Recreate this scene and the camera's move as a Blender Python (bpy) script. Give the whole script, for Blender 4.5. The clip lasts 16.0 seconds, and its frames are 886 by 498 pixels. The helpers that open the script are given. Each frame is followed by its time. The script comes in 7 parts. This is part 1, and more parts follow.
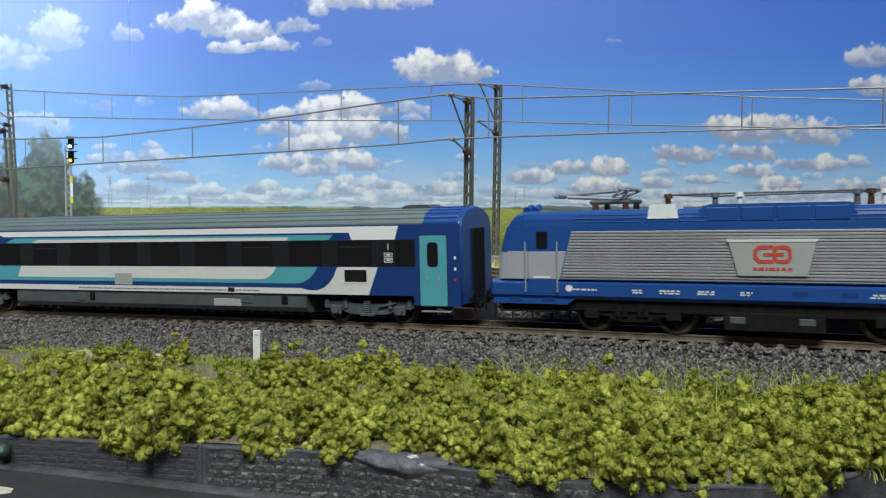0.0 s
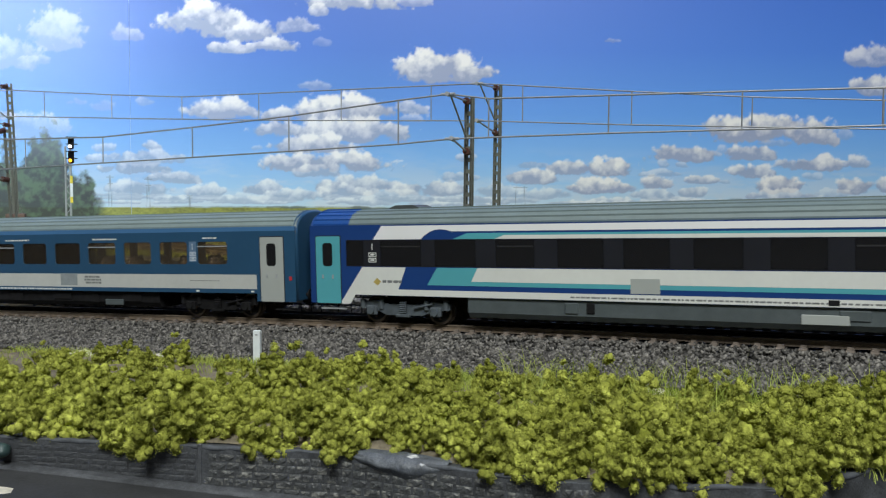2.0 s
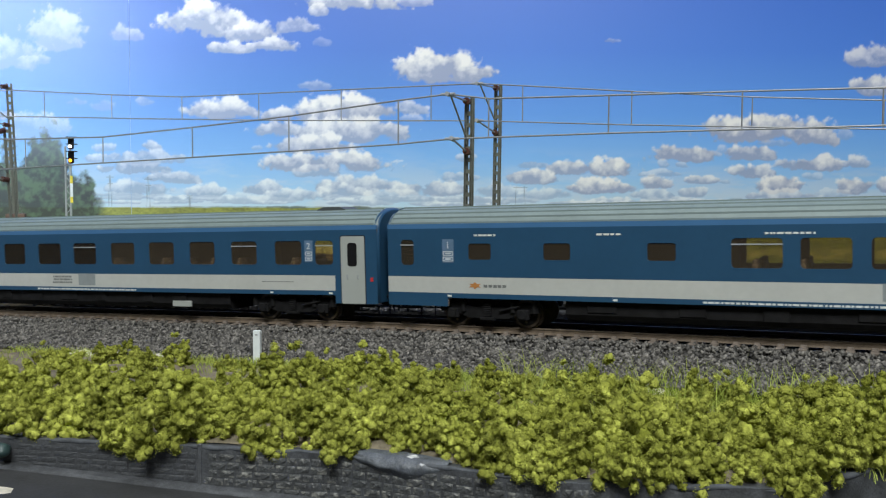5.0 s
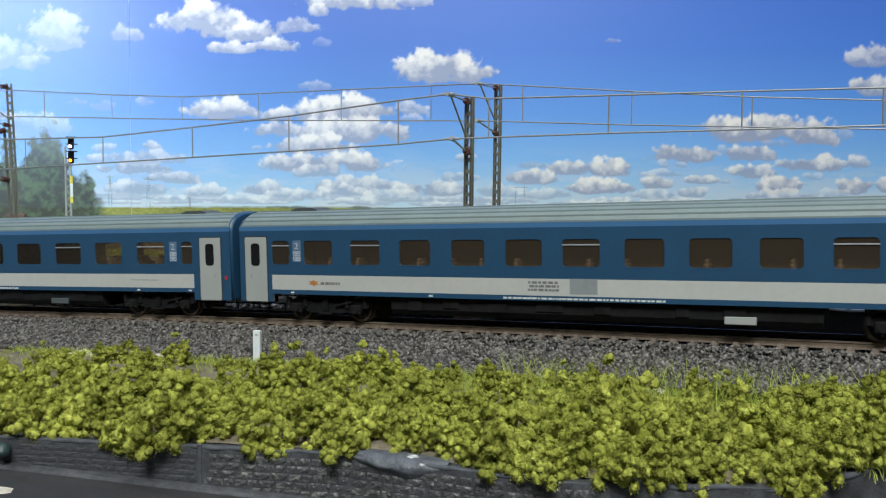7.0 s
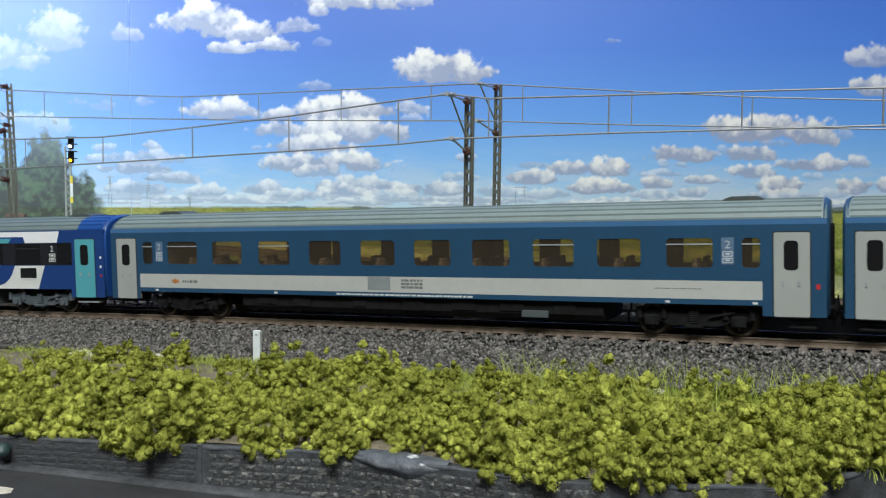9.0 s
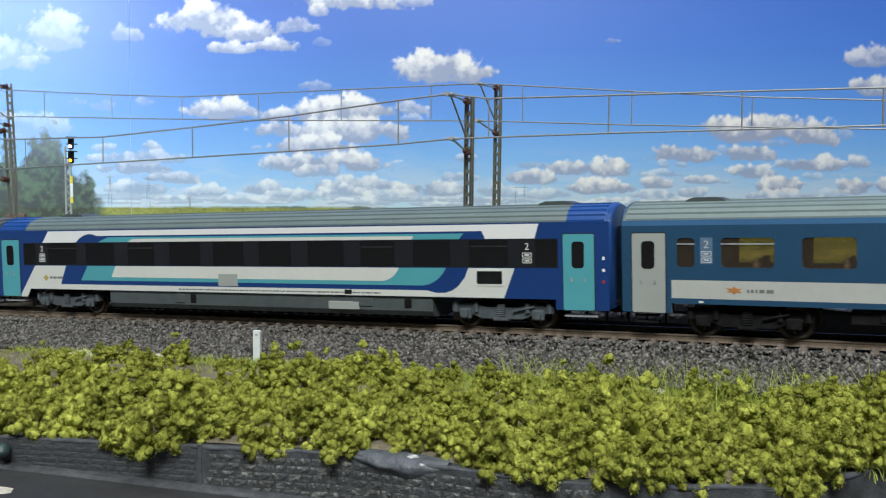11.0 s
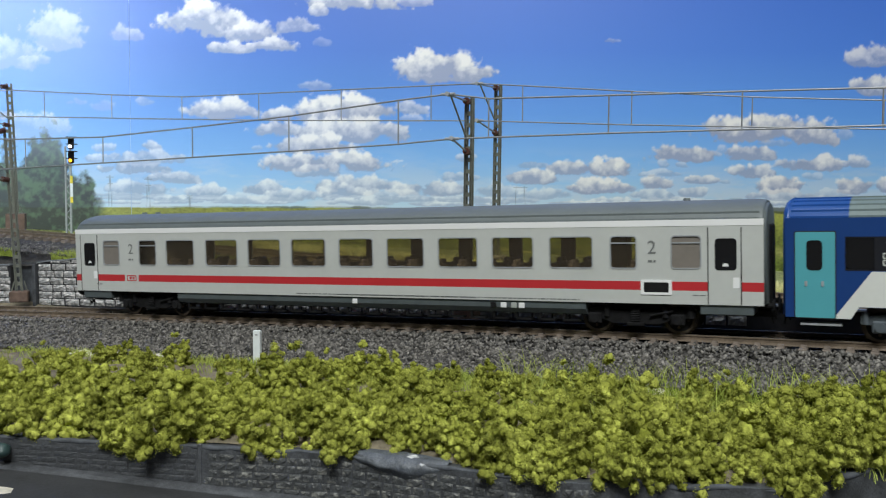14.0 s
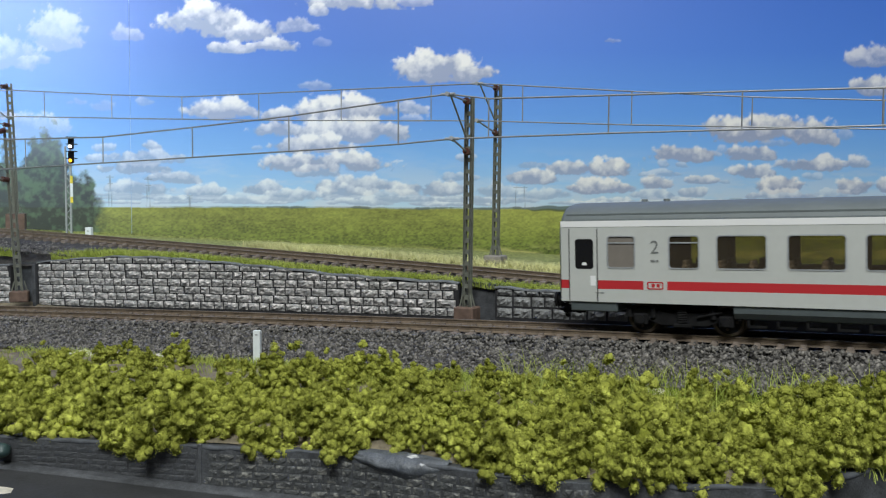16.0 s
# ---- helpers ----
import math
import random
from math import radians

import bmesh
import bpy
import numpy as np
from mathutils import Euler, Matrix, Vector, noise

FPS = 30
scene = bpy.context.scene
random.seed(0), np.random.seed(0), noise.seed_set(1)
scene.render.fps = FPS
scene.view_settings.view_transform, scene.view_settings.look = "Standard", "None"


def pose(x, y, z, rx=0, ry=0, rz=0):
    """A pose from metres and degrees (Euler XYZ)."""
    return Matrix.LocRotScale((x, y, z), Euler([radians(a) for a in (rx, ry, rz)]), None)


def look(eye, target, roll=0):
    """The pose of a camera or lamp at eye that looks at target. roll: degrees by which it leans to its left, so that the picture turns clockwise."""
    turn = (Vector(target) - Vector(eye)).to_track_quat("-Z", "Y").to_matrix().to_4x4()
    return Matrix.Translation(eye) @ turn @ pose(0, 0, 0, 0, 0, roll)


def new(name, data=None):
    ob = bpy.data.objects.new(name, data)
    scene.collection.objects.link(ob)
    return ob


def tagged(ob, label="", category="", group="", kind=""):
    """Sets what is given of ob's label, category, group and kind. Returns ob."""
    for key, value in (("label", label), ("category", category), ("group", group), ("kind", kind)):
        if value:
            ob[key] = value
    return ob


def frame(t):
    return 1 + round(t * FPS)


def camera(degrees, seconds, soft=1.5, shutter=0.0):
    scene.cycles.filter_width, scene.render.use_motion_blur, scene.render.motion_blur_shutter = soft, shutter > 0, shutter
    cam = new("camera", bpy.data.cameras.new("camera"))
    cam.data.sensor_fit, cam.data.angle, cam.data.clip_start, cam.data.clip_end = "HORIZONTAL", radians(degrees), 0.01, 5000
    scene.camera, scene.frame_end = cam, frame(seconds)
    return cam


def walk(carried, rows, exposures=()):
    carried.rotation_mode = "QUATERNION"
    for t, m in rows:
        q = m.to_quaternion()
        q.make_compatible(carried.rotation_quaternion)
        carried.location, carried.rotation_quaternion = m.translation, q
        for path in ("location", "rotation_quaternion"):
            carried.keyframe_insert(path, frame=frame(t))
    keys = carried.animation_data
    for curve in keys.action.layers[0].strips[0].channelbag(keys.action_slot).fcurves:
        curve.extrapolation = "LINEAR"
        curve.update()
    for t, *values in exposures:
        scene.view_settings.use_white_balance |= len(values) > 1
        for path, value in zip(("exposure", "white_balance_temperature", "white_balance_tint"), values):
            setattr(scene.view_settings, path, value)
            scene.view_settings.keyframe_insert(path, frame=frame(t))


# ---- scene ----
# A model railway (scale 1:87) on a table, in true model size.
cam = camera(52.87, 16.0, soft=1.2, shutter=0.12)
CAM_POSE = pose(0, 0, 0.15, 86.794, 0, 0) @ pose(0, 0, 0, 0, 0, 0.34)
# the film camera opens up a little while the dark coaches pass
EXPO = [(0.0, -0.02), (3.5, 0.0), (6.5, 0.12), (12.0, 0.14), (13.0, 0.08), (14.5, -0.02), (16.0, -0.04)]
walk(cam, [(0.0, CAM_POSE), (16.0, CAM_POSE)], exposures=EXPO)

# ---- light: a ceiling lamp, and two added lamps for the backdrop ----
world = bpy.data.worlds.new("room_air")
scene.world = world
world.use_nodes = True
world.node_tree.nodes["Background"].inputs[0].default_value = (0.75, 0.85, 1.0, 1)
world.node_tree.nodes["Background"].inputs[1].default_value = 0.25


def lamp(name, eye, target, w, h, energy, color):
    d = bpy.data.lights.new(name, "AREA")
    d.shape, d.size, d.size_y, d.energy, d.color = "RECTANGLE", w, h, energy, color
    ob = new(name, d)
    ob.matrix_world = look(eye, target)
    return ob


lamp("ceiling_lamp", (-0.02, -0.72, 1.22), (0.0, 0.36, 0.1), 0.8, 0.35, 23.8, (0.945, 0.975, 0.945))
# added unseen strip that brightens the printed sky
lamp("backdrop_fill", (-0.1, 0.28, 1.2), (0.0, 0.68, 0.2), 1.4, 0.12, 4.4, (0.93, 0.97, 1.0))
# added narrow lamp, no window there: throws glare on the print's upper left
lamp("glare_lamp", (-0.84, -0.25, 0.58), (-0.42, 0.70, 0.37), 0.34, 0.30, 0.85, (0.74, 0.90, 1.0)).data.spread = radians(44)

# ---- the track's line: plan y over x, with straight ends ----
X_L, X_R, RAIL_Z, GRADE = -1.2, 0.32, 0.1012, 0.0350


def line_y(x):
    c = min(max(x, X_L), X_R)
    return 0.35398 - 0.47699 * c - 0.18511 * c * c + (-0.47699 - 0.37022 * c) * (x - c)


def line_slope(x):
    return -0.47699 - 0.37022 * min(max(x, X_L), X_R)


def rail_z(x):
    """Top of the front track's rails."""
    return RAIL_Z + GRADE * min(max(x, -0.6), 0.6)


def rear_z(x):
    """Top of the rear track's rails."""
    return 0.1151 - 0.0463 * min(max(x, -0.5), 0.4)


def side(x, n):
    """The plan point n metres behind the front track's centre, where that is at x."""
    k = line_slope(x)
    q = math.hypot(1, k)
    return x - n * k / q, line_y(x) + n / q


_tx = np.linspace(-4.0, 4.0, 16001)
_ty = np.array([line_y(a) for a in _tx])
_ts = np.concatenate([[0], np.cumsum(np.hypot(np.diff(_tx), np.diff(_ty)))])
_ts -= np.interp(0.0, _tx, _ts)


def x_at(s):
    return float(np.interp(s, _ts, _tx))


def s_at(x):
    return float(np.interp(x, _tx, _ts))


# ---- materials ----
def mat(name, color, rough=0.6, metal=0.0, vary=0.12, scale=400.0, bump=0.0, bump_scale=1500.0, spec=0.5, rand=0.0, color2=None, fine=0.0, coat=0.0, single=False):
    m = bpy.data.materials.new(name)
    m.use_nodes = True
    nt = m.node_tree
    b = nt.nodes["Principled BSDF"]
    b.inputs["Roughness"].default_value = rough
    b.inputs["Metallic"].default_value = metal
    b.inputs["Specular IOR Level"].default_value = spec
    b.inputs["Coat Weight"].default_value = coat
    tc = nt.nodes.new("ShaderNodeTexCoord")
    n = nt.nodes.new("ShaderNodeTexNoise")
    n.inputs["Scale"].default_value, n.inputs["Detail"].default_value = scale, 6.0
    nt.links.new(tc.outputs["Object"], n.inputs["Vector"])
    ramp = nt.nodes.new("ShaderNodeValToRGB")
    c = Vector(color)
    d = Vector(color2) if color2 else c * (1 + vary)
    e = c * (1 - vary)
    ramp.color_ramp.elements[0].position, ramp.color_ramp.elements[1].position = 0.32, 0.68
    ramp.color_ramp.elements[0].color = (*e, 1)
    ramp.color_ramp.elements[1].color = (*d, 1)
    nt.links.new(n.outputs["Fac"], ramp.inputs["Fac"])
    out = ramp.outputs["Color"]
    if fine:
        n2 = nt.nodes.new("ShaderNodeTexNoise")
        n2.inputs["Scale"].default_value, n2.inputs["Detail"].default_value = scale * 7, 3.0
        nt.links.new(tc.outputs["Object"], n2.inputs["Vector"])
        mp = nt.nodes.new("ShaderNodeMapRange")
        mp.inputs[1].default_value, mp.inputs[2].default_value = 0.3, 0.7
        mp.inputs[3].default_value, mp.inputs[4].default_value = 1 - fine, 1 + fine
        nt.links.new(n2.outputs["Fac"], mp.inputs[0])
        h = nt.nodes.new("ShaderNodeVectorMath")
        h.operation = "SCALE"
        nt.links.new(out, h.inputs[0])
        nt.links.new(mp.outputs[0], h.inputs["Scale"])
        out = h.outputs[0]
    if rand:
        oi = nt.nodes.new("ShaderNodeObjectInfo")
        gm = nt.nodes.new("ShaderNodeNewGeometry")
        ad = nt.nodes.new("ShaderNodeMath")
        ad.operation = "ADD"
        if single:
            ad.operation, ad.inputs[0].default_value = "MULTIPLY", 2.0
        else:
            nt.links.new(oi.outputs["Random"], ad.inputs[0])
        nt.links.new(gm.outputs["Random Per Island"], ad.inputs[1])
        mp = nt.nodes.new("ShaderNodeMapRange")
        mp.inputs[1].default_value, mp.inputs[2].default_value = 0.0, 2.0
        mp.inputs[3].default_value, mp.inputs[4].default_value = 1 - rand, 1 + rand
        nt.links.new(ad.outputs[0], mp.inputs[0])
        h = nt.nodes.new("ShaderNodeVectorMath")
        h.operation = "SCALE"
        nt.links.new(out, h.inputs[0])
        nt.links.new(mp.outputs[0], h.inputs["Scale"])
        out = h.outputs[0]
    nt.links.new(out, b.inputs["Base Color"])
    if bump:
        n3 = nt.nodes.new("ShaderNodeTexNoise")
        n3.inputs["Scale"].default_value, n3.inputs["Detail"].default_value = bump_scale, 4.0
        nt.links.new(tc.outputs["Object"], n3.inputs["Vector"])
        bp = nt.nodes.new("ShaderNodeBump")
        bp.inputs["Strength"].default_value, bp.inputs["Distance"].default_value = bump, 0.0004
        nt.links.new(n3.outputs["Fac"], bp.inputs["Height"])
        nt.links.new(bp.outputs["Normal"], b.inputs["Normal"])
    return m


def pane_mat(name, tint, gloss=0.07):
    """A thin tinted plastic pane: lets light straight through, a little cloudy, with mirror gloss."""
    m = bpy.data.materials.new(name)
    m.use_nodes = True
    nt = m.node_tree
    nt.nodes.remove(nt.nodes["Principled BSDF"])
    t = nt.nodes.new("ShaderNodeBsdfTransparent")
    t.inputs[0].default_value = (*tint, 1)
    g = nt.nodes.new("ShaderNodeBsdfGlossy")
    g.inputs["Roughness"].default_value = 0.05
    f = nt.nodes.new("ShaderNodeFresnel")
    f.inputs[0].default_value = 1.45
    mx = nt.nodes.new("ShaderNodeMixShader")
    nt.links.new(f.outputs[0], mx.inputs[0])
    df = nt.nodes.new("ShaderNodeBsdfDiffuse")
    df.inputs[0].default_value = (0.26, 0.21, 0.16, 1)
    hz = nt.nodes.new("ShaderNodeMixShader")
    hz.inputs[0].default_value = gloss
    nt.links.new(t.outputs[0], hz.inputs[1])
    nt.links.new(df.outputs[0], hz.inputs[2])
    nt.links.new(hz.outputs[0], mx.inputs[1])
    nt.links.new(g.outputs[0], mx.inputs[2])
    nt.links.new(mx.outputs[0], nt.nodes["Material Output"].inputs[0])
    return m


def glow_mat(name, color, strength):
    m = mat(name, color, 0.3)
    b = m.node_tree.nodes["Principled BSDF"]
    b.inputs["Emission Color"].default_value = (*color, 1)
    b.inputs["Emission Strength"].default_value = strength
    return m


BLUE = mat("coach_blue", (0.0175, 0.068, 0.140), 0.38, vary=0.05, scale=60, fine=0.03)
# paler copy of the coach blue: overhead light painted into the cornice
BLUE_LIT = mat("cornice_blue_lit", (0.055, 0.155, 0.32), 0.35, vary=0.05, scale=60)
NAVY = mat("navy_blue", (0.010, 0.046, 0.19), 0.33, vary=0.05, scale=60)
ROYAL = mat("royal_blue", (0.014, 0.072, 0.28), 0.33, vary=0.06, scale=60)
CYAN = mat("turquoise", (0.085, 0.36, 0.42), 0.38, vary=0.04, scale=60)
CREAM = mat("coach_white", (0.66, 0.68, 0.65), 0.42, vary=0.03, scale=60, fine=0.02)
PEARL = mat("pearl_grey", (0.50, 0.52, 0.505), 0.42, vary=0.03, scale=60, fine=0.02)
BAND = mat("band_cream", (0.47, 0.485, 0.465), 0.45, vary=0.04, scale=60, fine=0.03)
WHITE = mat("bright_white", (0.80, 0.81, 0.82), 0.4, vary=0.02, scale=60)
DOORGREY = mat("door_grey", (0.36, 0.385, 0.37), 0.45, vary=0.04, scale=80)
ROOF = mat("roof_grey_green", (0.185, 0.24, 0.243), 0.5, vary=0.06, scale=70, fine=0.04)
ROOF_D = mat("roof_dark_grey", (0.115, 0.136, 0.140), 0.5, vary=0.06, scale=70, fine=0.04)
BLACK = mat("chassis_black", (0.012, 0.012, 0.013), 0.8, vary=0.3, scale=300, bump=0.2, spec=0.12)
DARK = mat("band_black", (0.016, 0.017, 0.022), 0.25, vary=0.1, scale=60)
UNDER = mat("underframe_grey", (0.075, 0.092, 0.098), 0.55, vary=0.12, scale=200, fine=0.06)
BOGIE = mat("bogie_grey", (0.080, 0.097, 0.112), 0.55, vary=0.2, scale=300)
STEEL = mat("wheel_steel", (0.085, 0.066, 0.05), 0.5, 0.6, vary=0.25, scale=400)
RED = mat("stripe_red", (0.48, 0.028, 0.035), 0.4, vary=0.05, scale=80)
ORANGE = mat("plate_orange", (0.52, 0.075, 0.05), 0.45, vary=0.05)
SILVER = mat("ribbed_silver", (0.34, 0.35, 0.37), 0.42, 0.25, vary=0.05, scale=90)
PALE = mat("nose_silver", (0.38, 0.41, 0.46), 0.42, 0.1, vary=0.05, scale=90)
SEAT = mat("seat_brown", (0.085, 0.062, 0.052), 0.8, vary=0.2)
INNER = mat("inner_wall", (0.16, 0.122, 0.09), 0.8, vary=0.1)
FRAME = mat("window_rubber", (0.02, 0.02, 0.022), 0.5)
ALU = mat("window_bar", (0.34, 0.36, 0.38), 0.5, 0.2)
GLASS = pane_mat("brown_glass", (0.86, 0.80, 0.66))
GLASS_D = mat("dark_glass", (0.010, 0.010, 0.011), 0.12, vary=0.05)
GLASS_F = pane_mat("grey_glass", (0.82, 0.79, 0.66))
BLIND = mat("blind_taupe", (0.20, 0.18, 0.16), 0.35, vary=0.05)
RUST = mat("rail_rust", (0.135, 0.102, 0.072), 0.7, 0.0, vary=0.25, scale=250, fine=0.2)
RAILTOP = mat("rail_head", (0.165, 0.135, 0.10), 0.6, 0.0, vary=0.2, scale=250)
TIE = mat("sleeper_brown", (0.175, 0.145, 0.122), 0.75, vary=0.3, scale=500, bump=0.4, rand=0.25)
STONES = mat("ballast_stone", (0.078, 0.074, 0.070), 0.62, vary=0.5, scale=900, bump=0.5, rand=0.88, single=True, color2=(0.17, 0.16, 0.145))
BED = mat("ballast_bed", (0.045, 0.042, 0.040), 0.9, vary=0.35, scale=700, bump=0.6, fine=0.3)
SOIL = mat("layout_soil", (0.17, 0.145, 0.10), 0.9, vary=0.35, scale=120, bump=0.5, fine=0.2)
SAND = mat("sand", (0.58, 0.54, 0.45), 0.9, vary=0.2, scale=300, bump=0.5)
LEAF = mat("foam_foliage", (0.25, 0.275, 0.040), 0.9, vary=0.28, scale=120, rand=0.25, color2=(0.48, 0.51, 0.105), spec=0.1, fine=0.35, bump=1.0, bump_scale=2200)
GRASS = mat("static_grass", (0.33, 0.42, 0.06), 0.8, vary=0.2, scale=60, rand=0.35, color2=(0.42, 0.47, 0.12), spec=0.2)
STRAW = mat("pale_grass", (0.62, 0.61, 0.30), 0.8, vary=0.2, scale=60, rand=0.35, spec=0.2)
LAWN = mat("grass_mat", (0.22, 0.24, 0.075), 0.9, vary=0.45, scale=350, bump=0.8, fine=0.3)
WALLSTONE = mat("cast_stone", (0.064, 0.068, 0.075), 0.5, vary=0.35, scale=260, bump=0.4, rand=0.22, fine=0.25)


def drybrushed(name, dark, light, lo, hi, stretch, scale):
    """Dark cast stone with pale paint brushed over its ridges, set differently on every piece."""
    m = mat(name, dark, 0.5, vary=0.3, scale=300, bump=0.8, bump_scale=900, rand=0.3, fine=0.25)
    nt = m.node_tree
    b = nt.nodes["Principled BSDF"]
    under = b.inputs["Base Color"].links[0].from_socket
    tc, oi = nt.nodes.new("ShaderNodeTexCoord"), nt.nodes.new("ShaderNodeObjectInfo")
    mp = nt.nodes.new("ShaderNodeMapping")
    mp.inputs["Scale"].default_value = stretch
    nt.links.new(tc.outputs["Object"], mp.inputs["Vector"])
    nt.links.new(oi.outputs["Random"], mp.inputs["Location"])
    n = nt.nodes.new("ShaderNodeTexNoise")
    n.inputs["Scale"].default_value, n.inputs["Detail"].default_value = scale, 5.0
    nt.links.new(mp.outputs[0], n.inputs["Vector"])
    mr = nt.nodes.new("ShaderNodeMapRange")
    mr.inputs[1].default_value, mr.inputs[2].default_value = lo, hi
    nt.links.new(n.outputs["Fac"], mr.inputs[0])
    mx = nt.nodes.new("ShaderNodeMix")
    mx.data_type = "RGBA"
    nt.links.new(mr.outputs[0], mx.inputs[0])
    nt.links.new(under, mx.inputs[6])
    mx.inputs[7].default_value = (*light, 1)
    nt.links.new(mx.outputs[2], b.inputs["Base Color"])
    return m


BLOCK = drybrushed("rough_block", (0.28, 0.28, 0.276), (0.76, 0.72, 0.71), 0.48, 0.64, (1, 1, 2.2), 420)
BLOCK_E = drybrushed("grey_block", (0.20, 0.205, 0.205), (0.36, 0.37, 0.38), 0.56, 0.72, (1, 1, 1.6), 260)
WALL_R = drybrushed("pillow_stone", (0.07, 0.074, 0.077), (0.26, 0.26, 0.24), 0.53, 0.70, (1, 1, 1.5), 420)
JOINT = mat("dark_joint", (0.022, 0.022, 0.025), 0.9, vary=0.3)
ASPHALT = mat("road_paint", (0.028, 0.0295, 0.032), 0.85, vary=0.18, scale=120, bump=0.3, fine=0.1)
MAST = mat("mast_grey_green", (0.15, 0.158, 0.13), 0.6, vary=0.15, scale=300)
FOOT = mat("mast_foot_brown", (0.13, 0.085, 0.065), 0.8, vary=0.25, scale=300, bump=0.4)
FOOT_G = mat("mast_foot_grey", (0.27, 0.25, 0.22), 0.8, vary=0.2, scale=300, bump=0.4)
WIRE = mat("wire_steel", (0.34, 0.35, 0.36), 0.4, 0.5, vary=0.1)
LIP = mat("coping_grey", (0.20, 0.215, 0.23), 0.5, vary=0.3, scale=300, bump=0.5)
INSUL = mat("insulator_brown", (0.075, 0.028, 0.018), 0.3, vary=0.1)
POSTW = mat("post_white", (0.75, 0.80, 0.82), 0.6, vary=0.04)
LATTICE = mat("signal_mast_grey", (0.32, 0.34, 0.34), 0.6, vary=0.1)
YELLOW = mat("signal_yellow", (0.75, 0.62, 0.05), 0.5)
LAMP_W = glow_mat("white_signal_light", (1.0, 0.97, 0.9), 3.0)
LAMP_Y = glow_mat("amber_signal_light", (1.0, 0.45, 0.02), 3.0)
ROOM = mat("room_wall", (0.62, 0.60, 0.57), 0.9, vary=0.04, scale=4)
BOARD = mat("table_board", (0.30, 0.22, 0.14), 0.7, vary=0.2, scale=20)


# ---- mesh helpers ----
def part(name, bm, material, parent=None, label="", smooth=False):
    me = bpy.data.meshes.new(name)
    if not isinstance(material, (list, tuple)):
        material = [material]
    if smooth:
        for f in bm.faces:
            f.smooth = True
    bm.to_mesh(me)
    bm.free()
    for m in material:
        me.materials.append(m)
    ob = new(name, me)
    if parent:
        ob.parent = parent
    if label:
        ob["label"] = label
    return ob


def thing(name, label, category, group="", kind="", m=None):
    ob = tagged(new(name), label, category, group, kind)
    ob.empty_display_size = 0.005
    if m is not None:
        ob.matrix_world = m
    return ob


def box(bm, x0, x1, y0, y1, z0, z1, bev=0.0, mi=0):
    g = bmesh.ops.create_cube(bm, size=1)
    vs = g["verts"]
    bmesh.ops.scale(bm, vec=(abs(x1 - x0), abs(y1 - y0), abs(z1 - z0)), verts=vs)
    bmesh.ops.translate(bm, vec=((x0 + x1) / 2, (y0 + y1) / 2, (z0 + z1) / 2), verts=vs)
    if bev:
        es = list({e for v in vs for e in v.link_edges})
        r = bmesh.ops.bevel(bm, geom=es, offset=bev, segments=1, affect="EDGES", profile=0.5)
        vs = r["verts"]
    if mi:
        for f in {f for v in vs for f in v.link_faces}:
            f.material_index = mi
    return vs


def rod(bm, a, b, r0, r1=None, seg=8, mi=0):
    a, b = Vector(a), Vector(b)
    d = b - a
    g = bmesh.ops.create_cone(bm, cap_ends=True, segments=seg, radius1=r0, radius2=r0 if r1 is None else r1, depth=d.length)
    q = Vector((0, 0, 1)).rotation_difference(d)
    bmesh.ops.transform(bm, matrix=Matrix.Translation((a + b) / 2) @ q.to_matrix().to_4x4(), verts=g["verts"])
    if mi:
        for f in {f for v in g["verts"] for f in v.link_faces}:
            f.material_index = mi
    return g["verts"]


def prism(bm, poly, y0, y1, mi=0):
    """A plate: polygon of (x, z), extruded from y0 to y1."""
    a = [bm.verts.new((x, y0, z)) for x, z in poly]
    b = [bm.verts.new((x, y1, z)) for x, z in poly]
    fs = [bm.faces.new(a), bm.faces.new(b[::-1])]
    for i in range(len(poly)):
        j = (i + 1) % len(poly)
        fs.append(bm.faces.new((a[j], a[i], b[i], b[j])))
    for f in fs:
        f.material_index = mi
    return fs


def rounded(x0, x1, z0, z1, r, k=3):
    out = []
    for cx, cz, a0 in ((x1 - r, z1 - r, 0), (x0 + r, z1 - r, 90), (x0 + r, z0 + r, 180), (x1 - r, z0 + r, 270)):
        for i in range(k + 1):
            a = radians(a0 + 90 * i / k)
            out.append((cx + r * math.cos(a), cz + r * math.sin(a)))
    return out


def ring(bm, outer, inner, y0, y1, mi=0):
    """A frame between two outlines of the same number of points, from y0 to y1."""
    n = len(outer)
    v = [[bm.verts.new((x, y, z)) for x, z in o] for o, y in ((outer, y0), (inner, y0), (outer, y1), (inner, y1))]
    for i in range(n):
        j = (i + 1) % n
        for q in ((v[0][i], v[0][j], v[1][j], v[1][i]), (v[2][j], v[2][i], v[3][i], v[3][j]),
                  (v[0][j], v[0][i], v[2][i], v[2][j]), (v[1][i], v[1][j], v[3][j], v[3][i])):
            bm.faces.new(q).material_index = mi


def soup(name, verts, faces, material, parent=None):
    """A mesh straight from arrays (many small pieces joined)."""
    me = bpy.data.meshes.new(name)
    verts, faces = np.asarray(verts, dtype=np.float32), np.asarray(faces, dtype=np.int32)
    n, k = faces.shape
    me.vertices.add(len(verts))
    me.vertices.foreach_set("co", verts.ravel())
    me.loops.add(n * k)
    me.loops.foreach_set("vertex_index", faces.ravel())
    me.polygons.add(n)
    me.polygons.foreach_set("loop_start", np.arange(0, n * k, k, dtype=np.int32))
    me.update(calc_edges=True)
    me.materials.append(material)
    ob = new(name, me)
    if parent:
        ob.parent = parent
    return ob


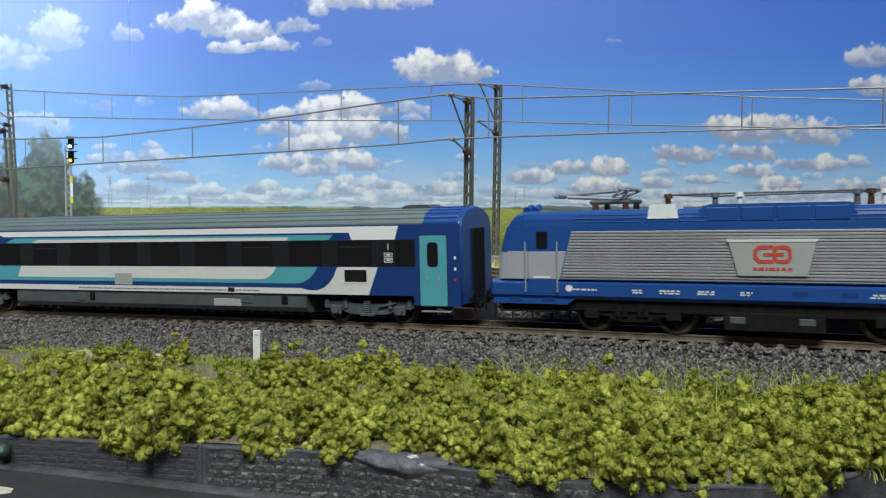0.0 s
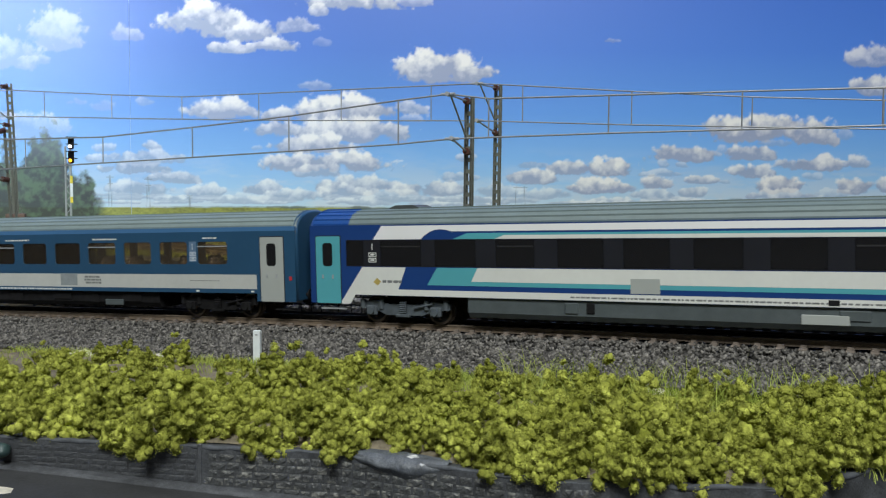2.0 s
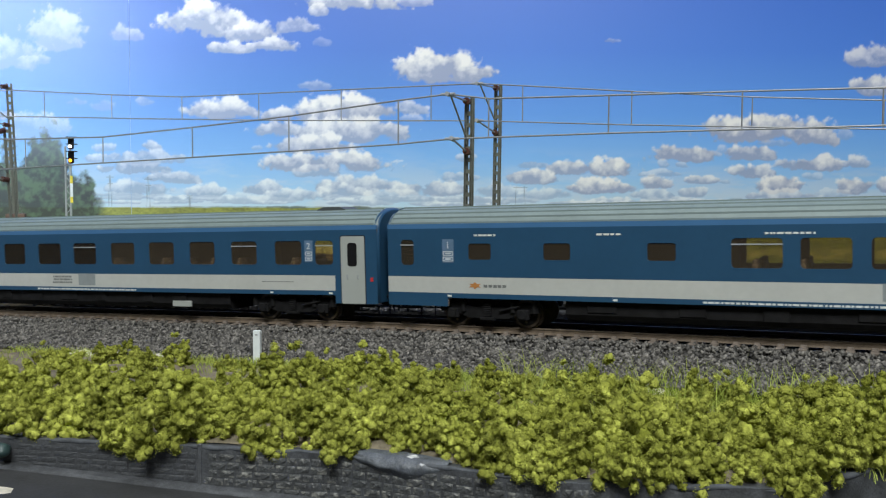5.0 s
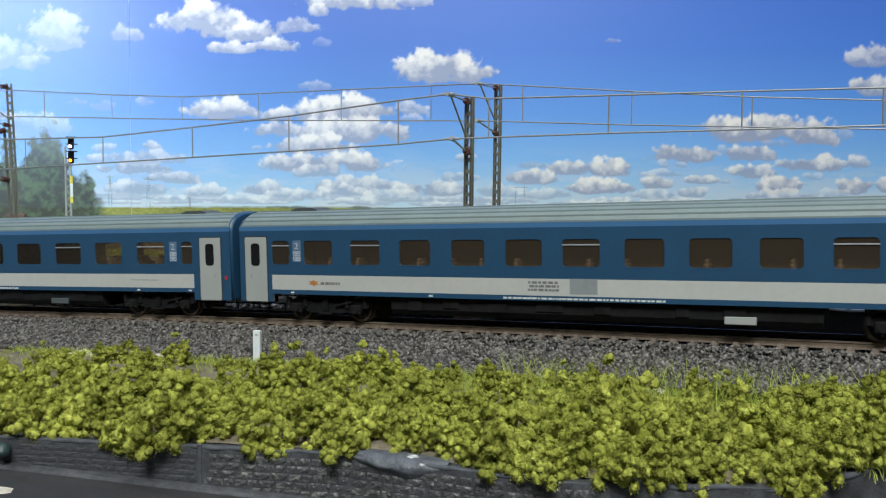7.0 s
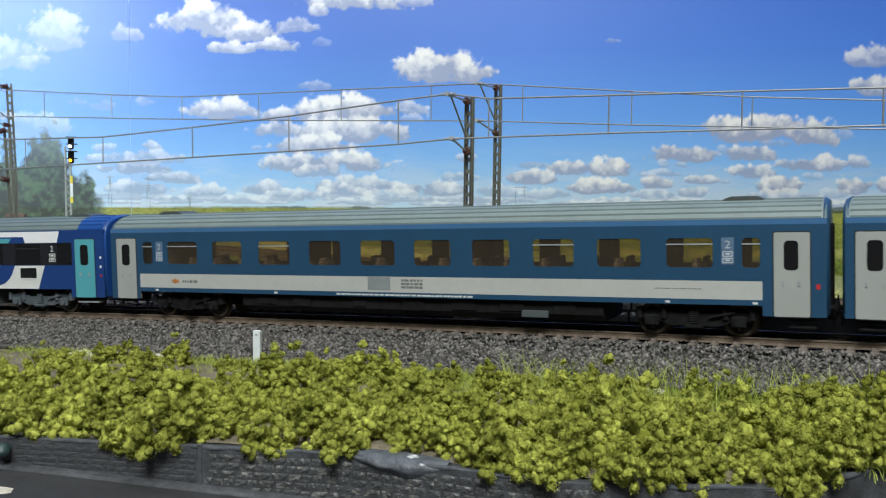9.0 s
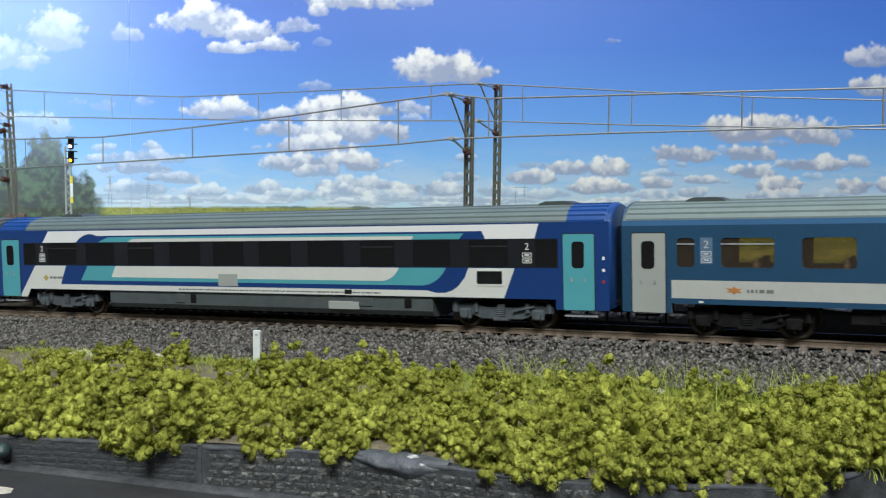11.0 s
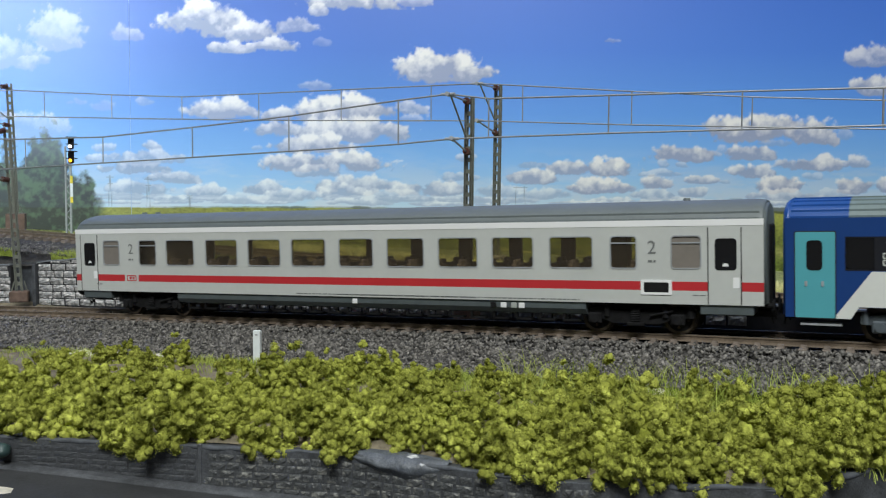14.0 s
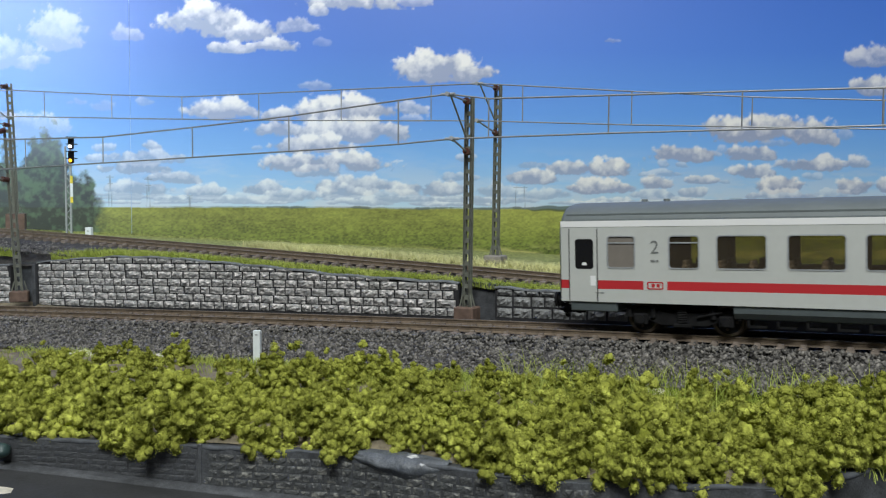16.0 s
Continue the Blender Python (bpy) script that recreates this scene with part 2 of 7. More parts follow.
def tube(bm, pts, r, seg=6):
    """One bent wire through the points."""
    rows = []
    for i, p in enumerate(pts):
        d = (pts[min(i + 1, len(pts) - 1)] - pts[max(i - 1, 0)]).normalized()
        a = d.cross(Vector((0, 0, 1))).normalized()
        b = a.cross(d)
        rows.append([bm.verts.new(p + (a * math.cos(k / seg * 6.28319) + b * math.sin(k / seg * 6.28319)) * r) for k in range(seg)])
    for q, w in zip(rows, rows[1:]):
        for k in range(seg):
            bm.faces.new((q[k], q[(k + 1) % seg], w[(k + 1) % seg], w[k])).smooth = True
    bm.faces.new(rows[0])
    bm.faces.new(rows[-1])
    bmesh.ops.recalc_face_normals(bm, faces=bm.faces)


# ---- the backdrop: a printed picture of sky and field, on a flat board ----
def lattice(rng, xs, ys, cell):
    """Smooth random field over the grid xs, ys."""
    gx, gy = xs / cell, ys / cell
    x0, y0 = np.floor(gx).astype(int), np.floor(gy).astype(int)
    ox, oy = x0.min(), y0.min()
    r = rng.random((y0.max() - oy + 3, x0.max() - ox + 3))
    fx, fy = gx - x0, gy - y0
    fx, fy = fx * fx * (3 - 2 * fx), fy * fy * (3 - 2 * fy)
    i, j = y0 - oy, x0 - ox
    a, b = r[np.ix_(i, j)], r[np.ix_(i, j + 1)]
    c, d = r[np.ix_(i + 1, j)], r[np.ix_(i + 1, j + 1)]
    return (a * (1 - fx) + b * fx) * (1 - fy)[:, None] + (c * (1 - fx) + d * fx) * fy[:, None]


def fbm(rng, xs, ys, cell, octaves=5):
    s, amp, tot = 0, 1.0, 0
    for k in range(octaves):
        s = s + amp * lattice(rng, xs, ys, cell / 2 ** k)
        tot += amp
        amp *= 0.55
    return s / tot


def lin(r, g, b):
    return np.array([((c / 255 + 0.055) / 1.055) ** 2.4 for c in (r, g, b)])


BACK_Y, HORIZON = 0.70, 0.1423
# clouds: across, foot, half width, height in centimetres, and density;
# far-left densities are cut to paint in the glare's wash
CLOUDS_HIGH = [(-18.7, 27.62, 2.7, 2.86, 1), (-15.2, 27.21, 1.8, 1.82, .9), (-16.6, 26.33, 1.9, 0.96, .9), (-13.3, 26.44, 1.5, 1.30, .9), (-11.8, 27.92, 1.7, 1.21, .7), (-24.6, 27.24, 1.1, 1.21, .45), (-30.2, 26.60, 2.3, 2.69, .45), (-33.5, 25.10, 1.7, 2.61, .4), (-31.8, 25.37, 1.5, 0.70, .3), (-7.2, 29.68, 3.5, 1.47, 1), (-9.8, 29.23, 0.8, 0.95, .8), (-2.3, 30.01, 1.0, 0.91, .6), (-0.3, 24.30, 3.5, 2.31, 1), (-10.1, 23.50, 1.2, 0.79, .45), (13.0, 27.24, 0.6, 0.35, .35), (33.3, 25.67, 1.6, 1.74, .75), (33.6, 23.40, 1.5, 1.74, .9), (-9.4, 26.81, 0.6, 0.78, .25)]
CLOUDS_MID = [(-17.0, 21.27, 2.5, 1.62, .95), (-28.7, 22.16, 0.7, 0.61, .3), (-26.6, 21.74, 0.9, 1.05, .3), (-23.2, 22.20, 0.7, 0.70, .35), (-31.7, 19.34, 2.2, 2.89, .35), (-12.9, 21.03, 1.0, 1.27, .95), (-7.7, 21.15, 4.2, 1.97, 1), (-2.7, 21.70, 1.1, 1.01, .7), (-12.6, 19.80, 2.0, 1.58, .85), (-7.3, 19.57, 4.4, 1.93, .9), (-10.3, 18.59, 3.3, 1.49, .95), (-2.7, 21.00, 0.8, 0.70, .4), (-9.3, 17.18, 4.7, 1.72, .95), (-9.7, 16.74, 2.0, 1.15, .7), (-22.9, 18.69, 0.8, 0.75, .7), (-26.4, 18.58, 0.8, 0.75, .5), (-24.1, 17.71, 4.5, 1.14, .65)]
CLOUDS_EAST = [(-24.3, 16.92, 3.0, 1.23, .75), (-14.6, 18.74, 0.4, 0.48, .4), (24.1, 19.67, 4.0, 2.67, 1), (28.4, 19.52, 2.1, 2.11, .95), (31.4, 19.89, 0.4, 0.88, .4), (25.8, 19.28, 1.5, 0.57, .4), (18.7, 18.10, 2.4, 1.58, .95), (23.9, 18.30, 2.0, 1.32, .9), (21.9, 18.73, 0.5, 0.62, .4), (1.7, 17.91, 0.8, 0.79, .6), (10.0, 17.03, 1.7, 1.32, .9), (13.1, 17.10, 2.0, 1.37, .95), (7.0, 17.46, 1.1, 0.79, .5), (6.9, 16.40, 1.8, 1.15, .9), (12.4, 15.59, 2.6, 1.28, .95), (16.6, 15.97, 1.1, 1.02, .9), (16.9, 16.90, 1.5, 0.57, .5), (17.2, 17.56, 0.4, 0.70, .5), (18.5, 17.61, 0.5, 0.44, .5)]
CLOUDS_LOW = [(20.1, 16.34, 1.5, 0.71, .8), (22.0, 16.35, 0.4, 0.40, .5), (19.4, 15.32, 1.1, 0.97, .7), (24.4, 16.90, 1.7, 1.19, .85), (26.9, 17.44, 0.9, 0.92, .8), (29.4, 17.54, 1.9, 1.19, .9), (32.2, 17.69, 1.1, 0.88, .75), (29.0, 16.70, 0.8, 0.62, .4), (26.4, 15.72, 1.9, 1.55, .95), (26.4, 15.10, 2.8, 0.88, .7), (32.4, 15.71, 1.4, 1.32, .9), (34.9, 15.77, 1.2, 1.28, .85), (30.4, 15.30, 1.3, 0.88, .5), (-21.4, 16.14, 2.3, 1.10, .75), (-24.1, 15.15, 2.8, 1.41, .7), (-18.6, 15.10, 1.7, 1.06, .7), (-14.2, 15.39, 1.6, 1.10, .75), (-11.9, 14.87, 2.1, 1.06, .7)]
CLOUDS_FAR = [(-6.5, 15.43, 3.8, 1.46, .8), (-8.2, 15.16, 1.9, 1.15, .7), (-0.9, 15.29, 3.0, 1.33, .8), (1.3, 16.45, 1.6, 0.84, .6), (-3.7, 14.74, 2.8, 1.06, .6), (4.5, 15.23, 2.0, 1.15, .6), (16.6, 15.13, 1.8, 0.80, .6), (8.0, 15.08, 2.0, 0.88, .6), (-15.9, 14.67, 2.0, 0.80, .5)]


def cloud_layer(rng, X, Z, xs, zs, n1, n2, n3):
    """Cover and brightness of all the printed clouds: heaps of puffs on a flat foot."""
    cover, shade = np.zeros_like(X), np.zeros_like(X)
    far = [(rng.uniform(-35, 35), 14.45 + 0.55 * rng.random(), rng.uniform(1.2, 3.6), rng.uniform(.25, .6), .65) for _ in range(44)]
    outside = [(s_ * rng.uniform(40, 180), rng.uniform(16, 60), rng.uniform(4, 10), rng.uniform(1.5, 3.5), .9) for s_ in (-1, 1) for _ in range(10)]
    for cx, cz, w, hh, dens in far + outside + CLOUDS_FAR + CLOUDS_LOW + CLOUDS_EAST + CLOUDS_MID + CLOUDS_HIGH:
        cx, cz, w, hh = cx / 100, cz / 100, w / 88, hh / 97
        i0, i1 = np.searchsorted(xs, (cx - w * 1.5 - .004, cx + w * 1.5 + .004))
        j0, j1 = np.searchsorted(zs, (cz - hh * .6 - .002, cz + hh * 1.5 + .003))
        if i1 - i0 < 2 or j1 - j0 < 2:
            continue
        win = np.s_[j0:j1, i0:i1]
        x = X[win] + (n3[win] - .5) * .010 * min(1, w / .02)
        z = Z[win] + (n1[win] - .5) * .35 * hh
        best, nrm = np.full(x.shape, -9.0), np.zeros(x.shape)
        count = int(np.clip(2.6 * w / hh, 3, 12))
        for k in range(count):
            u = -0.86 + 1.72 * (k + rng.uniform(.2, .8)) / count
            top = hh * (1 - abs(u) ** 3.2) ** .8 * rng.uniform(.55, 1.0) + hh * .12
            rz = top * rng.uniform(.50, .62)
            rx = max(w / count * 2.1, rz * 1.3)
            px, pz = cx + u * (w - rx * .5), cz + top - rz
            f = 1 - np.sqrt(((x - px) / rx) ** 2 + ((z - pz) / rz) ** 2)
            nrm = np.where(f > best, (z - pz) / rz, nrm)
            best = np.maximum(best, f)
        best = np.maximum(best, .95 - np.sqrt(((x - cx) / (w * .98)) ** 2 + ((z - cz - hh * .22) / (hh * .40)) ** 2))
        up = (Z[win] - cz) / hh
        best = best + (n1[win] - .5) * 1.0 + (n2[win] - .5) * 1.1 - np.clip(-up - .02, 0, 1) * 2.5
        m = np.clip((best + .06) / .40, 0, 1)
        m = m * m * (3 - 2 * m) * dens
        lit = np.clip(-.10 + 1.0 * up + .30 * nrm + (n2[win] - .5) * 1.5 + (n1[win] - .5) * 1.1, 0, 1)
        shade[win] = shade[win] * (1 - m) + lit * m
        cover[win] = np.maximum(cover[win], m)
    return cover, shade / np.maximum(cover, .05)


def backdrop():
    rng = np.random.default_rng(5)
    xs = np.concatenate([np.linspace(-1.9, -0.375, 60)[:-1], np.linspace(-0.375, 0.375, 1000), np.linspace(0.375, 1.9, 60)[1:]])
    zs = np.concatenate([[0.0, 0.05, 0.08], np.linspace(0.092, 0.185, 175), np.linspace(0.185, 0.315, 165)[1:], np.linspace(0.315, 0.8, 40)[1:]])
    X, Z = xs[None, :] + 0 * zs[:, None], zs[:, None] + 0 * xs[None, :]
    h = np.clip((Z - HORIZON) / 0.165, 0, 3)
    # pale at the skyline, deep blue above, darker left of the middle
    stops = [(0.0, lin(182, 207, 230)), (0.10, lin(155, 196, 239)), (0.24, lin(124, 179, 245)), (0.45, lin(93, 153, 240)), (0.75, lin(71, 125, 226)), (1.05, lin(60, 110, 214)), (3.0, lin(50, 94, 198))]
    col = np.stack([np.interp(h, [a for a, _ in stops], [c[k] for _, c in stops]) for k in range(3)], -1)
    deep = np.interp(xs, [-0.36, -0.20, -0.06, 0.06, 0.20, 0.36], [0.96, 0.84, 0.86, 1.0, 1.04, 1.02])
    col = col * (0.97 + (deep[None, :] - 0.97) * np.clip(h * 1.8, 0, 1))[..., None]
    col[..., 2] *= 0.94
    n1, n2 = fbm(rng, xs, zs, 0.016, 6), fbm(rng, xs, zs, 0.006, 5)
    n3 = fbm(rng, xs, zs * 1.6, 0.045, 5)
    cover, shade = cloud_layer(rng, X, Z, xs, zs, n1, n2, n3)
    haze = np.clip(1 - h / 0.30, 0, 1)
    veil = haze * 0.50 * np.clip((fbm(rng, xs, zs * 3.5, 0.03, 5) - 0.42) / 0.2, 0, 1)
    shade = np.where(veil > cover, 0.6, shade)
    cover = np.maximum(cover, veil)
    white, grey = lin(240, 238, 238), lin(150, 160, 190)
    cc = grey + (white - grey) * np.clip(shade, 0, 1)[..., None]
    cc = cc * (1 - 0.06 * haze[..., None])
    col = col + (cc - col) * (cover * 0.96)[..., None]
    # the field, its far tree line and the nearer pale strip
    edge = HORIZON + 0.0004 + (fbm(rng, xs, np.array([0.0, 1.0]), 0.012, 4)[0] - 0.5) * 0.0016 - 0.0035 * np.clip(-X[0] - 0.18, 0, 1)
    below = np.clip((edge[None, :] - Z) / 0.0006, 0, 1)
    depth = np.clip((HORIZON - Z) / 0.045, 0, 1)
    f1, f2 = fbm(rng, xs, zs * 4.0, 0.012, 5), fbm(rng, xs, zs * 1.6, 0.0016, 2)
    ga, gb = lin(142, 146, 68), lin(94, 110, 40)
    fcol = ga + (gb - ga) * np.clip(depth * 1.3, 0, 1)[..., None]
    fcol = fcol * np.clip(0.56 + 0.62 * f1 + 1.7 * (f2 - 0.5) * (0.30 + depth) + 0.5 * (n3 - 0.5) + 0.28 * np.clip((X + 0.05) / 0.12, 0, 1), 0.2, 2)[..., None]
    pale = np.exp(-((Z - 0.1085) / 0.004) ** 2) * np.clip((f1 - 0.3) * 3, 0, 1)
    fcol = fcol + (lin(196, 190, 120) - fcol) * (pale * 0.75)[..., None]
    col = col + (fcol - col) * below[..., None]
    tree = np.clip((n1[5] - 0.45) * 6, 0, 1) * 0.0008 + 0.0005 + 0.0016 * np.clip((X[0] - 0.035) / 0.08, 0, 1)
    belt = np.clip((tree[None, :] - np.abs(Z - edge[None, :] - 0.0002)) / 0.0006, 0, 1) * np.clip((X + 0.24) / 0.03, 0, 1)
    col = col + (lin(52, 66, 52) - col) * (belt * 0.8)[..., None]
    # pylons far off
    for px, top_, half in ((0.0602, 0.0185, 0.0040), (-0.2613, 0.0250, 0.0014), (-0.2315, 0.0235, 0.0014), (-0.1990, 0.010, 0.0006), (0.2295, 0.010, 0.0034), (0.112, 0.004, 0.0006)):
        up = np.clip((Z - HORIZON) / top_, 0, 1)
        leg = np.clip((0.00042 - np.abs(np.abs(X - px) - half * (1 - (0.25 if half > 0.003 else 0.9) * up))) / 0.0004, 0, 1)
        bar = np.clip((0.0004 - np.abs(Z - HORIZON - top_ * 0.93)) / 0.0003, 0, 1) * (np.abs(X - px) < half + 0.0015)
        bar = np.maximum(bar, np.clip((0.0004 - np.abs(Z - HORIZON - top_ * 0.72)) / 0.0003, 0, 1) * (np.abs(X - px) < 0.0022) * (half < 0.003))
        p = np.maximum(leg, bar) * (Z > HORIZON) * (Z < HORIZON + top_)
        col = col + (lin(112, 122, 140) - col) * (p * 0.75)[..., None]
    # the dark wood at the left edge
    crown = 0.204 - 0.055 * np.clip((X + 0.312) / 0.050, 0, 1) ** 1.5 - 0.012 * np.clip(-(X + 0.325) / 0.02, 0, 2)
    crown = crown + (n1 - 0.5) * 0.032 + (n2 - 0.5) * 0.024 - 0.012 * np.clip(np.sin(X * 150 + 1.0), 0, 1)
    wood = np.clip((crown - Z) / 0.007, 0, 1) * np.clip((-0.261 + (n1 - 0.5) * 0.022 + (n2 - 0.5) * 0.012 - X) / 0.011, 0, 1)
    leaf = 0.62 + 4.2 * (fbm(rng, xs, zs, 0.0034, 3) - 0.5) + 2.8 * (n2 - 0.5) + 1.6 * (n1 - 0.5)
    wcol = lin(50, 70, 46) * np.clip(leaf, 0.15, 1.7)[..., None]
    fade = np.clip((Z - 0.172) / 0.024, 0, 1)[..., None] * 0.22
    wcol = wcol + (lin(150, 165, 185) - wcol) * fade
    col = col + (wcol - col) * (wood * 0.96)[..., None]
    verts = np.stack([X, BACK_Y + 0 * X, Z], -1).reshape(-1, 3)
    nx, nz = len(xs), len(zs)
    i = (np.arange(nz - 1)[:, None] * nx + np.arange(nx - 1)[None, :]).ravel()
    faces = np.stack([i, i + 1, i + nx + 1, i + nx], -1)
    m = bpy.data.materials.new("printed_picture")
    m.use_nodes = True
    nt = m.node_tree
    at = nt.nodes.new("ShaderNodeAttribute")
    at.attribute_name = "print"
    b = nt.nodes["Principled BSDF"]
    b.inputs["Roughness"].default_value = 0.40
    b.inputs["Specular IOR Level"].default_value = 0.8
    nt.links.new(at.outputs["Color"], b.inputs["Base Color"])
    ob = soup("backdrop", verts, faces, m)
    a = ob.data.color_attributes.new("print", "FLOAT_COLOR", "POINT")
    rgba = np.ones((len(verts), 4), dtype=np.float32)
    rgba[:, :3] = np.clip(col.reshape(-1, 3), 0, 0.93)
    a.data.foreach_set("color", rgba.ravel())
    tagged(ob, "printed photo backdrop of blue sky, clouds and field", "backdrop", kind="structure")
    bm = bmesh.new()
    box(bm, -1.9, 1.9, BACK_Y + 0.002, BACK_Y + 0.012, 0.0, 0.8)
    tagged(part("backdrop_board", bm, ROOM), "plain board behind the printed backdrop", "board", kind="structure")
    # the seam between two sheets of the print
    bm = bmesh.new()
    box(bm, -0.24468, -0.24450, BACK_Y - 0.0004, BACK_Y - 0.0001, 0.09, 0.8)
    tagged(part("trim", bm, mat("seam_pale", (0.36, 0.50, 0.74), 0.5)), "pale vertical seam between two printed sheets", "seam", kind="structure")


backdrop()


# ---- the ground: one sheet in bands along the track ----
def bump(x, y, amp, scale):
    return amp * noise.fractal(Vector((x * scale, y * scale, 3.1)), 1.0, 2.0, 4)


def wall_line(x):
    """Plan y of the front wall's face."""
    p = [(-0.6, 0.33), (-0.30, 0.285), (-0.132, 0.262), (-0.029, 0.246), (0.03, 0.222), (0.083, 0.218), (0.116, 0.234), (0.20, 0.183)]
    if x > 0.20:
        return line_y(x) - 0.068
    return float(np.interp(x, [a for a, _ in p], [b for _, b in p]))


WALL_TOP = 0.079


def strip(name, xs, ns, zf, material, label, category, jitter=0.0):
    vs, fs = [], []
    for x in xs:
        for n in ns:
            px, py = side(x, n)
            py = min(py, BACK_Y - 0.0015)
            vs.append((px, py, zf(x, n) + (bump(px, py, jitter, 90) if jitter else 0)))
    k = len(ns)
    for i in range(len(xs) - 1):
        for j in range(k - 1):
            fs.append((i * k + j, (i + 1) * k + j, (i + 1) * k + j + 1, i * k + j + 1))
    ob = soup(name, vs, fs, material)
    tagged(ob, label, category, kind="structure")
    return ob


XS = list(np.linspace(-1.85, -0.42, 26)) + list(np.linspace(-0.40, 0.32, 150)) + list(np.linspace(0.36, 1.8, 26))
XS_REAR = [x for x in XS if -0.62 < x < 1.2]


def bed_z(x, n):
    """The front track's ballast bed, below the rail top."""
    a = abs(n)
    d = -0.0038 if a < 0.0160 else -0.0038 - 0.0082 * min((a - 0.0160) / 0.022, 1)
    if n > 0:
        d = max(d, -0.0052)
    return rail_z(x) + d


def rear_bed_z(x, n):
    a = abs(n - 0.085)
    return rear_z(x) - 0.0038 - 0.0045 * max(0, min((a - 0.014) / 0.016, 1))


def wall_top_z(x):
    """Top edge of the rear wall, by the front track's x."""
    return float(np.interp(x, [-0.6, -0.2679, -0.2428, -0.2295, -0.1932, -0.1622, -0.1264, -0.0957, -0.0668, -0.0395, -0.0138, 0.0034, 0.03, 0.15, 0.5],
                           [0.1107, 0.1107, 0.1131, 0.1151, 0.1182, 0.1186, 0.117, 0.1156, 0.1136, 0.113, 0.1127, 0.1116, 0.1109, 0.110, 0.11]))


strip("ballast_bed", XS, [-0.041, -0.038, -0.03, -0.022, -0.014, -0.006, 0.006, 0.014, 0.022, 0.03, 0.046], bed_z, BED, "dark grey ballast bed under the front track", "ballast", 0.0006)
strip("rear_ballast_bed", XS_REAR, [0.056, 0.066, 0.071, 0.079, 0.091, 0.099, 0.107, 0.118], rear_bed_z, BED, "dark grey ballast bed under the rear track", "ballast", 0.0006)


def bank_z(x, n):
    t = min(max((n - 0.044) / 0.014, 0), 1)
    return (wall_top_z(x) - 0.0012) * (1 - t) + (rear_z(x) - 0.0075) * t


strip("gravel_bank", [x for x in XS if x < -0.226], [0.044, 0.047, 0.051, 0.055, 0.06], bank_z, BED, "dark gravel bank above the stone wall", "ballast", 0.0008)
strip("grass_bank", [x for x in XS if x > -0.231], [0.044, 0.047, 0.051, 0.055, 0.06], bank_z, LAWN, "short green grass bank above the stone wall", "grass", 0.0012)


strip("rear_meadow", XS_REAR, list(np.linspace(0.104, 0.34, 26)), lambda x, n: rear_z(x) - 0.0052 - 0.0050 * min(max((n - 0.125) / 0.05, 0), 1), LAWN, "green meadow between the rear track and the backdrop", "grass", 0.0009)


def ground():
    """The wide sheet: the slope under the hedge, the road in front, and the land up to the backdrop."""
    xs = np.concatenate([np.linspace(-1.9, -0.45, 24)[:-1], np.linspace(-0.45, 0.40, 130), np.linspace(0.40, 1.85, 24)[1:]])
    ts = np.linspace(0, 1, 16)
    vs, fs = [], []
    for x in xs:
        yw = wall_line(x) + 0.004
        yf = max(line_y(x) - 0.036 * math.hypot(1, line_slope(x)), yw + 0.002)
        for t in ts:
            y = yw + (yf - yw) * t
            z = (WALL_TOP - 0.001) * (1 - t) + (rail_z(x) - 0.0125) * t + 0.003 * math.sin(math.pi * t)
            vs.append((x, y, z + bump(x, y, 0.0015, 60)))
        y2 = line_y(x) + 0.118 * math.hypot(1, line_slope(x)) - 0.004
        for y, z in ((line_y(x), rail_z(x) - 0.02), (y2 - 0.03, rear_z(x) - 0.02), (y2, rear_z(x) - 0.010), (max(y2 + 0.02, (y2 + BACK_Y) / 2), rear_z(x) - 0.012), (max(BACK_Y + 0.0, y2 + 0.05), rear_z(x) - 0.012)):
            vs.append((x, min(y, BACK_Y - 0.001), z))
    k = len(ts) + 5
    for i in range(len(xs) - 1):
        for j in range(k - 1):
            fs.append((i * k + j, (i + 1) * k + j, (i + 1) * k + j + 1, i * k + j + 1))
    tagged(soup("ground", vs, fs, SOIL), "brown earth slope of the model landscape", "ground", kind="structure")


ground()


def road_z(x, y):
    return 0.0700 - 0.055 * (x + 0.13) - 0.010 * (0.26 - y)


def road():
    xs, ys = np.linspace(-1.95, 1.95, 90), np.linspace(-1.1, 0.34, 70)
    vs = [(x, y, road_z(min(max(x, -0.5), 0.4), y) + bump(x, y, 0.0003, 40)) for x in xs for y in ys]
    k = len(ys)
    fs = [(i * k + j, (i + 1) * k + j, (i + 1) * k + j + 1, i * k + j + 1) for i in range(len(xs) - 1) for j in range(k - 1)]
    tagged(soup("road", vs, fs, ASPHALT), "smooth dark grey painted road", "road", kind="structure")


road()


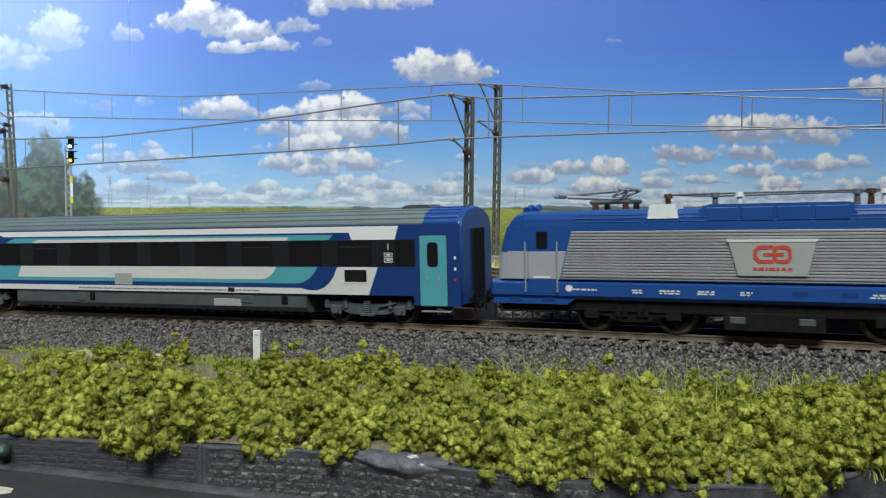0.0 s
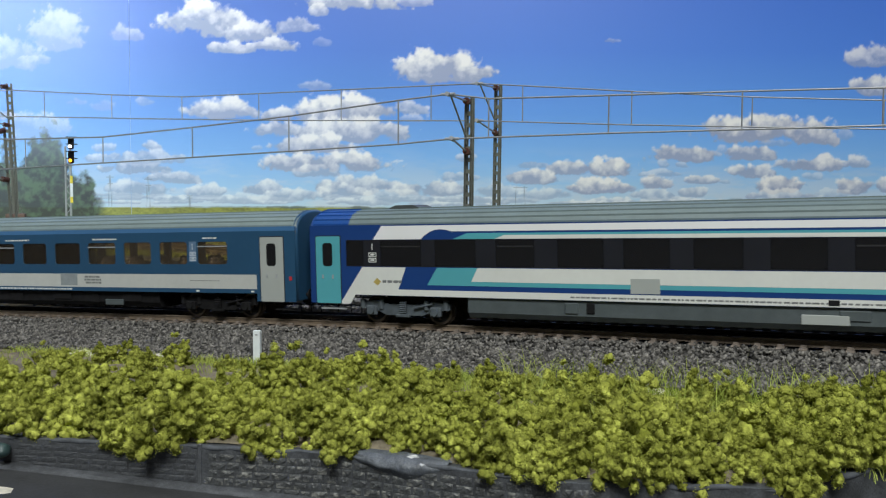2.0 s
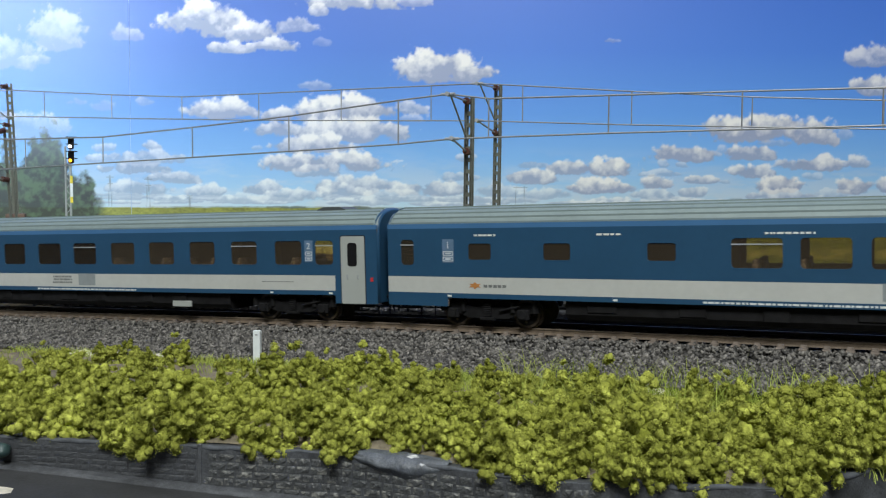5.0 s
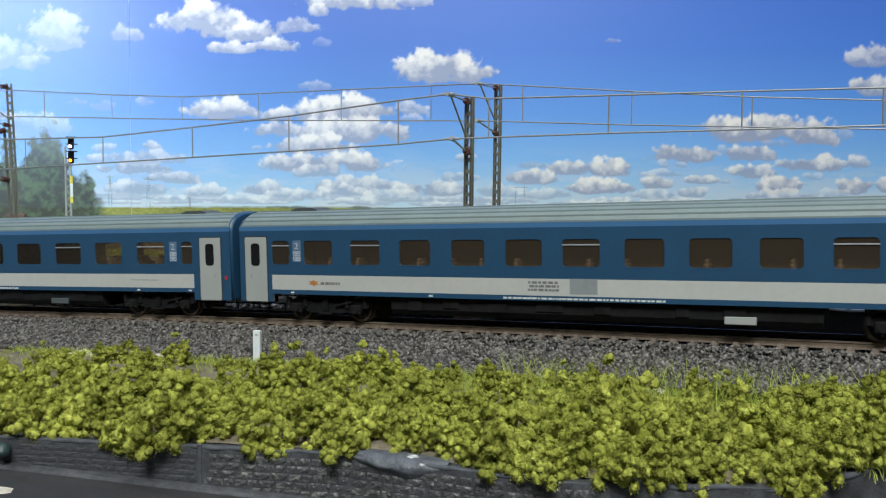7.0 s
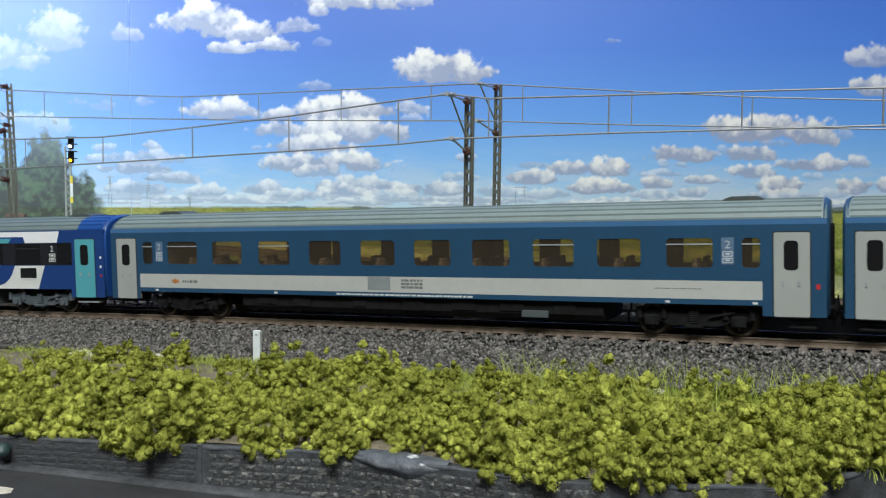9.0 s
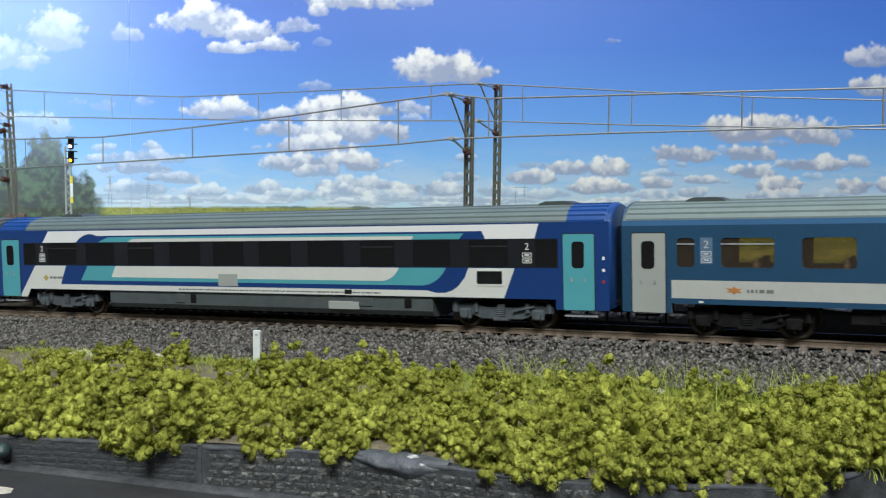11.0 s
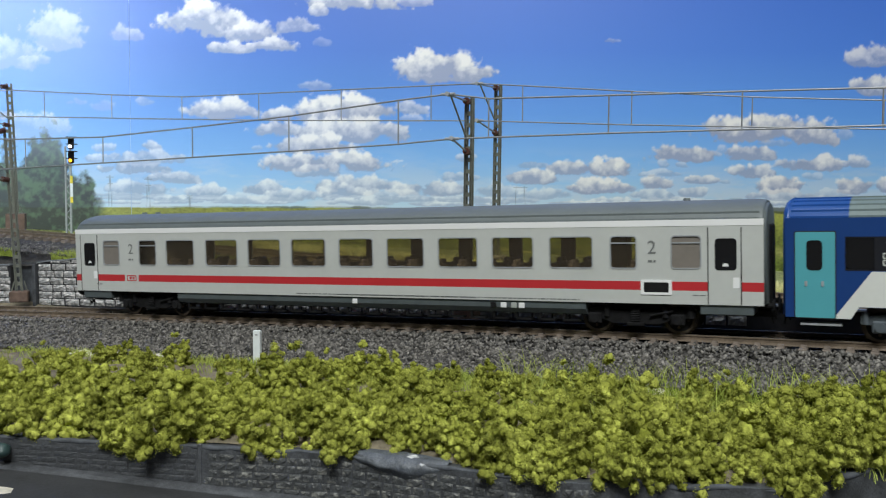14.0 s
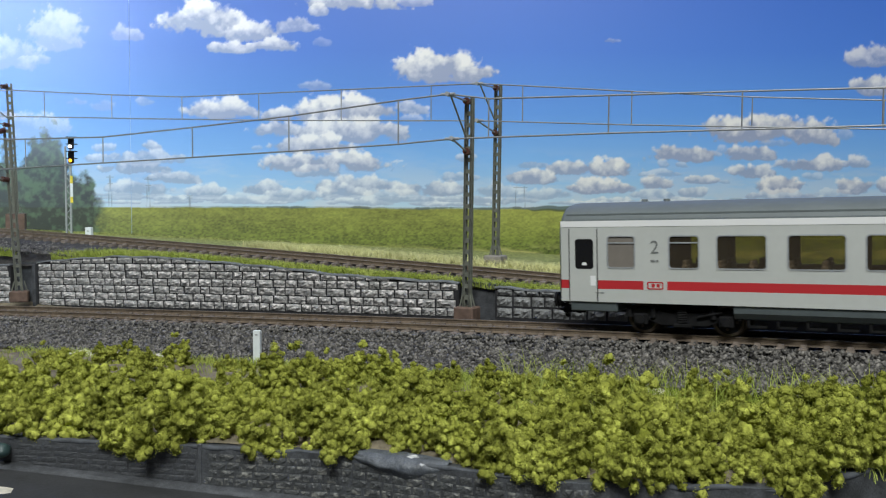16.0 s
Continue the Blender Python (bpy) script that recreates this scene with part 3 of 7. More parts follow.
# ---- tracks ----
def rail_sweep(name, root, offset, zf, n0, material):
    bm = bmesh.new()
    prof = [(-0.0011, -0.0023), (0.0011, -0.0023), (0.0009, -0.0019), (0.0003, -0.0016), (0.0003, -0.0007), (0.0006, -0.0005), (0.0006, -0.00008), (-0.0006, -0.00008), (-0.0006, -0.0005), (-0.0003, -0.0007), (-0.0003, -0.0016), (-0.0009, -0.0019)]
    rows = []
    for x in (XS if n0 < 0.05 else XS_REAR):
        r = []
        for a, b in prof:
            px, py = side(x, n0 + offset + a)
            r.append(bm.verts.new((px, py, zf(x) + b)))
        rows.append(r)
    for r, q in zip(rows, rows[1:]):
        for i in range(len(prof)):
            j = (i + 1) % len(prof)
            f = bm.faces.new((r[i], r[j], q[j], q[i]))
            if i == 6:
                f.material_index = 1
    bmesh.ops.recalc_face_normals(bm, faces=bm.faces)
    return part(name, bm, [material, RAILTOP], root)


def track(label, n0, zf, lo, hi):
    root = thing("railway_track", label, "railway track", kind="structure")
    for o in (-0.00885, 0.00885):
        rail_sweep("rail", root, o, zf, n0, RUST)
    bm = bmesh.new()
    box(bm, -0.0013, 0.0013, -0.0146, 0.0146, -0.0044, -0.0023, 0.0003)
    for o in (-0.00885, 0.00885):
        for e in (-0.0016, 0.0016):
            box(bm, -0.0009, 0.0009, o + e - 0.0006, o + e + 0.0006, -0.0024, -0.0016)
    me = bpy.data.meshes.new("sleeper")
    bm.to_mesh(me)
    bm.free()
    me.materials.append(TIE)
    s, rng = s_at(lo), random.Random(4)
    while s < s_at(hi):
        x = x_at(s)
        px, py = side(x, n0)
        ob = new("sleeper", me)
        ob.parent = root
        ob.matrix_world = Matrix.Translation((px, py, zf(x))) @ Euler((0, 0, math.atan(line_slope(x)) + rng.uniform(-.02, .02))).to_matrix().to_4x4()
        s += 0.0069
    return root


track("brown rails on dark wooden sleepers in front", 0.0, rail_z, -0.36, 0.26)
track("brown rails on dark sleepers above the stone wall", 0.085, rear_z, -0.42, 0.20)


# ---- ballast stones ----
def stones(name, count, n_lo, n_hi, x_lo, x_hi, zf, size, label, seed):
    rng = np.random.default_rng(seed)
    base = np.array([(1, 0, 0), (-1, 0, 0), (0, 1, 0), (0, -1, 0), (0, 0, 1), (0, 0, -1)], float)
    tri = np.array([(0, 2, 4), (2, 1, 4), (1, 3, 4), (3, 0, 4), (2, 0, 5), (1, 2, 5), (3, 1, 5), (0, 3, 5)])
    V, F = [], []
    xx, nn = rng.uniform(x_lo, x_hi, count), rng.uniform(n_lo, n_hi, count)
    for i in range(count):
        px, py = side(xx[i], nn[i])
        z = zf(xx[i], nn[i])
        v = base * rng.uniform(0.55, 1.25, (6, 1)) + rng.normal(0, 0.22, (6, 3))
        a, b = rng.uniform(0, 6.28, 2)
        ca, sa, cb, sb = math.cos(a), math.sin(a), math.cos(b), math.sin(b)
        R = np.array([(ca, -sa, 0), (sa, ca, 0), (0, 0, 1)]) @ np.array([(1, 0, 0), (0, cb, -sb), (0, sb, cb)])
        v = (v * (1, 0.85, 0.7)) @ R.T * size * rng.uniform(0.6, 1.35)
        V.append(v + (px, py, z + size * rng.uniform(-0.1, 0.5)))
        F.append(tri + 6 * i)
    ob = soup(name, np.concatenate(V), np.concatenate(F), STONES)
    tagged(ob, label, "ballast", kind="stuff")


stones("ballast_stones", 30000, -0.043, -0.0125, -0.30, 0.20, lambda x, n: bed_z(x, n) + (0.0003 if n > -0.0175 else -0.0002), 0.00104, "loose dark grey ballast stones beside the track", 1)
stones("ballast_between_rails", 15000, -0.0160, 0.0432, -0.30, 0.20, lambda x, n: bed_z(x, n) - (0.0001 if n > 0.0165 else 0.0003), 0.0007, "dark grey ballast stones between the rails", 2)
stones("rear_bank_stones", 3800, 0.046, 0.066, -0.36, -0.165, lambda x, n: max(bank_z(x, min(n, 0.06)), rear_bed_z(x, n) - 0.0003), 0.0008, "dark grey ballast stones on the bank before the rear track", 9)
stones("rear_ballast_stones", 7000, 0.060, 0.112, -0.36, 0.12, lambda x, n: rear_bed_z(x, n) - 0.0003, 0.0008, "dark grey ballast stones on the rear track", 3)


# ---- the rear wall of rough blocks ----
def block_mesh(w, h, seed, rough=1.0, material=None):
    rng = random.Random(seed)
    bm = bmesh.new()
    nx, nz = 7, 4
    front = []
    for j in range(nz + 1):
        r = []
        for i in range(nx + 1):
            edge = i in (0, nx) or j in (0, nz)
            y = 0.0 if edge else -0.0004 * rough - rng.random() * 0.0011 * rough + (0.0005 * rough if j == 1 else 0)
            r.append(bm.verts.new(((i / nx - .5) * w * .90 + (0 if edge else rng.uniform(-.0003, .0003)), y, (j / nz - .5) * h * .84 + (0 if edge else rng.uniform(-.0003, .0003)))))
        front.append(r)
    for j in range(nz):
        for i in range(nx):
            bm.faces.new((front[j][i], front[j][i + 1], front[j + 1][i + 1], front[j + 1][i]))
    c = [front[0][0], front[0][nx], front[nz][nx], front[nz][0]]
    loops = [front[0], [front[j][nx] for j in range(nz + 1)], front[nz][::-1], [front[j][0] for j in range(nz, -1, -1)]]
    back = [bm.verts.new((v.co.x, 0.0016, v.co.z)) for v in c]
    for k, l in enumerate(loops):
        bm.faces.new(l[::-1] + [back[k], back[(k + 1) % 4]])
    bmesh.ops.recalc_face_normals(bm, faces=bm.faces)
    me = bpy.data.meshes.new("block")
    bm.to_mesh(me)
    bm.free()
    me.materials.append(material or BLOCK)
    return me


def wall_slab(name, x0, x1, label):
    """The wall's dark core, its face at n = 0.043."""
    xs = np.linspace(x0, x1, 40)
    bm = bmesh.new()
    rows = []
    for x in xs:
        q = []
        for n, z in ((0.0432, rail_z(x) - 0.008), (0.0432, wall_top_z(x)), (0.0462, wall_top_z(x)), (0.0462, rail_z(x) - 0.008)):
            px, py = side(x, n)
            q.append(bm.verts.new((px, py, z)))
        rows.append(q)
    for r, q in zip(rows, rows[1:]):
        for i in range(4):
            bm.faces.new((r[i], r[(i + 1) % 4], q[(i + 1) % 4], q[i]))
    bm.faces.new(rows[0])
    bm.faces.new(rows[-1])
    bmesh.ops.recalc_face_normals(bm, faces=bm.faces)
    ob = part(name, bm, JOINT)
    tagged(ob, label, "stone wall", kind="structure")
    bm = bmesh.new()
    rows = []
    for k, x in enumerate(xs):
        q = []
        for n, z in ((0.0422, -0.0005), (0.0422, 0.0002), (0.0466, 0.0003), (0.0466, -0.0005)):
            px, py = side(x, n)
            q.append(bm.verts.new((px, py, wall_top_z(x) + z + 0.0003 * math.sin(k * 1.7))))
        rows.append(q)
    for r, q in zip(rows, rows[1:]):
        for i in range(4):
            bm.faces.new((r[i], r[(i + 1) % 4], q[(i + 1) % 4], q[i]))
    bm.faces.new(rows[0])
    bm.faces.new(rows[-1])
    bmesh.ops.recalc_face_normals(bm, faces=bm.faces)
    part("coping", bm, LIP, ob)
    return ob


def wall_blocks(wall, x0, x1, seed, h=0.0039, wmin=0.0056, wmax=0.0104, material=None):
    rng = random.Random(seed)
    meshes = {}
    s0, s1 = s_at(x0), s_at(x1)
    row = 0
    while row < 9:
        s = s0 + 0.0006
        while s < s1 - 0.003:
            w = min(rng.choice([wmin, wmin * 1.25, wmin * 1.5, wmax * .9, wmax]), s1 - s)
            x = x_at(s + w / 2)
            z = rail_z(x) - 0.0036 + (row + .5) * h
            hh = min(h, wall_top_z(x) - 0.0003 - (z - h / 2))
            if hh > h * .3:
                z += (hh - h) / 2
                key = (round(w, 4), rng.randrange(3), round(hh * 2500))
                if key not in meshes:
                    meshes[key] = block_mesh(key[0], key[2] / 2500, len(meshes), 1.0, material)
                px, py = side(x, 0.0430)
                ob = new("block", meshes[key])
                ob.parent = wall
                ob.matrix_world = Matrix.Translation((px, py, z)) @ Euler((0, rng.uniform(-.015, .015), math.atan(line_slope(x)))).to_matrix().to_4x4()
            s += w
        row += 1


def niche(x0, x1):
    bm = bmesh.new()
    rows = []
    for x in (x0 - 0.003, x1 + 0.003):
        q = []
        for n, z in ((0.0458, rail_z(x) - 0.008), (0.0458, wall_top_z(x) + 0.0006), (0.0530, wall_top_z(x) + 0.0006), (0.0530, rail_z(x) - 0.008)):
            px, py = side(x, n)
            q.append(bm.verts.new((px, py, z)))
        rows.append(q)
    for i in range(4):
        bm.faces.new((rows[0][i], rows[0][(i + 1) % 4], rows[1][(i + 1) % 4], rows[1][i]))
    bm.faces.new(rows[0])
    bm.faces.new(rows[1])
    bmesh.ops.recalc_face_normals(bm, faces=bm.faces)
    tagged(part("wall_recess", bm, WALLSTONE), "plain grey recess in the wall behind a mast", "wall", kind="structure")


niche(-0.0112, 0.0045)
niche(-0.262, -0.2435)
w1 = wall_slab("wall_middle", -0.2435, -0.0112, "dark grey wall of rough-faced stone blocks")
w2 = wall_slab("wall_east", 0.0045, 0.20, "dark grey stone block wall beyond the mast")
w3 = wall_slab("wall_west", -0.50, -0.262, "dark grey stone block wall before the mast")


def pilaster(x):
    """The wall's plain end post beside the recess."""
    px, py = side(x, 0.0424)
    bm = bmesh.new()
    box(bm, -0.0011, 0.0011, -0.0012, 0.0030, rail_z(x) - 0.008, wall_top_z(x) - 0.0006, 0.0003)
    bm.transform(Matrix.Translation((px, py, 0)) @ Euler((0, 0, math.atan(line_slope(x)))).to_matrix().to_4x4())
    tagged(part("wall_post", bm, WALLSTONE), "plain grey end post of the stone wall", "wall", kind="structure")


pilaster(-0.2446)


# ---- the train ----
U = 0.001
HALF = 16.5 * U
LIFT = 0.75 * U  # the wheels stand this much above the bodies' zero
S_ROWS = [(0, -0.1359), (0.5, -0.0784), (1, -0.0174), (1.5, 0.0387), (2, 0.099), (2.5, 0.1558), (3, 0.2172), (3.5, 0.2733), (4, 0.3308),
          (4.2, 0.353), (5.25, 0.475), (6.3, 0.597), (6.5, 0.62), (7, 0.6785), (7.5, 0.734), (8, 0.7952), (8.5, 0.8528),
          (9, 0.9134), (9.2, 0.9363), (10.25, 1.0604), (11.3, 1.1848), (11.5, 1.2082), (12, 1.2693), (12.5, 1.3261),
          (13, 1.3882), (13.5, 1.4476), (14, 1.5088), (14.5, 1.5634), (15, 1.6242), (15.5, 1.6816), (16, 1.7436)]


def on_track(s, half_base):
    """The pose of a vehicle whose middle is at arc length s, with its bogies half_base before and behind."""
    a, b = x_at(s - half_base), x_at(s + half_base)
    pa, pb = Vector((a, line_y(a), rail_z(a) - LIFT)), Vector((b, line_y(b), rail_z(b) - LIFT))
    d = (pb - pa).normalized()
    yaw, pitch = math.atan2(d.y, d.x), -math.asin(d.z)
    return Matrix.Translation((pa + pb) / 2) @ Euler((0, pitch, yaw)).to_matrix().to_4x4()


def plate(name, poly, proud, material, parent, thick=0.15, label="", far=False):
    """A flat piece on the vehicle's side; poly in mm, along and up."""
    bm = bmesh.new()
    y = -(16.5 + proud) * U
    prism(bm, [(x * U, z * U) for x, z in poly], y, y + (thick + proud) * U)
    bmesh.ops.recalc_face_normals(bm, faces=bm.faces)
    ob = part(name, bm, material, parent, label)
    return ob


def arc(p, q, bulge, k=6):
    """Points from p to q on a curve that leans to one side."""
    out = []
    for i in range(k + 1):
        t = i / k
        x, z = p[0] + (q[0] - p[0]) * t, p[1] + (q[1] - p[1]) * t
        h = 4 * bulge * t * (1 - t)
        out.append((x + h * (q[1] - p[1]) * 0.1, z - h * (q[0] - p[0]) * 0.1))
    return out


def bars(name, u0, u1, z0, z1, material, parent, rows=1, seed=1, label="unreadable lettering"):
    """Small lettering as plain bars."""
    rng = random.Random(seed)
    bm = bmesh.new()
    step = (z1 - z0) / rows
    for r in range(rows):
        u = u0 + rng.random() * 1.0
        while u < u1 - 0.4:
            w = rng.uniform(0.6, 2.2)
            e = min(u + w, u1)
            prism(bm, [(u * U, (z0 + (r + .18) * step) * U), (e * U, (z0 + (r + .18) * step) * U), (e * U, (z0 + (r + .82) * step) * U), (u * U, (z0 + (r + .82) * step) * U)], -16.58 * U, -16.4 * U)
            u = e + rng.uniform(0.25, 0.6)
    bmesh.ops.recalc_face_normals(bm, faces=bm.faces)
    return part(name, bm, material, parent, label)


def glyph(name, text, u, z, size, material, parent, y=-16.72):
    """A readable character on the vehicle's side, as a mesh."""
    cu = bpy.data.curves.new(name, "FONT")
    cu.body, cu.size, cu.extrude, cu.align_x = text, size * U, 0.04 * U, "CENTER"
    tmp = bpy.data.objects.new(name, cu)
    me = bpy.data.meshes.new_from_object(tmp)
    bpy.data.objects.remove(tmp)
    me.transform(pose(u * U, y * U, z * U, 90))
    me.materials.clear()
    me.materials.append(material)
    ob = new(name, me)
    ob.parent = parent
    return ob


def side_walls(bm, spans, holes, zrows, yo, inner=None):
    """A vehicle wall with window holes. spans: (u0, u1, zbottom); zrows: (z0, z1, material)."""
    us = sorted({a for s in spans for a in s[:2]} | {a for h in holes for a in h[:2]})
    zs = sorted({z for r in zrows for z in r[:2]} | {z for h in holes for z in h[2:]} | {s[2] for s in spans})
    for i in range(len(us) - 1):
        um = (us[i] + us[i + 1]) / 2
        low = [s[2] for s in spans if s[0] < um < s[1]]
        if not low:
            continue
        for j in range(len(zs) - 1):
            zm = (zs[j] + zs[j + 1]) / 2
            if zm < low[0] or any(h[0] < um < h[1] and h[2] < zm < h[3] for h in holes):
                continue
            mi = [r[2] for r in zrows if r[0] < zm < r[1]]
            band = [r for r in zrows if r[0] < zm < r[1] and len(r) > 3]
            m = mi[0] if mi else 0
            if band and not band[0][3] < um < band[0][4]:
                m = 0
            for y, mm in ((yo, m), (yo * 0.955, 1)) if holes else ((yo, m),):
                f = bm.faces.new([bm.verts.new((a * U, y, z * U)) for a, z in ((us[i], zs[j]), (us[i + 1], zs[j]), (us[i + 1], zs[j + 1]), (us[i], zs[j + 1]))])
                f.material_index = mm
    # reveals of the openings
    def close():
        bmesh.ops.remove_doubles(bm, verts=bm.verts, dist=1e-6)
        bmesh.ops.recalc_face_normals(bm, faces=bm.faces)
    for h in holes:
        c = [(h[0], h[2]), (h[1], h[2]), (h[1], h[3]), (h[0], h[3])]
        for k in range(4):
            a, b = c[k], c[(k + 1) % 4]
            bm.faces.new([bm.verts.new((p[0] * U, y, p[1] * U)) for p, y in ((a, yo), (b, yo), (b, yo * .955), (a, yo * .955))])
    close()


ROOF_PROFILE = [(15.75, 39.8), (15.1, 41.4), (13.6, 43.1), (11.2, 44.6), (7.6, 45.8), (3.8, 46.4), (0, 46.5)]


def coach_roof(root, L, material, end_material=None, ends=(0, 0), ribs=5):
    prof = [(-y, z) for y, z in ROOF_PROFILE] + ROOF_PROFILE[-2::-1]
    stations = [(-L, -.5), (-L + .9, -.2), (-L + 2.6, 0), (-L + 6, 0)] + ([(-ends[0], 0)] if end_material else []) + ([(ends[1], 0)] if end_material else []) + [(L - 6, 0), (L - 2.6, 0), (L - .9, -.2), (L, -.5)]
    bm = bmesh.new()
    rows = []
    for u, dz in stations:
        rows.append([bm.verts.new((u * U, y * (1 + dz * .02) * U, (39.8 + (z - 39.8) * (1 + dz / 6.7)) * U)) for y, z in prof])
    for i in range(len(rows) - 1):
        um = (stations[i][0] + stations[i + 1][0]) / 2
        for j in range(len(prof) - 1):
            f = bm.faces.new((rows[i][j], rows[i + 1][j], rows[i + 1][j + 1], rows[i][j + 1]))
            f.smooth = True
            if end_material and not -ends[0] < um < ends[1]:
                f.material_index = 1
    for r in (rows[0], rows[-1]):
        bm.faces.new(r)
    bmesh.ops.recalc_face_normals(bm, faces=bm.faces)
    roof = part("roof", bm, [material, end_material or material], root)
    for (y, z) in [(15.55, 40.4), (14.4, 42.35), (12.4, 44.0), (9.4, 45.35), (5.6, 46.3)][:ribs]:
        for sgn in (-1, 1):
            e0, e1 = (-ends[0], ends[1]) if end_material else (-L + 1.5, L - 1.5)
            for a, b, m in ((-L + 1.5, e0, end_material), (e0, e1, material), (e1, L - 1.5, end_material)):
                if b - a > 1:
                    bm = bmesh.new()
                    box(bm, a * U, b * U, (sgn * y - .28) * U, (sgn * y + .28) * U, (z - .4) * U, (z + .22) * U)
                    part("roof_rib", bm, m, roof)
    return roof


VENT = mat("vent_dark", (0.06, 0.07, 0.07), 0.5, vary=0.1)
ROOF_M = mat("roof_mid_grey", (0.145, 0.192, 0.197), 0.5, vary=0.06, scale=70, fine=0.04)
WHEELS = []


def make_bogie(root, u, grey=False, name="bogie"):
    m = BOGIE if grey else BLACK
    bogie = new(name)
    bogie.parent, bogie.location = root, (u * U, 0, LIFT)
    bogie.empty_display_size = 0.003
    for sgn in (-1, 1):
        bm = bmesh.new()
        y0, y1 = sgn * 11.2 * U, sgn * 13.0 * U
        prism(bm, [(a * U, z * U) for a, z in ((-20, 6.2), (-20, 8.4), (-12, 9.2), (-6, 7.8), (6, 7.8), (12, 9.2), (20, 8.4), (20, 6.2), (12, 5.2), (8, 3.6), (-8, 3.6), (-12, 5.2))], y0, y1)
        for a in (-14.3, 14.3):
            box(bm, (a - 2.4) * U, (a + 2.4) * U, y1 - sgn * .2 * U, y1 + sgn * 1.3 * U, 3.4 * U, 7.2 * U, .4 * U)
            rod(bm, (a * U, y1, 5.3 * U), (a * U, y1 + sgn * 2.0 * U, 5.3 * U), 1.5 * U, seg=10)
            for b in (-4.2, 4.2):
                rod(bm, ((a + b) * U, y1, 6 * U), ((a + b) * U, y1, 9.6 * U), 1.1 * U, seg=8)
        for k in range(6):
            rod(bm, (-1.5 * U, y1 + sgn * .7 * U, (4.6 + k * .8) * U), (1.5 * U, y1 + sgn * .7 * U, (4.8 + k * .8) * U), .42 * U, seg=6)
        box(bm, -3 * U, 3 * U, y1 - sgn * .5 * U, y1 + sgn * 1.6 * U, 2.9 * U, 4.2 * U, .3 * U)
        rod(bm, (5 * U, y1 + sgn * .9 * U, 6.6 * U), (13 * U, y1 + sgn * .9 * U, 8.4 * U), .45 * U, seg=6)
        bmesh.ops.recalc_face_normals(bm, faces=bm.faces)
        part("side_frame", bm, m, bogie)
    bm = bmesh.new()
    box(bm, -9 * U, 9 * U, -11 * U, 11 * U, 5.5 * U, 12 * U, .5 * U)
    part("bolster", bm, BLACK, bogie)
    for a in (-14.3, 14.3):
        make_wheelset(bogie, a, 5.3)
    return bogie


_wheel_mesh = {}


def make_wheelset(parent, a, r):
    if r not in _wheel_mesh:
        bm = bmesh.new()
        rod(bm, (0, -9 * U, 0), (0, 9 * U, 0), 1.0 * U, seg=8)
        for sgn in (-1, 1):
            y = sgn * 8.3 * U
            rod(bm, (0, y, 0), (0, y + sgn * 1.6 * U, 0), r * U, r * .985 * U, seg=28)
            rod(bm, (0, y - sgn * .5 * U, 0), (0, y, 0), (r + .6) * U, seg=28)
            rod(bm, (0, y + sgn * 1.5 * U, 0), (0, y + sgn * 1.75 * U, 0), r * .82 * U, r * .8 * U, seg=28, mi=1)
            rod(bm, (0, y + sgn * 1.7 * U, 0), (0, y + sgn * 2.2 * U, 0), r * .3 * U, seg=12)
            for k in range(4):
                c, s = math.cos(k * math.pi / 2), math.sin(k * math.pi / 2)
                rod(bm, (c * r * .55 * U, y + sgn * 1.6 * U, s * r * .55 * U), (c * r * .55 * U, y + sgn * 1.95 * U, s * r * .55 * U), r * .1 * U, seg=8)
        me = bpy.data.meshes.new("wheelset")
        bm.to_mesh(me)
        bm.free()
        me.materials.append(STEEL)
        me.materials.append(BLACK)
        _wheel_mesh[r] = me
    w = new("wheelset", _wheel_mesh[r])
    w.parent, w.location = parent, (a * U, 0, r * U)
    WHEELS.append((w, a, r))
    return w


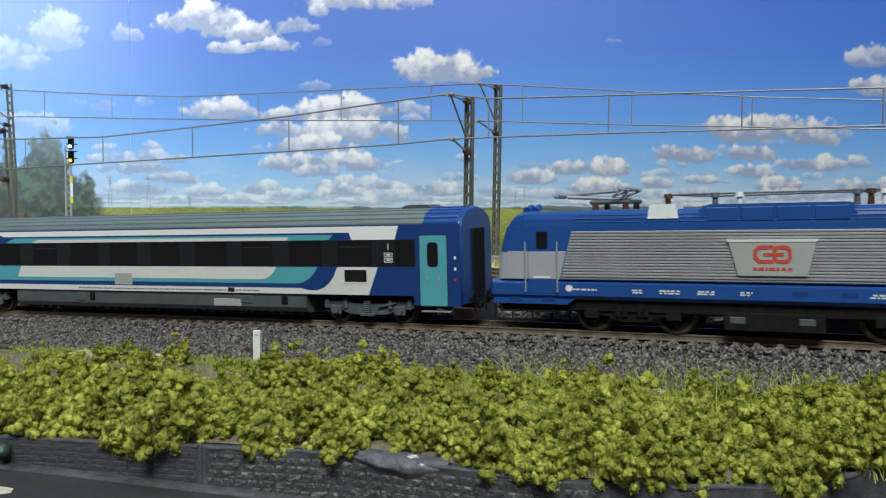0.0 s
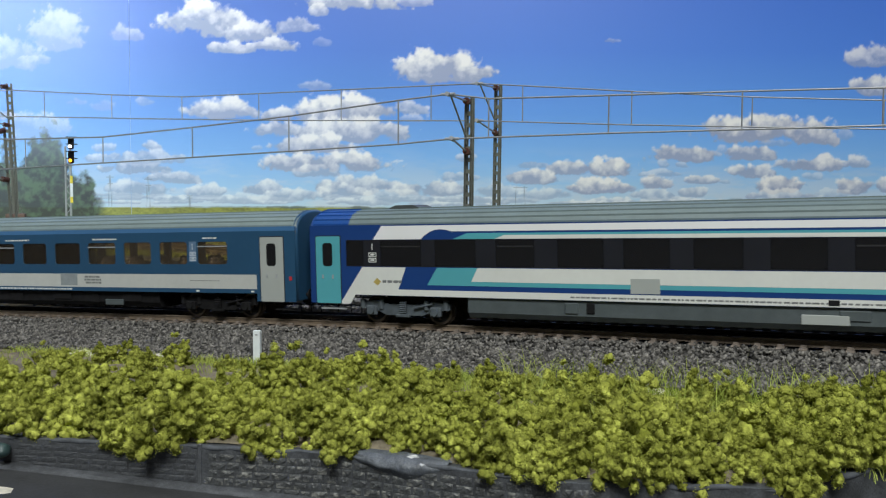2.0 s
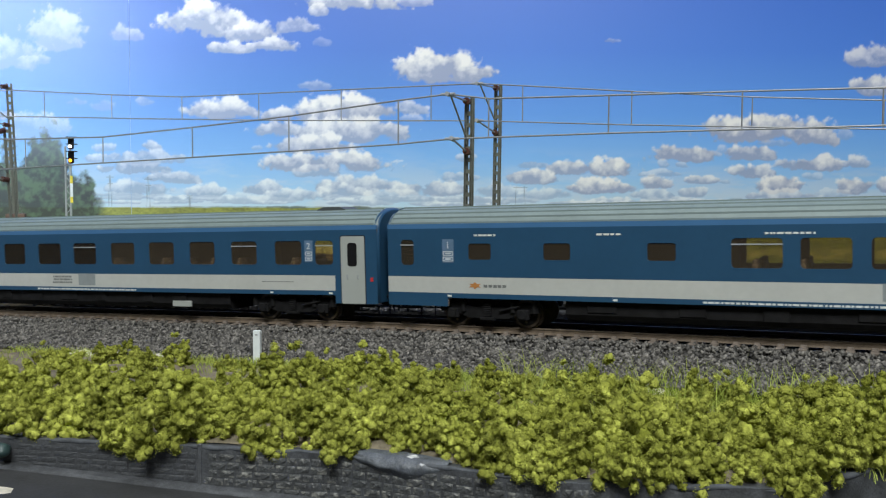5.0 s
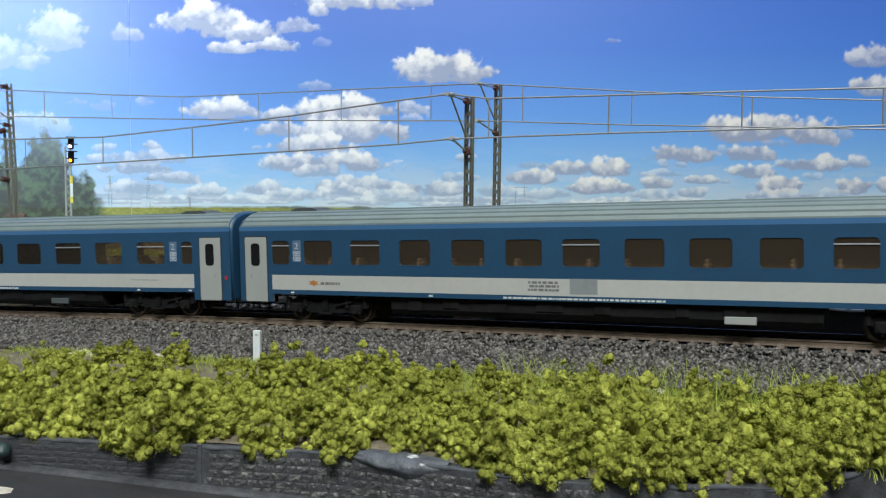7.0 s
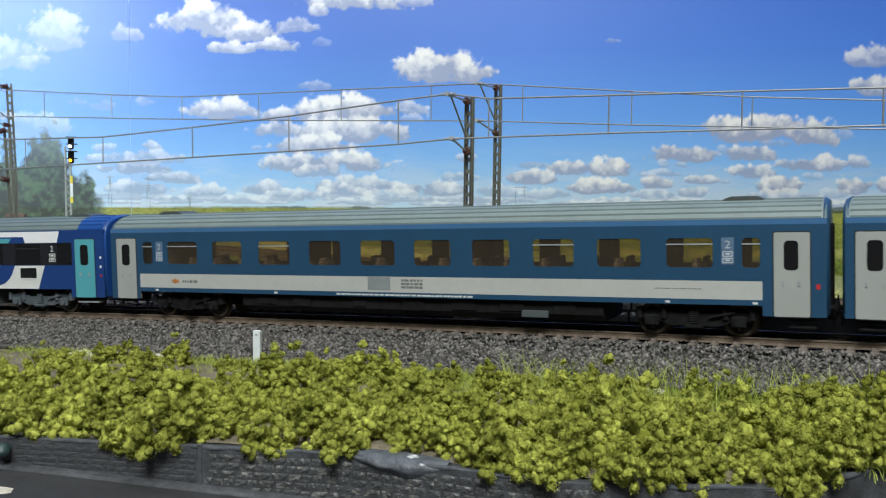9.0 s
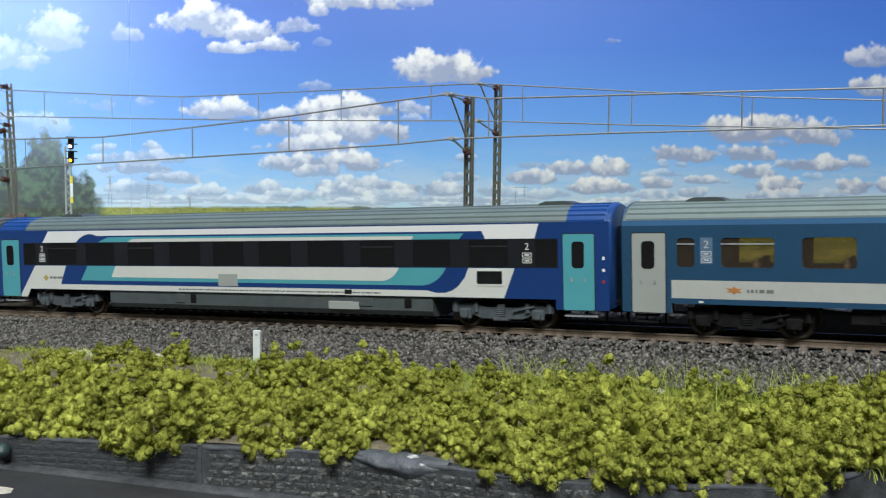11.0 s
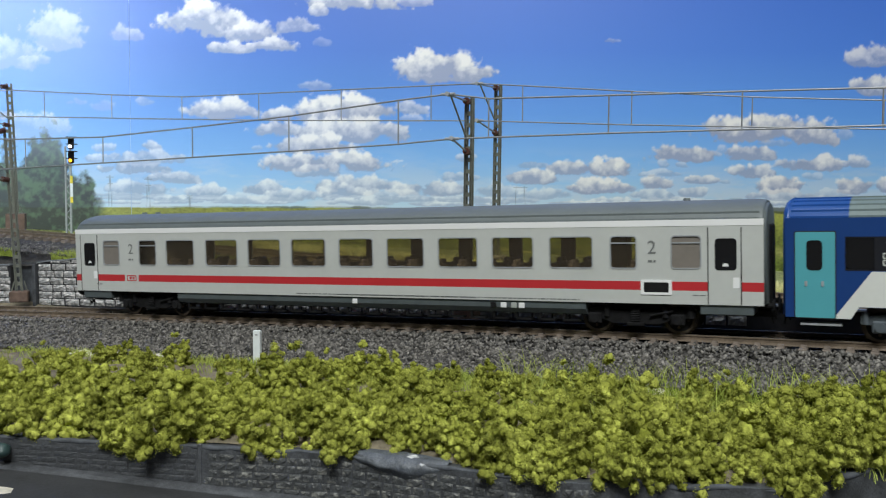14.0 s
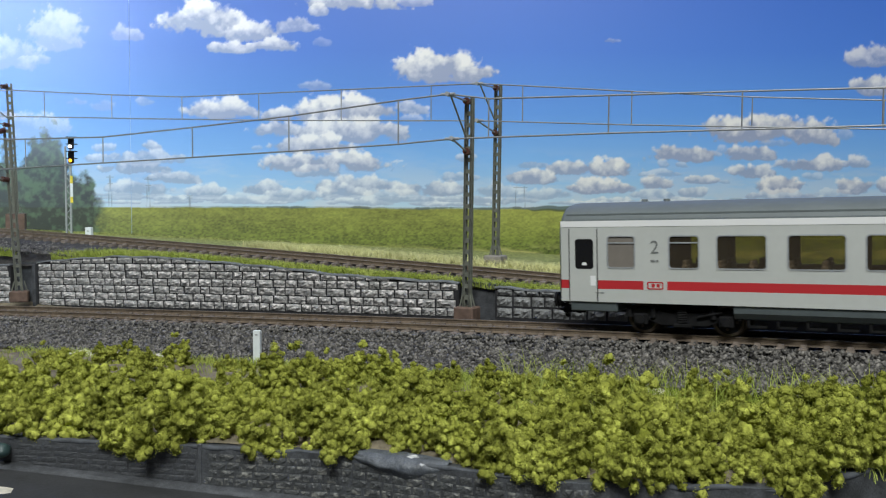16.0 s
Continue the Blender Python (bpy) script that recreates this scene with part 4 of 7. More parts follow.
def coach_ends(root, L, body_mat, zb=8.7, rim=1.01):
    for sgn in (-1, 1):
        # rounded end wall
        bm = bmesh.new()
        prof = [(-16.4, zb), (16.4, zb), (16.4, 36.5), (15.9, 39.6)] + [(y * rim, 39.8 + (z - 39.8) * (3 * rim - 2)) for y, z in ROOF_PROFILE[1:]] + [(-y * rim, 39.8 + (z - 39.8) * (3 * rim - 2)) for y, z in ROOF_PROFILE[-2:0:-1]] + [(-15.9, 39.6), (-16.4, 36.5)]
        a = [bm.verts.new((sgn * (L - 0.9) * U, y * U, z * U)) for y, z in prof]
        b = [bm.verts.new((sgn * (L + 0.8) * U, y * .94 * U, (24 + (z - 24) * .955) * U)) for y, z in prof]
        n = len(prof)
        for i in range(n):
            j = (i + 1) % n
            bm.faces.new((a[i], a[j], b[j], b[i])).smooth = True
        bm.faces.new(b)
        bm.faces.new(a[::-1])
        bmesh.ops.recalc_face_normals(bm, faces=bm.faces)
        end = part("end_wall", bm, body_mat, root)
        bm = bmesh.new()
        box(bm, sgn * (L + 0.6) * U, sgn * (L + 1.7) * U, -6.2 * U, 6.2 * U, 11 * U, 38 * U, .4 * U)
        part("gangway_bellows", bm, BLACK, end, "black rubber gangway")
        for y in (-9.2, 9.2):
            bm = bmesh.new()
            rod(bm, (sgn * (L - 2) * U, y * U, 11.2 * U), (sgn * (L + 2.3) * U, y * U, 11.2 * U), .9 * U, seg=10)
            rod(bm, (sgn * (L + 2.3) * U, y * U, 11.2 * U), (sgn * (L + 2.9) * U, y * U, 11.2 * U), 2.4 * U, seg=14)
            part("buffer", bm, BLACK, end)
        bm = bmesh.new()
        box(bm, sgn * (L - 6) * U, sgn * (L + 2.6) * U, -2 * U, 2 * U, 6.6 * U, 9.2 * U, .5 * U)
        part("coupler", bm, BLACK, end)
        bm = bmesh.new()
        for y in (-6, 6):
            rod(bm, (sgn * (L + 1.2) * U, y * U, 9.5 * U), (sgn * (L + 1.9) * U, y * U, 5.0 * U), .35 * U, seg=6)
        part("brake_hose", bm, BLACK, end)


def one_window(root, u0, u1, z0, z1, frame_mat, glass, bar=False, r=1.3, lip=None, depth=.25):
    bm = bmesh.new()
    ring(bm, [(x * U, z * U) for x, z in rounded(u0 - .15, u1 + .15, z0 - .15, z1 + .15, .02)], [(x * U, z * U) for x, z in rounded(u0 + .25, u1 - .25, z0 + .25, z1 - .25, r)], -16.56 * U, -16.1 * U)
    bmesh.ops.recalc_face_normals(bm, faces=bm.faces)
    w = part("window_frame", bm, frame_mat, root)
    if lip:
        bm = bmesh.new()
        ring(bm, [(x * U, z * U) for x, z in rounded(u0 - .05, u1 + .05, z0 - .05, z1 + .05, r + .3)], [(x * U, z * U) for x, z in rounded(u0 + .4, u1 - .4, z0 + .4, z1 - .4, r)], -16.68 * U, -16.4 * U)
        bmesh.ops.recalc_face_normals(bm, faces=bm.faces)
        part("window_lip", bm, lip, w)
    bm = bmesh.new()
    prism(bm, [(u0 * U, z0 * U), (u1 * U, z0 * U), (u1 * U, z1 * U), (u0 * U, z1 * U)], (-16.5 + depth) * U, (-16.45 + depth) * U)
    bmesh.ops.recalc_face_normals(bm, faces=bm.faces)
    p = part("pane", bm, glass, w)
    p.visible_shadow = False
    if bar:
        bm = bmesh.new()
        zz = z1 - (z1 - z0) * .22
        box(bm, (u0 + .2) * U, (u1 - .2) * U, -16.62 * U, -16.2 * U, (zz - .22) * U, (zz + .22) * U)
        part("window_bar", bm, ALU, w)
    return w


def far_panes(root, wins, z0, z1, glass):
    for a, b in wins:
        bm = bmesh.new()
        prism(bm, [(a * U, z0 * U), (b * U, z0 * U), (b * U, z1 * U), (a * U, z1 * U)], 16.2 * U, 16.25 * U)
        bmesh.ops.recalc_face_normals(bm, faces=bm.faces)
        part("pane", bm, glass, root).visible_shadow = False


def interior(root, a, b, pitch, walls, seed, seat_mat=SEAT, top=25.5):
    bm = bmesh.new()
    box(bm, -146 * U, 146 * U, -15 * U, 15 * U, 12.6 * U, 13.4 * U)
    part("floor", bm, INNER, root)
    rng = random.Random(seed)
    me = None
    u = a
    k = 0
    while u < b:
        for y in (-9.5, 8.5):
            if me is None:
                bm = bmesh.new()
                box(bm, -3 * U, 3 * U, -5 * U, 5 * U, 13.4 * U, 18 * U, .4 * U)
                box(bm, -1 * U, .8 * U, -5 * U, 5 * U, 17 * U, top * U, .5 * U)
                box(bm, -.8 * U, .6 * U, -4.3 * U, -.4 * U, (top - .5) * U, (top + 1.4) * U, .4 * U)
                box(bm, -.8 * U, .6 * U, .4 * U, 4.3 * U, (top - .5) * U, (top + 1.4) * U, .4 * U)
                s = part("seat", bm, seat_mat, root)
                me = s.data
            else:
                s = new("seat", me)
                s.parent = root
            s.location = ((u + rng.uniform(-.4, .4)) * U, y * U, 0)
            s.rotation_euler = (0, 0, math.pi if k % 2 else 0)
        u += pitch
        k += 1
    for w0, w1, y0, y1 in walls:
        bm = bmesh.new()
        box(bm, w0 * U, w1 * U, y0 * U, y1 * U, 13.4 * U, 39 * U)
        part("partition", bm, INNER, root)


def coach_door(root, u0, u1, material, z0=8.7, z1=35.6, window=(23.6, 33.0), win_w=.4, label=""):
    bm = bmesh.new()
    prism(bm, [(x * U, z * U) for x, z in rounded(u0, u1, z0, z1, .5)], -16.75 * U, -16.3 * U)
    bmesh.ops.recalc_face_normals(bm, faces=bm.faces)
    d = part("door", bm, material, root, label)
    bm = bmesh.new()
    ring(bm, [(x * U, z * U) for x, z in rounded(u0 - .35, u1 + .35, z0 - .3, z1 + .35, .7)], [(x * U, z * U) for x, z in rounded(u0, u1, z0, z1, .5)], -16.62 * U, -16.3 * U)
    bmesh.ops.recalc_face_normals(bm, faces=bm.faces)
    part("door_seal", bm, FRAME, d)
    c, w = (u0 + u1) / 2 - .2, (u1 - u0) * win_w / 2
    bm = bmesh.new()
    prism(bm, [(x * U, z * U) for x, z in rounded(c - w, c + w, window[0], window[1], 1.2)], -16.82 * U, -16.5 * U)
    bmesh.ops.recalc_face_normals(bm, faces=bm.faces)
    part("pane", bm, GLASS_D, d, "dark rounded door window")
    for k in (-1, 1):
        bm = bmesh.new()
        box(bm, (c + k * 2.4 - .35) * U, (c + k * 2.4 + .35) * U, -16.95 * U, -16.7 * U, 18.6 * U, 20.2 * U)
        part("door_handle", bm, ALU, d)
    return d


def underside(root, material, u0, u1, z0, y=14.2, boxes=True, seed=3):
    bm = bmesh.new()
    prof = [(-y, 12.5), (-y, z0 + 2.4), (-y + 1.4, z0 + .6), (-y + 3.4, z0), (y - 3.4, z0), (y - 1.4, z0 + .6), (y, z0 + 2.4), (y, 12.5)]
    a = [bm.verts.new((u0 * U, p * U, q * U)) for p, q in prof]
    b = [bm.verts.new((u1 * U, p * U, q * U)) for p, q in prof]
    for i in range(len(prof)):
        j = (i + 1) % len(prof)
        bm.faces.new((a[i], a[j], b[j], b[i]))
    bm.faces.new(a)
    bm.faces.new(b)
    bmesh.ops.recalc_face_normals(bm, faces=bm.faces)
    tank = part("underfloor_skirt", bm, material, root)
    rng = random.Random(seed)
    u = u0 + 8
    while boxes and u < u1 - 14:
        w = rng.uniform(4, 11)
        bm = bmesh.new()
        box(bm, u * U, (u + w) * U, (-y - .5) * U, (-y + 1) * U, (z0 + rng.uniform(1.8, 3.2)) * U, rng.uniform(10.2, 11.8) * U, .3 * U)
        part("equipment_box", bm, material if rng.random() < .6 else BLACK, tank)
        u += w + rng.uniform(8, 24)
    return tank


def roof_vent(root, u):
    bm = bmesh.new()
    prism(bm, [((u + a) * U, z * U) for a, z in ((-7, 45.6), (7, 45.6), (6.4, 46.6), (3.8, 47.5), (-3.8, 47.5), (-6.4, 46.6))], -6 * U, 6 * U)
    bmesh.ops.recalc_face_normals(bm, faces=bm.faces)
    part("roof_vent", bm, VENT, root, "dark flat roof vent")


def label_panel(root, u0, u1, z0, z1, digit, color, mark):
    plate("class_panel", [(u0, z0), (u1, z0), (u1, z1), (u0, z1)], .07, color, root)
    h = (z1 - z0)
    glyph("class_number", digit, (u0 + u1) / 2, z0 + h * .60, h * .42, mark, root)
    for lo, hi in ((.05, .25), (.29, .49)):
        bm = bmesh.new()
        o, i = rounded(u0 + .3, u1 - .3, z0 + h * lo, z0 + h * hi, .3), rounded(u0 + .6, u1 - .6, z0 + h * lo + .3, z0 + h * hi - .3, .2)
        ring(bm, [(x * U, z * U) for x, z in o], [(x * U, z * U) for x, z in i], -16.66 * U, -16.4 * U)
        if hi < .5:
            prism(bm, [(x * U, z * U) for x, z in rounded(u0 + 1.2, u1 - 1.2, z0 + h * lo + .6, z0 + h * hi - .5, .15)], -16.66 * U, -16.4 * U)
        bmesh.ops.recalc_face_normals(bm, faces=bm.faces)
        part("pictogram", bm, mark, root)


PANEL_MARK = mat("panel_mark", (0.50, 0.55, 0.60), 0.5)
PANEL_BLUE = mat("panel_blue", (0.10, 0.17, 0.27), 0.5)
GREYPANEL = mat("grey_panel", (0.24, 0.27, 0.28), 0.5, vary=0.08)
INK = mat("ink_grey", (0.16, 0.17, 0.17), 0.6)
EMBLEM = mat("emblem_orange", (0.46, 0.20, 0.06), 0.5)
GOLD = mat("emblem_gold", (0.45, 0.35, 0.10), 0.5)


def blue_coach(label, wins, barred, doors, panels, grey, seed, small=(), walls=(), seats=(-120, 122, 13.5), digit="2", interior_glass=GLASS, inscriptions=()):
    root = thing("passenger_coach", label, "train coach", "coaches of the train")
    L = 150
    holes = [(a, b, 24.0, 34.2) for a, b in wins] + [(a, b, 26.2, 32.7) for a, b in small]
    has_l = any(d[0] < 0 for d in doors)
    spans = [(-L, -133 if has_l else -124, 8.7), (-133 if has_l else -124, 131, 12.0), (131, L, 8.7)]
    rows = [(12.0, 13.8, 0), (13.8, 19.9, 2, -134 if has_l else -L + 2, 133), (19.9, 38.2, 0), (38.2, 39.85, 3), (8.7, 12.0, 0)]
    for sgn in (-1, 1):
        bm = bmesh.new()
        side_walls(bm, spans, holes, rows, sgn * HALF)
        part("side_wall", bm, [BLUE, INNER, BAND, BLUE_LIT], root, "blue side wall with a cream band")
    bm = bmesh.new()
    for sgn in (-1, 1):
        prism(bm, [(-L * U, 38.3 * U), (L * U, 38.3 * U), (L * U, 39.95 * U), (-L * U, 39.95 * U)], sgn * 16.45 * U, sgn * 15.4 * U)
    bmesh.ops.recalc_face_normals(bm, faces=bm.faces)
    part("cornice", bm, BLUE_LIT, root)
    coach_roof(root, L, ROOF)
    coach_ends(root, L, BLUE)
    for i, (a, b) in enumerate(wins):
        one_window(root, a, b, 24.0, 34.2, BLUE, interior_glass, bar=i in barred)
    for a, b in small:
        one_window(root, a, b, 26.2, 32.7, BLUE, interior_glass, r=.9)
    far_panes(root, wins, 24.0, 34.2, interior_glass)
    for a, b in doors:
        coach_door(root, a, b, DOORGREY, label="light grey door with a dark window")
    for a, b in panels:
        label_panel(root, a, b, 25.3, 34.1, digit, PANEL_BLUE, PANEL_MARK)
    plate("grey_panel", [(grey, 14.6), (grey + 10, 14.6), (grey + 10, 20.0), (grey, 20.0)], .06, GREYPANEL, root)
    bars("lettering", grey + 14 if seed != 4 else grey - 16, grey + 24 if seed != 4 else grey - 4, 15.2, 19.2, INK, root, 3, seed)
    bars("lettering", -30, 30, 12.3, 13.3, CREAM, root, 1, seed + 7)
    bars("lettering", -109.5, -100, 15.9, 17.5, INK, root, 1, seed + 9)
    star = []
    for k in range(12):
        q = 1.0 if k % 2 else 0.55
        star.append((-112.6 + 2.8 * q * math.cos(k * math.pi / 6), 16.8 + 1.35 * q * math.sin(k * math.pi / 6)))
    plate("emblem", star, .08, EMBLEM, root, label="small orange winged emblem")
    bars("lettering", 96, 112, 17.0, 17.4, INK, root, 1, seed + 4)
    for a, b, z0, z1 in inscriptions:
        bars("lettering", a, b, z0, z1, CREAM, root, 1, int(a) + 300)
    for a in (-124, -60, 100, 128):
        plate("data_plate", [(a, 12.4), (a + 1.6, 12.4), (a + 1.6, 13.1), (a, 13.1)], .08, CREAM, root)
    plate("tail_light", [(147.0, 17.6), (148.2, 17.6), (148.2, 19.2), (147.0, 19.2)], .1, RED, root)
    underside(root, BLACK, -78, 78, 4.6, seed=seed)
    bm = bmesh.new()
    box(bm, 48 * U, 58 * U, -15.1 * U, -14.0 * U, 5.6 * U, 8.2 * U, .2 * U)
    part("battery_plate", bm, DOORGREY if seed == 4 else UNDER, root)
    make_bogie(root, -109)
    make_bogie(root, 109)
    for s in (-146, 139):
        bm = bmesh.new()
        box(bm, s * U, (s + 8) * U, -15.5 * U, -11 * U, 5.0 * U, 5.6 * U)
        box(bm, s * U, (s + 8) * U, -15 * U, -12 * U, 7.2 * U, 7.7 * U)
        part("door_step", bm, BLACK, root)
    interior(root, *seats, walls, seed)
    if seed != 2:
        roof_vent(root, 124)
        roof_vent(root, -124)
    return root


def white_blue_coach(label, wins, digit):
    """The coach with the swept white, turquoise and navy livery and a black window band."""
    root = thing("passenger_coach", label, "train coach", "coaches of the train")
    L = 150.4
    bm = bmesh.new()
    spans = [(-L, -131, 8.7), (-131, 131, 12.3), (131, L, 8.7)]
    rows = [(8.7, 12.3, 0), (12.3, 39.85, 0)]
    for sgn in (-1, 1):
        bm = bmesh.new()
        side_walls(bm, spans, [], rows, sgn * HALF)
        part("side_wall", bm, [NAVY, INNER], root, "navy blue side wall")
    bm = bmesh.new()
    for sgn in (-1, 1):
        prism(bm, [(-L * U, 38.3 * U), (L * U, 38.3 * U), (L * U, 39.95 * U), (-L * U, 39.95 * U)], sgn * 16.45 * U, sgn * 15.4 * U)
    bmesh.ops.recalc_face_normals(bm, faces=bm.faces)
    part("cornice", bm, NAVY, root)
    coach_roof(root, L, ROOF_M, ROYAL, (132, 135))
    coach_ends(root, L, ROYAL)
    plate("window_band", [(-133, 23.6), (132, 23.6), (132, 34.1), (-133, 34.1)], .05, DARK, root, label="black band round the windows")
    # above the windows
    plate("white_stripe", [(-120.3, 34.2), (-99, 34.2)] + arc((-99, 34.2), (-86, 37.1), -1.6)[1:] + [(103, 37.1), (104.2, 34.2), (123.3, 34.2), (124.9, 39.5), (-116.4, 39.5)], .06, WHITE, root)
    plate("turquoise_stripe", [(-85.4, 34.2), (93.8, 34.2), (95.7, 36.3), (-79.5, 36.4)], .10, CYAN, root)
    plate("cream_stripe", [(-68.2, 34.2), (74.2, 34.2), (74.8, 35.5), (-64.6, 35.6)], .14, CREAM, root)
    # below the windows
    plate("white_blade", [(-136.3, 8.6), (-131.4, 8.6), (-129.0, 12.4), (111.3, 12.4), (115.6, 23.4), (97.4, 23.4)] + arc((97.4, 23.4), (80, 14.8), -2.4)[1:] + [(-109.3, 14.8), (-105.8, 23.4), (-125.5, 23.4)], .06, CREAM, root)
    plate("turquoise_sweep", [(-96.6, 16.7)] + arc((76, 16.6), (88.2, 23.4), 1.6) + [(-92.3, 23.4)], .07, CYAN, root)
    plate("cream_sweep", [(-78.0, 18.3)] + arc((61, 18.2), (68.4, 23.4), 1.4) + [(-75.4, 23.4)], .11, CREAM, root)
    plate("grey_panel", [(-18, 15.2), (-8, 15.2), (-8, 20.3), (-18, 20.3)], .15, DOORGREY, root)
    for i, (a, b) in enumerate(wins):
        one_window(root, a, b, 24.0, 33.8, DARK, GLASS_D, bar=False, r=1.3, depth=-.06)
        if i in (1, 3, 8, 10):
            plate("window_bar", [(a + .6, 31.2), (b - .6, 31.2), (b - .6, 31.7), (a + .6, 31.7)], .16, FRAME, root)
    for a, b in ((-147.4, -135.8), (133.9, 145.1)):
        coach_door(root, a, b, CYAN, label="turquoise door with a dark window")
    for a in (-122.8, 118.3):
        label_panel(root, a, a + 4.2, 24.8, 33.6, digit, DARK, CREAM)
    bm = bmesh.new()
    ring(bm, [(x * U, z * U) for x, z in rounded(99.9, 111.5, 16.9, 22.9, .5)], [(x * U, z * U) for x, z in rounded(100.7, 110.7, 17.5, 22.3, .4)], -16.75 * U, -16.4 * U)
    bmesh.ops.recalc_face_normals(bm, faces=bm.faces)
    v = part("vent", bm, CREAM, root, "dark louvred vent")
    plate("vent_back", [(100.4, 17.3), (111, 17.3), (111, 22.5), (100.4, 22.5)], .1, BLACK, v)
    for k in range(6):
        bm = bmesh.new()
        box(bm, 100.6 * U, 110.8 * U, -16.66 * U, -16.4 * U, (17.5 + k * .8) * U, (18.15 + k * .8) * U)
        part("louvre", bm, BLACK, v)
    bars("lettering", -117, -107.5, 17.0, 18.6, INK, root, 1, 5)
    plate("emblem", [(-120.5, 17.5), (-118.8, 19.2), (-117, 17.8), (-118.6, 16.2)], .1, GOLD, root)
    bars("lettering", -40, 60, 13.0, 13.9, INK, root, 1, 11)
    plate("jacking_mark", [(44, 12.8), (47.2, 12.8), (47.2, 14.6), (44, 14.6)], .14, BLACK, root)
    for z in (18.2, 22.3, 26.5):
        plate("marker", [(148.0, z), (148.9, z), (148.9, z + 1.1), (148.0, z + 1.1)], .1, RED if z < 20 else WHITE, root)
    t = underside(root, UNDER, -80, 82, 4.3, y=15.6, boxes=False)
    for a, b, z0, m in ((-42, -37, 7.4, UNDER), (-34, -31, 7.6, BLACK), (47, 56, 8.0, UNDER), (70, 73, 7.8, BLACK)):
        bm = bmesh.new()
        box(bm, a * U, b * U, -16.1 * U, -15 * U, z0 * U, 11.4 * U, .3 * U)
        part("equipment_box", bm, m, t)
    bm = bmesh.new()
    box(bm, 36 * U, 50 * U, -16.2 * U, -15 * U, 6.6 * U, 9.8 * U, .2 * U)
    part("white_plate", bm, DOORGREY, t)
    bm = bmesh.new()
    for u in range(-76, 80, 5):
        box(bm, u * U, (u + 2.4) * U, -13 * U, -12 * U, 3.6 * U, 4.6 * U)
    tagged(part("pipe_run", bm, BLACK, t), kind="stuff")
    for s in (-1, 1):
        bm = bmesh.new()
        box(bm, (s * 140 - 6) * U, (s * 140 + 6) * U, -16 * U, -12 * U, 6.2 * U, 6.8 * U)
        part("door_step", bm, ALU, root)
    make_bogie(root, -109, True)
    make_bogie(root, 109, True)
    roof_vent(root, 128)
    roof_vent(root, -112)
    return root


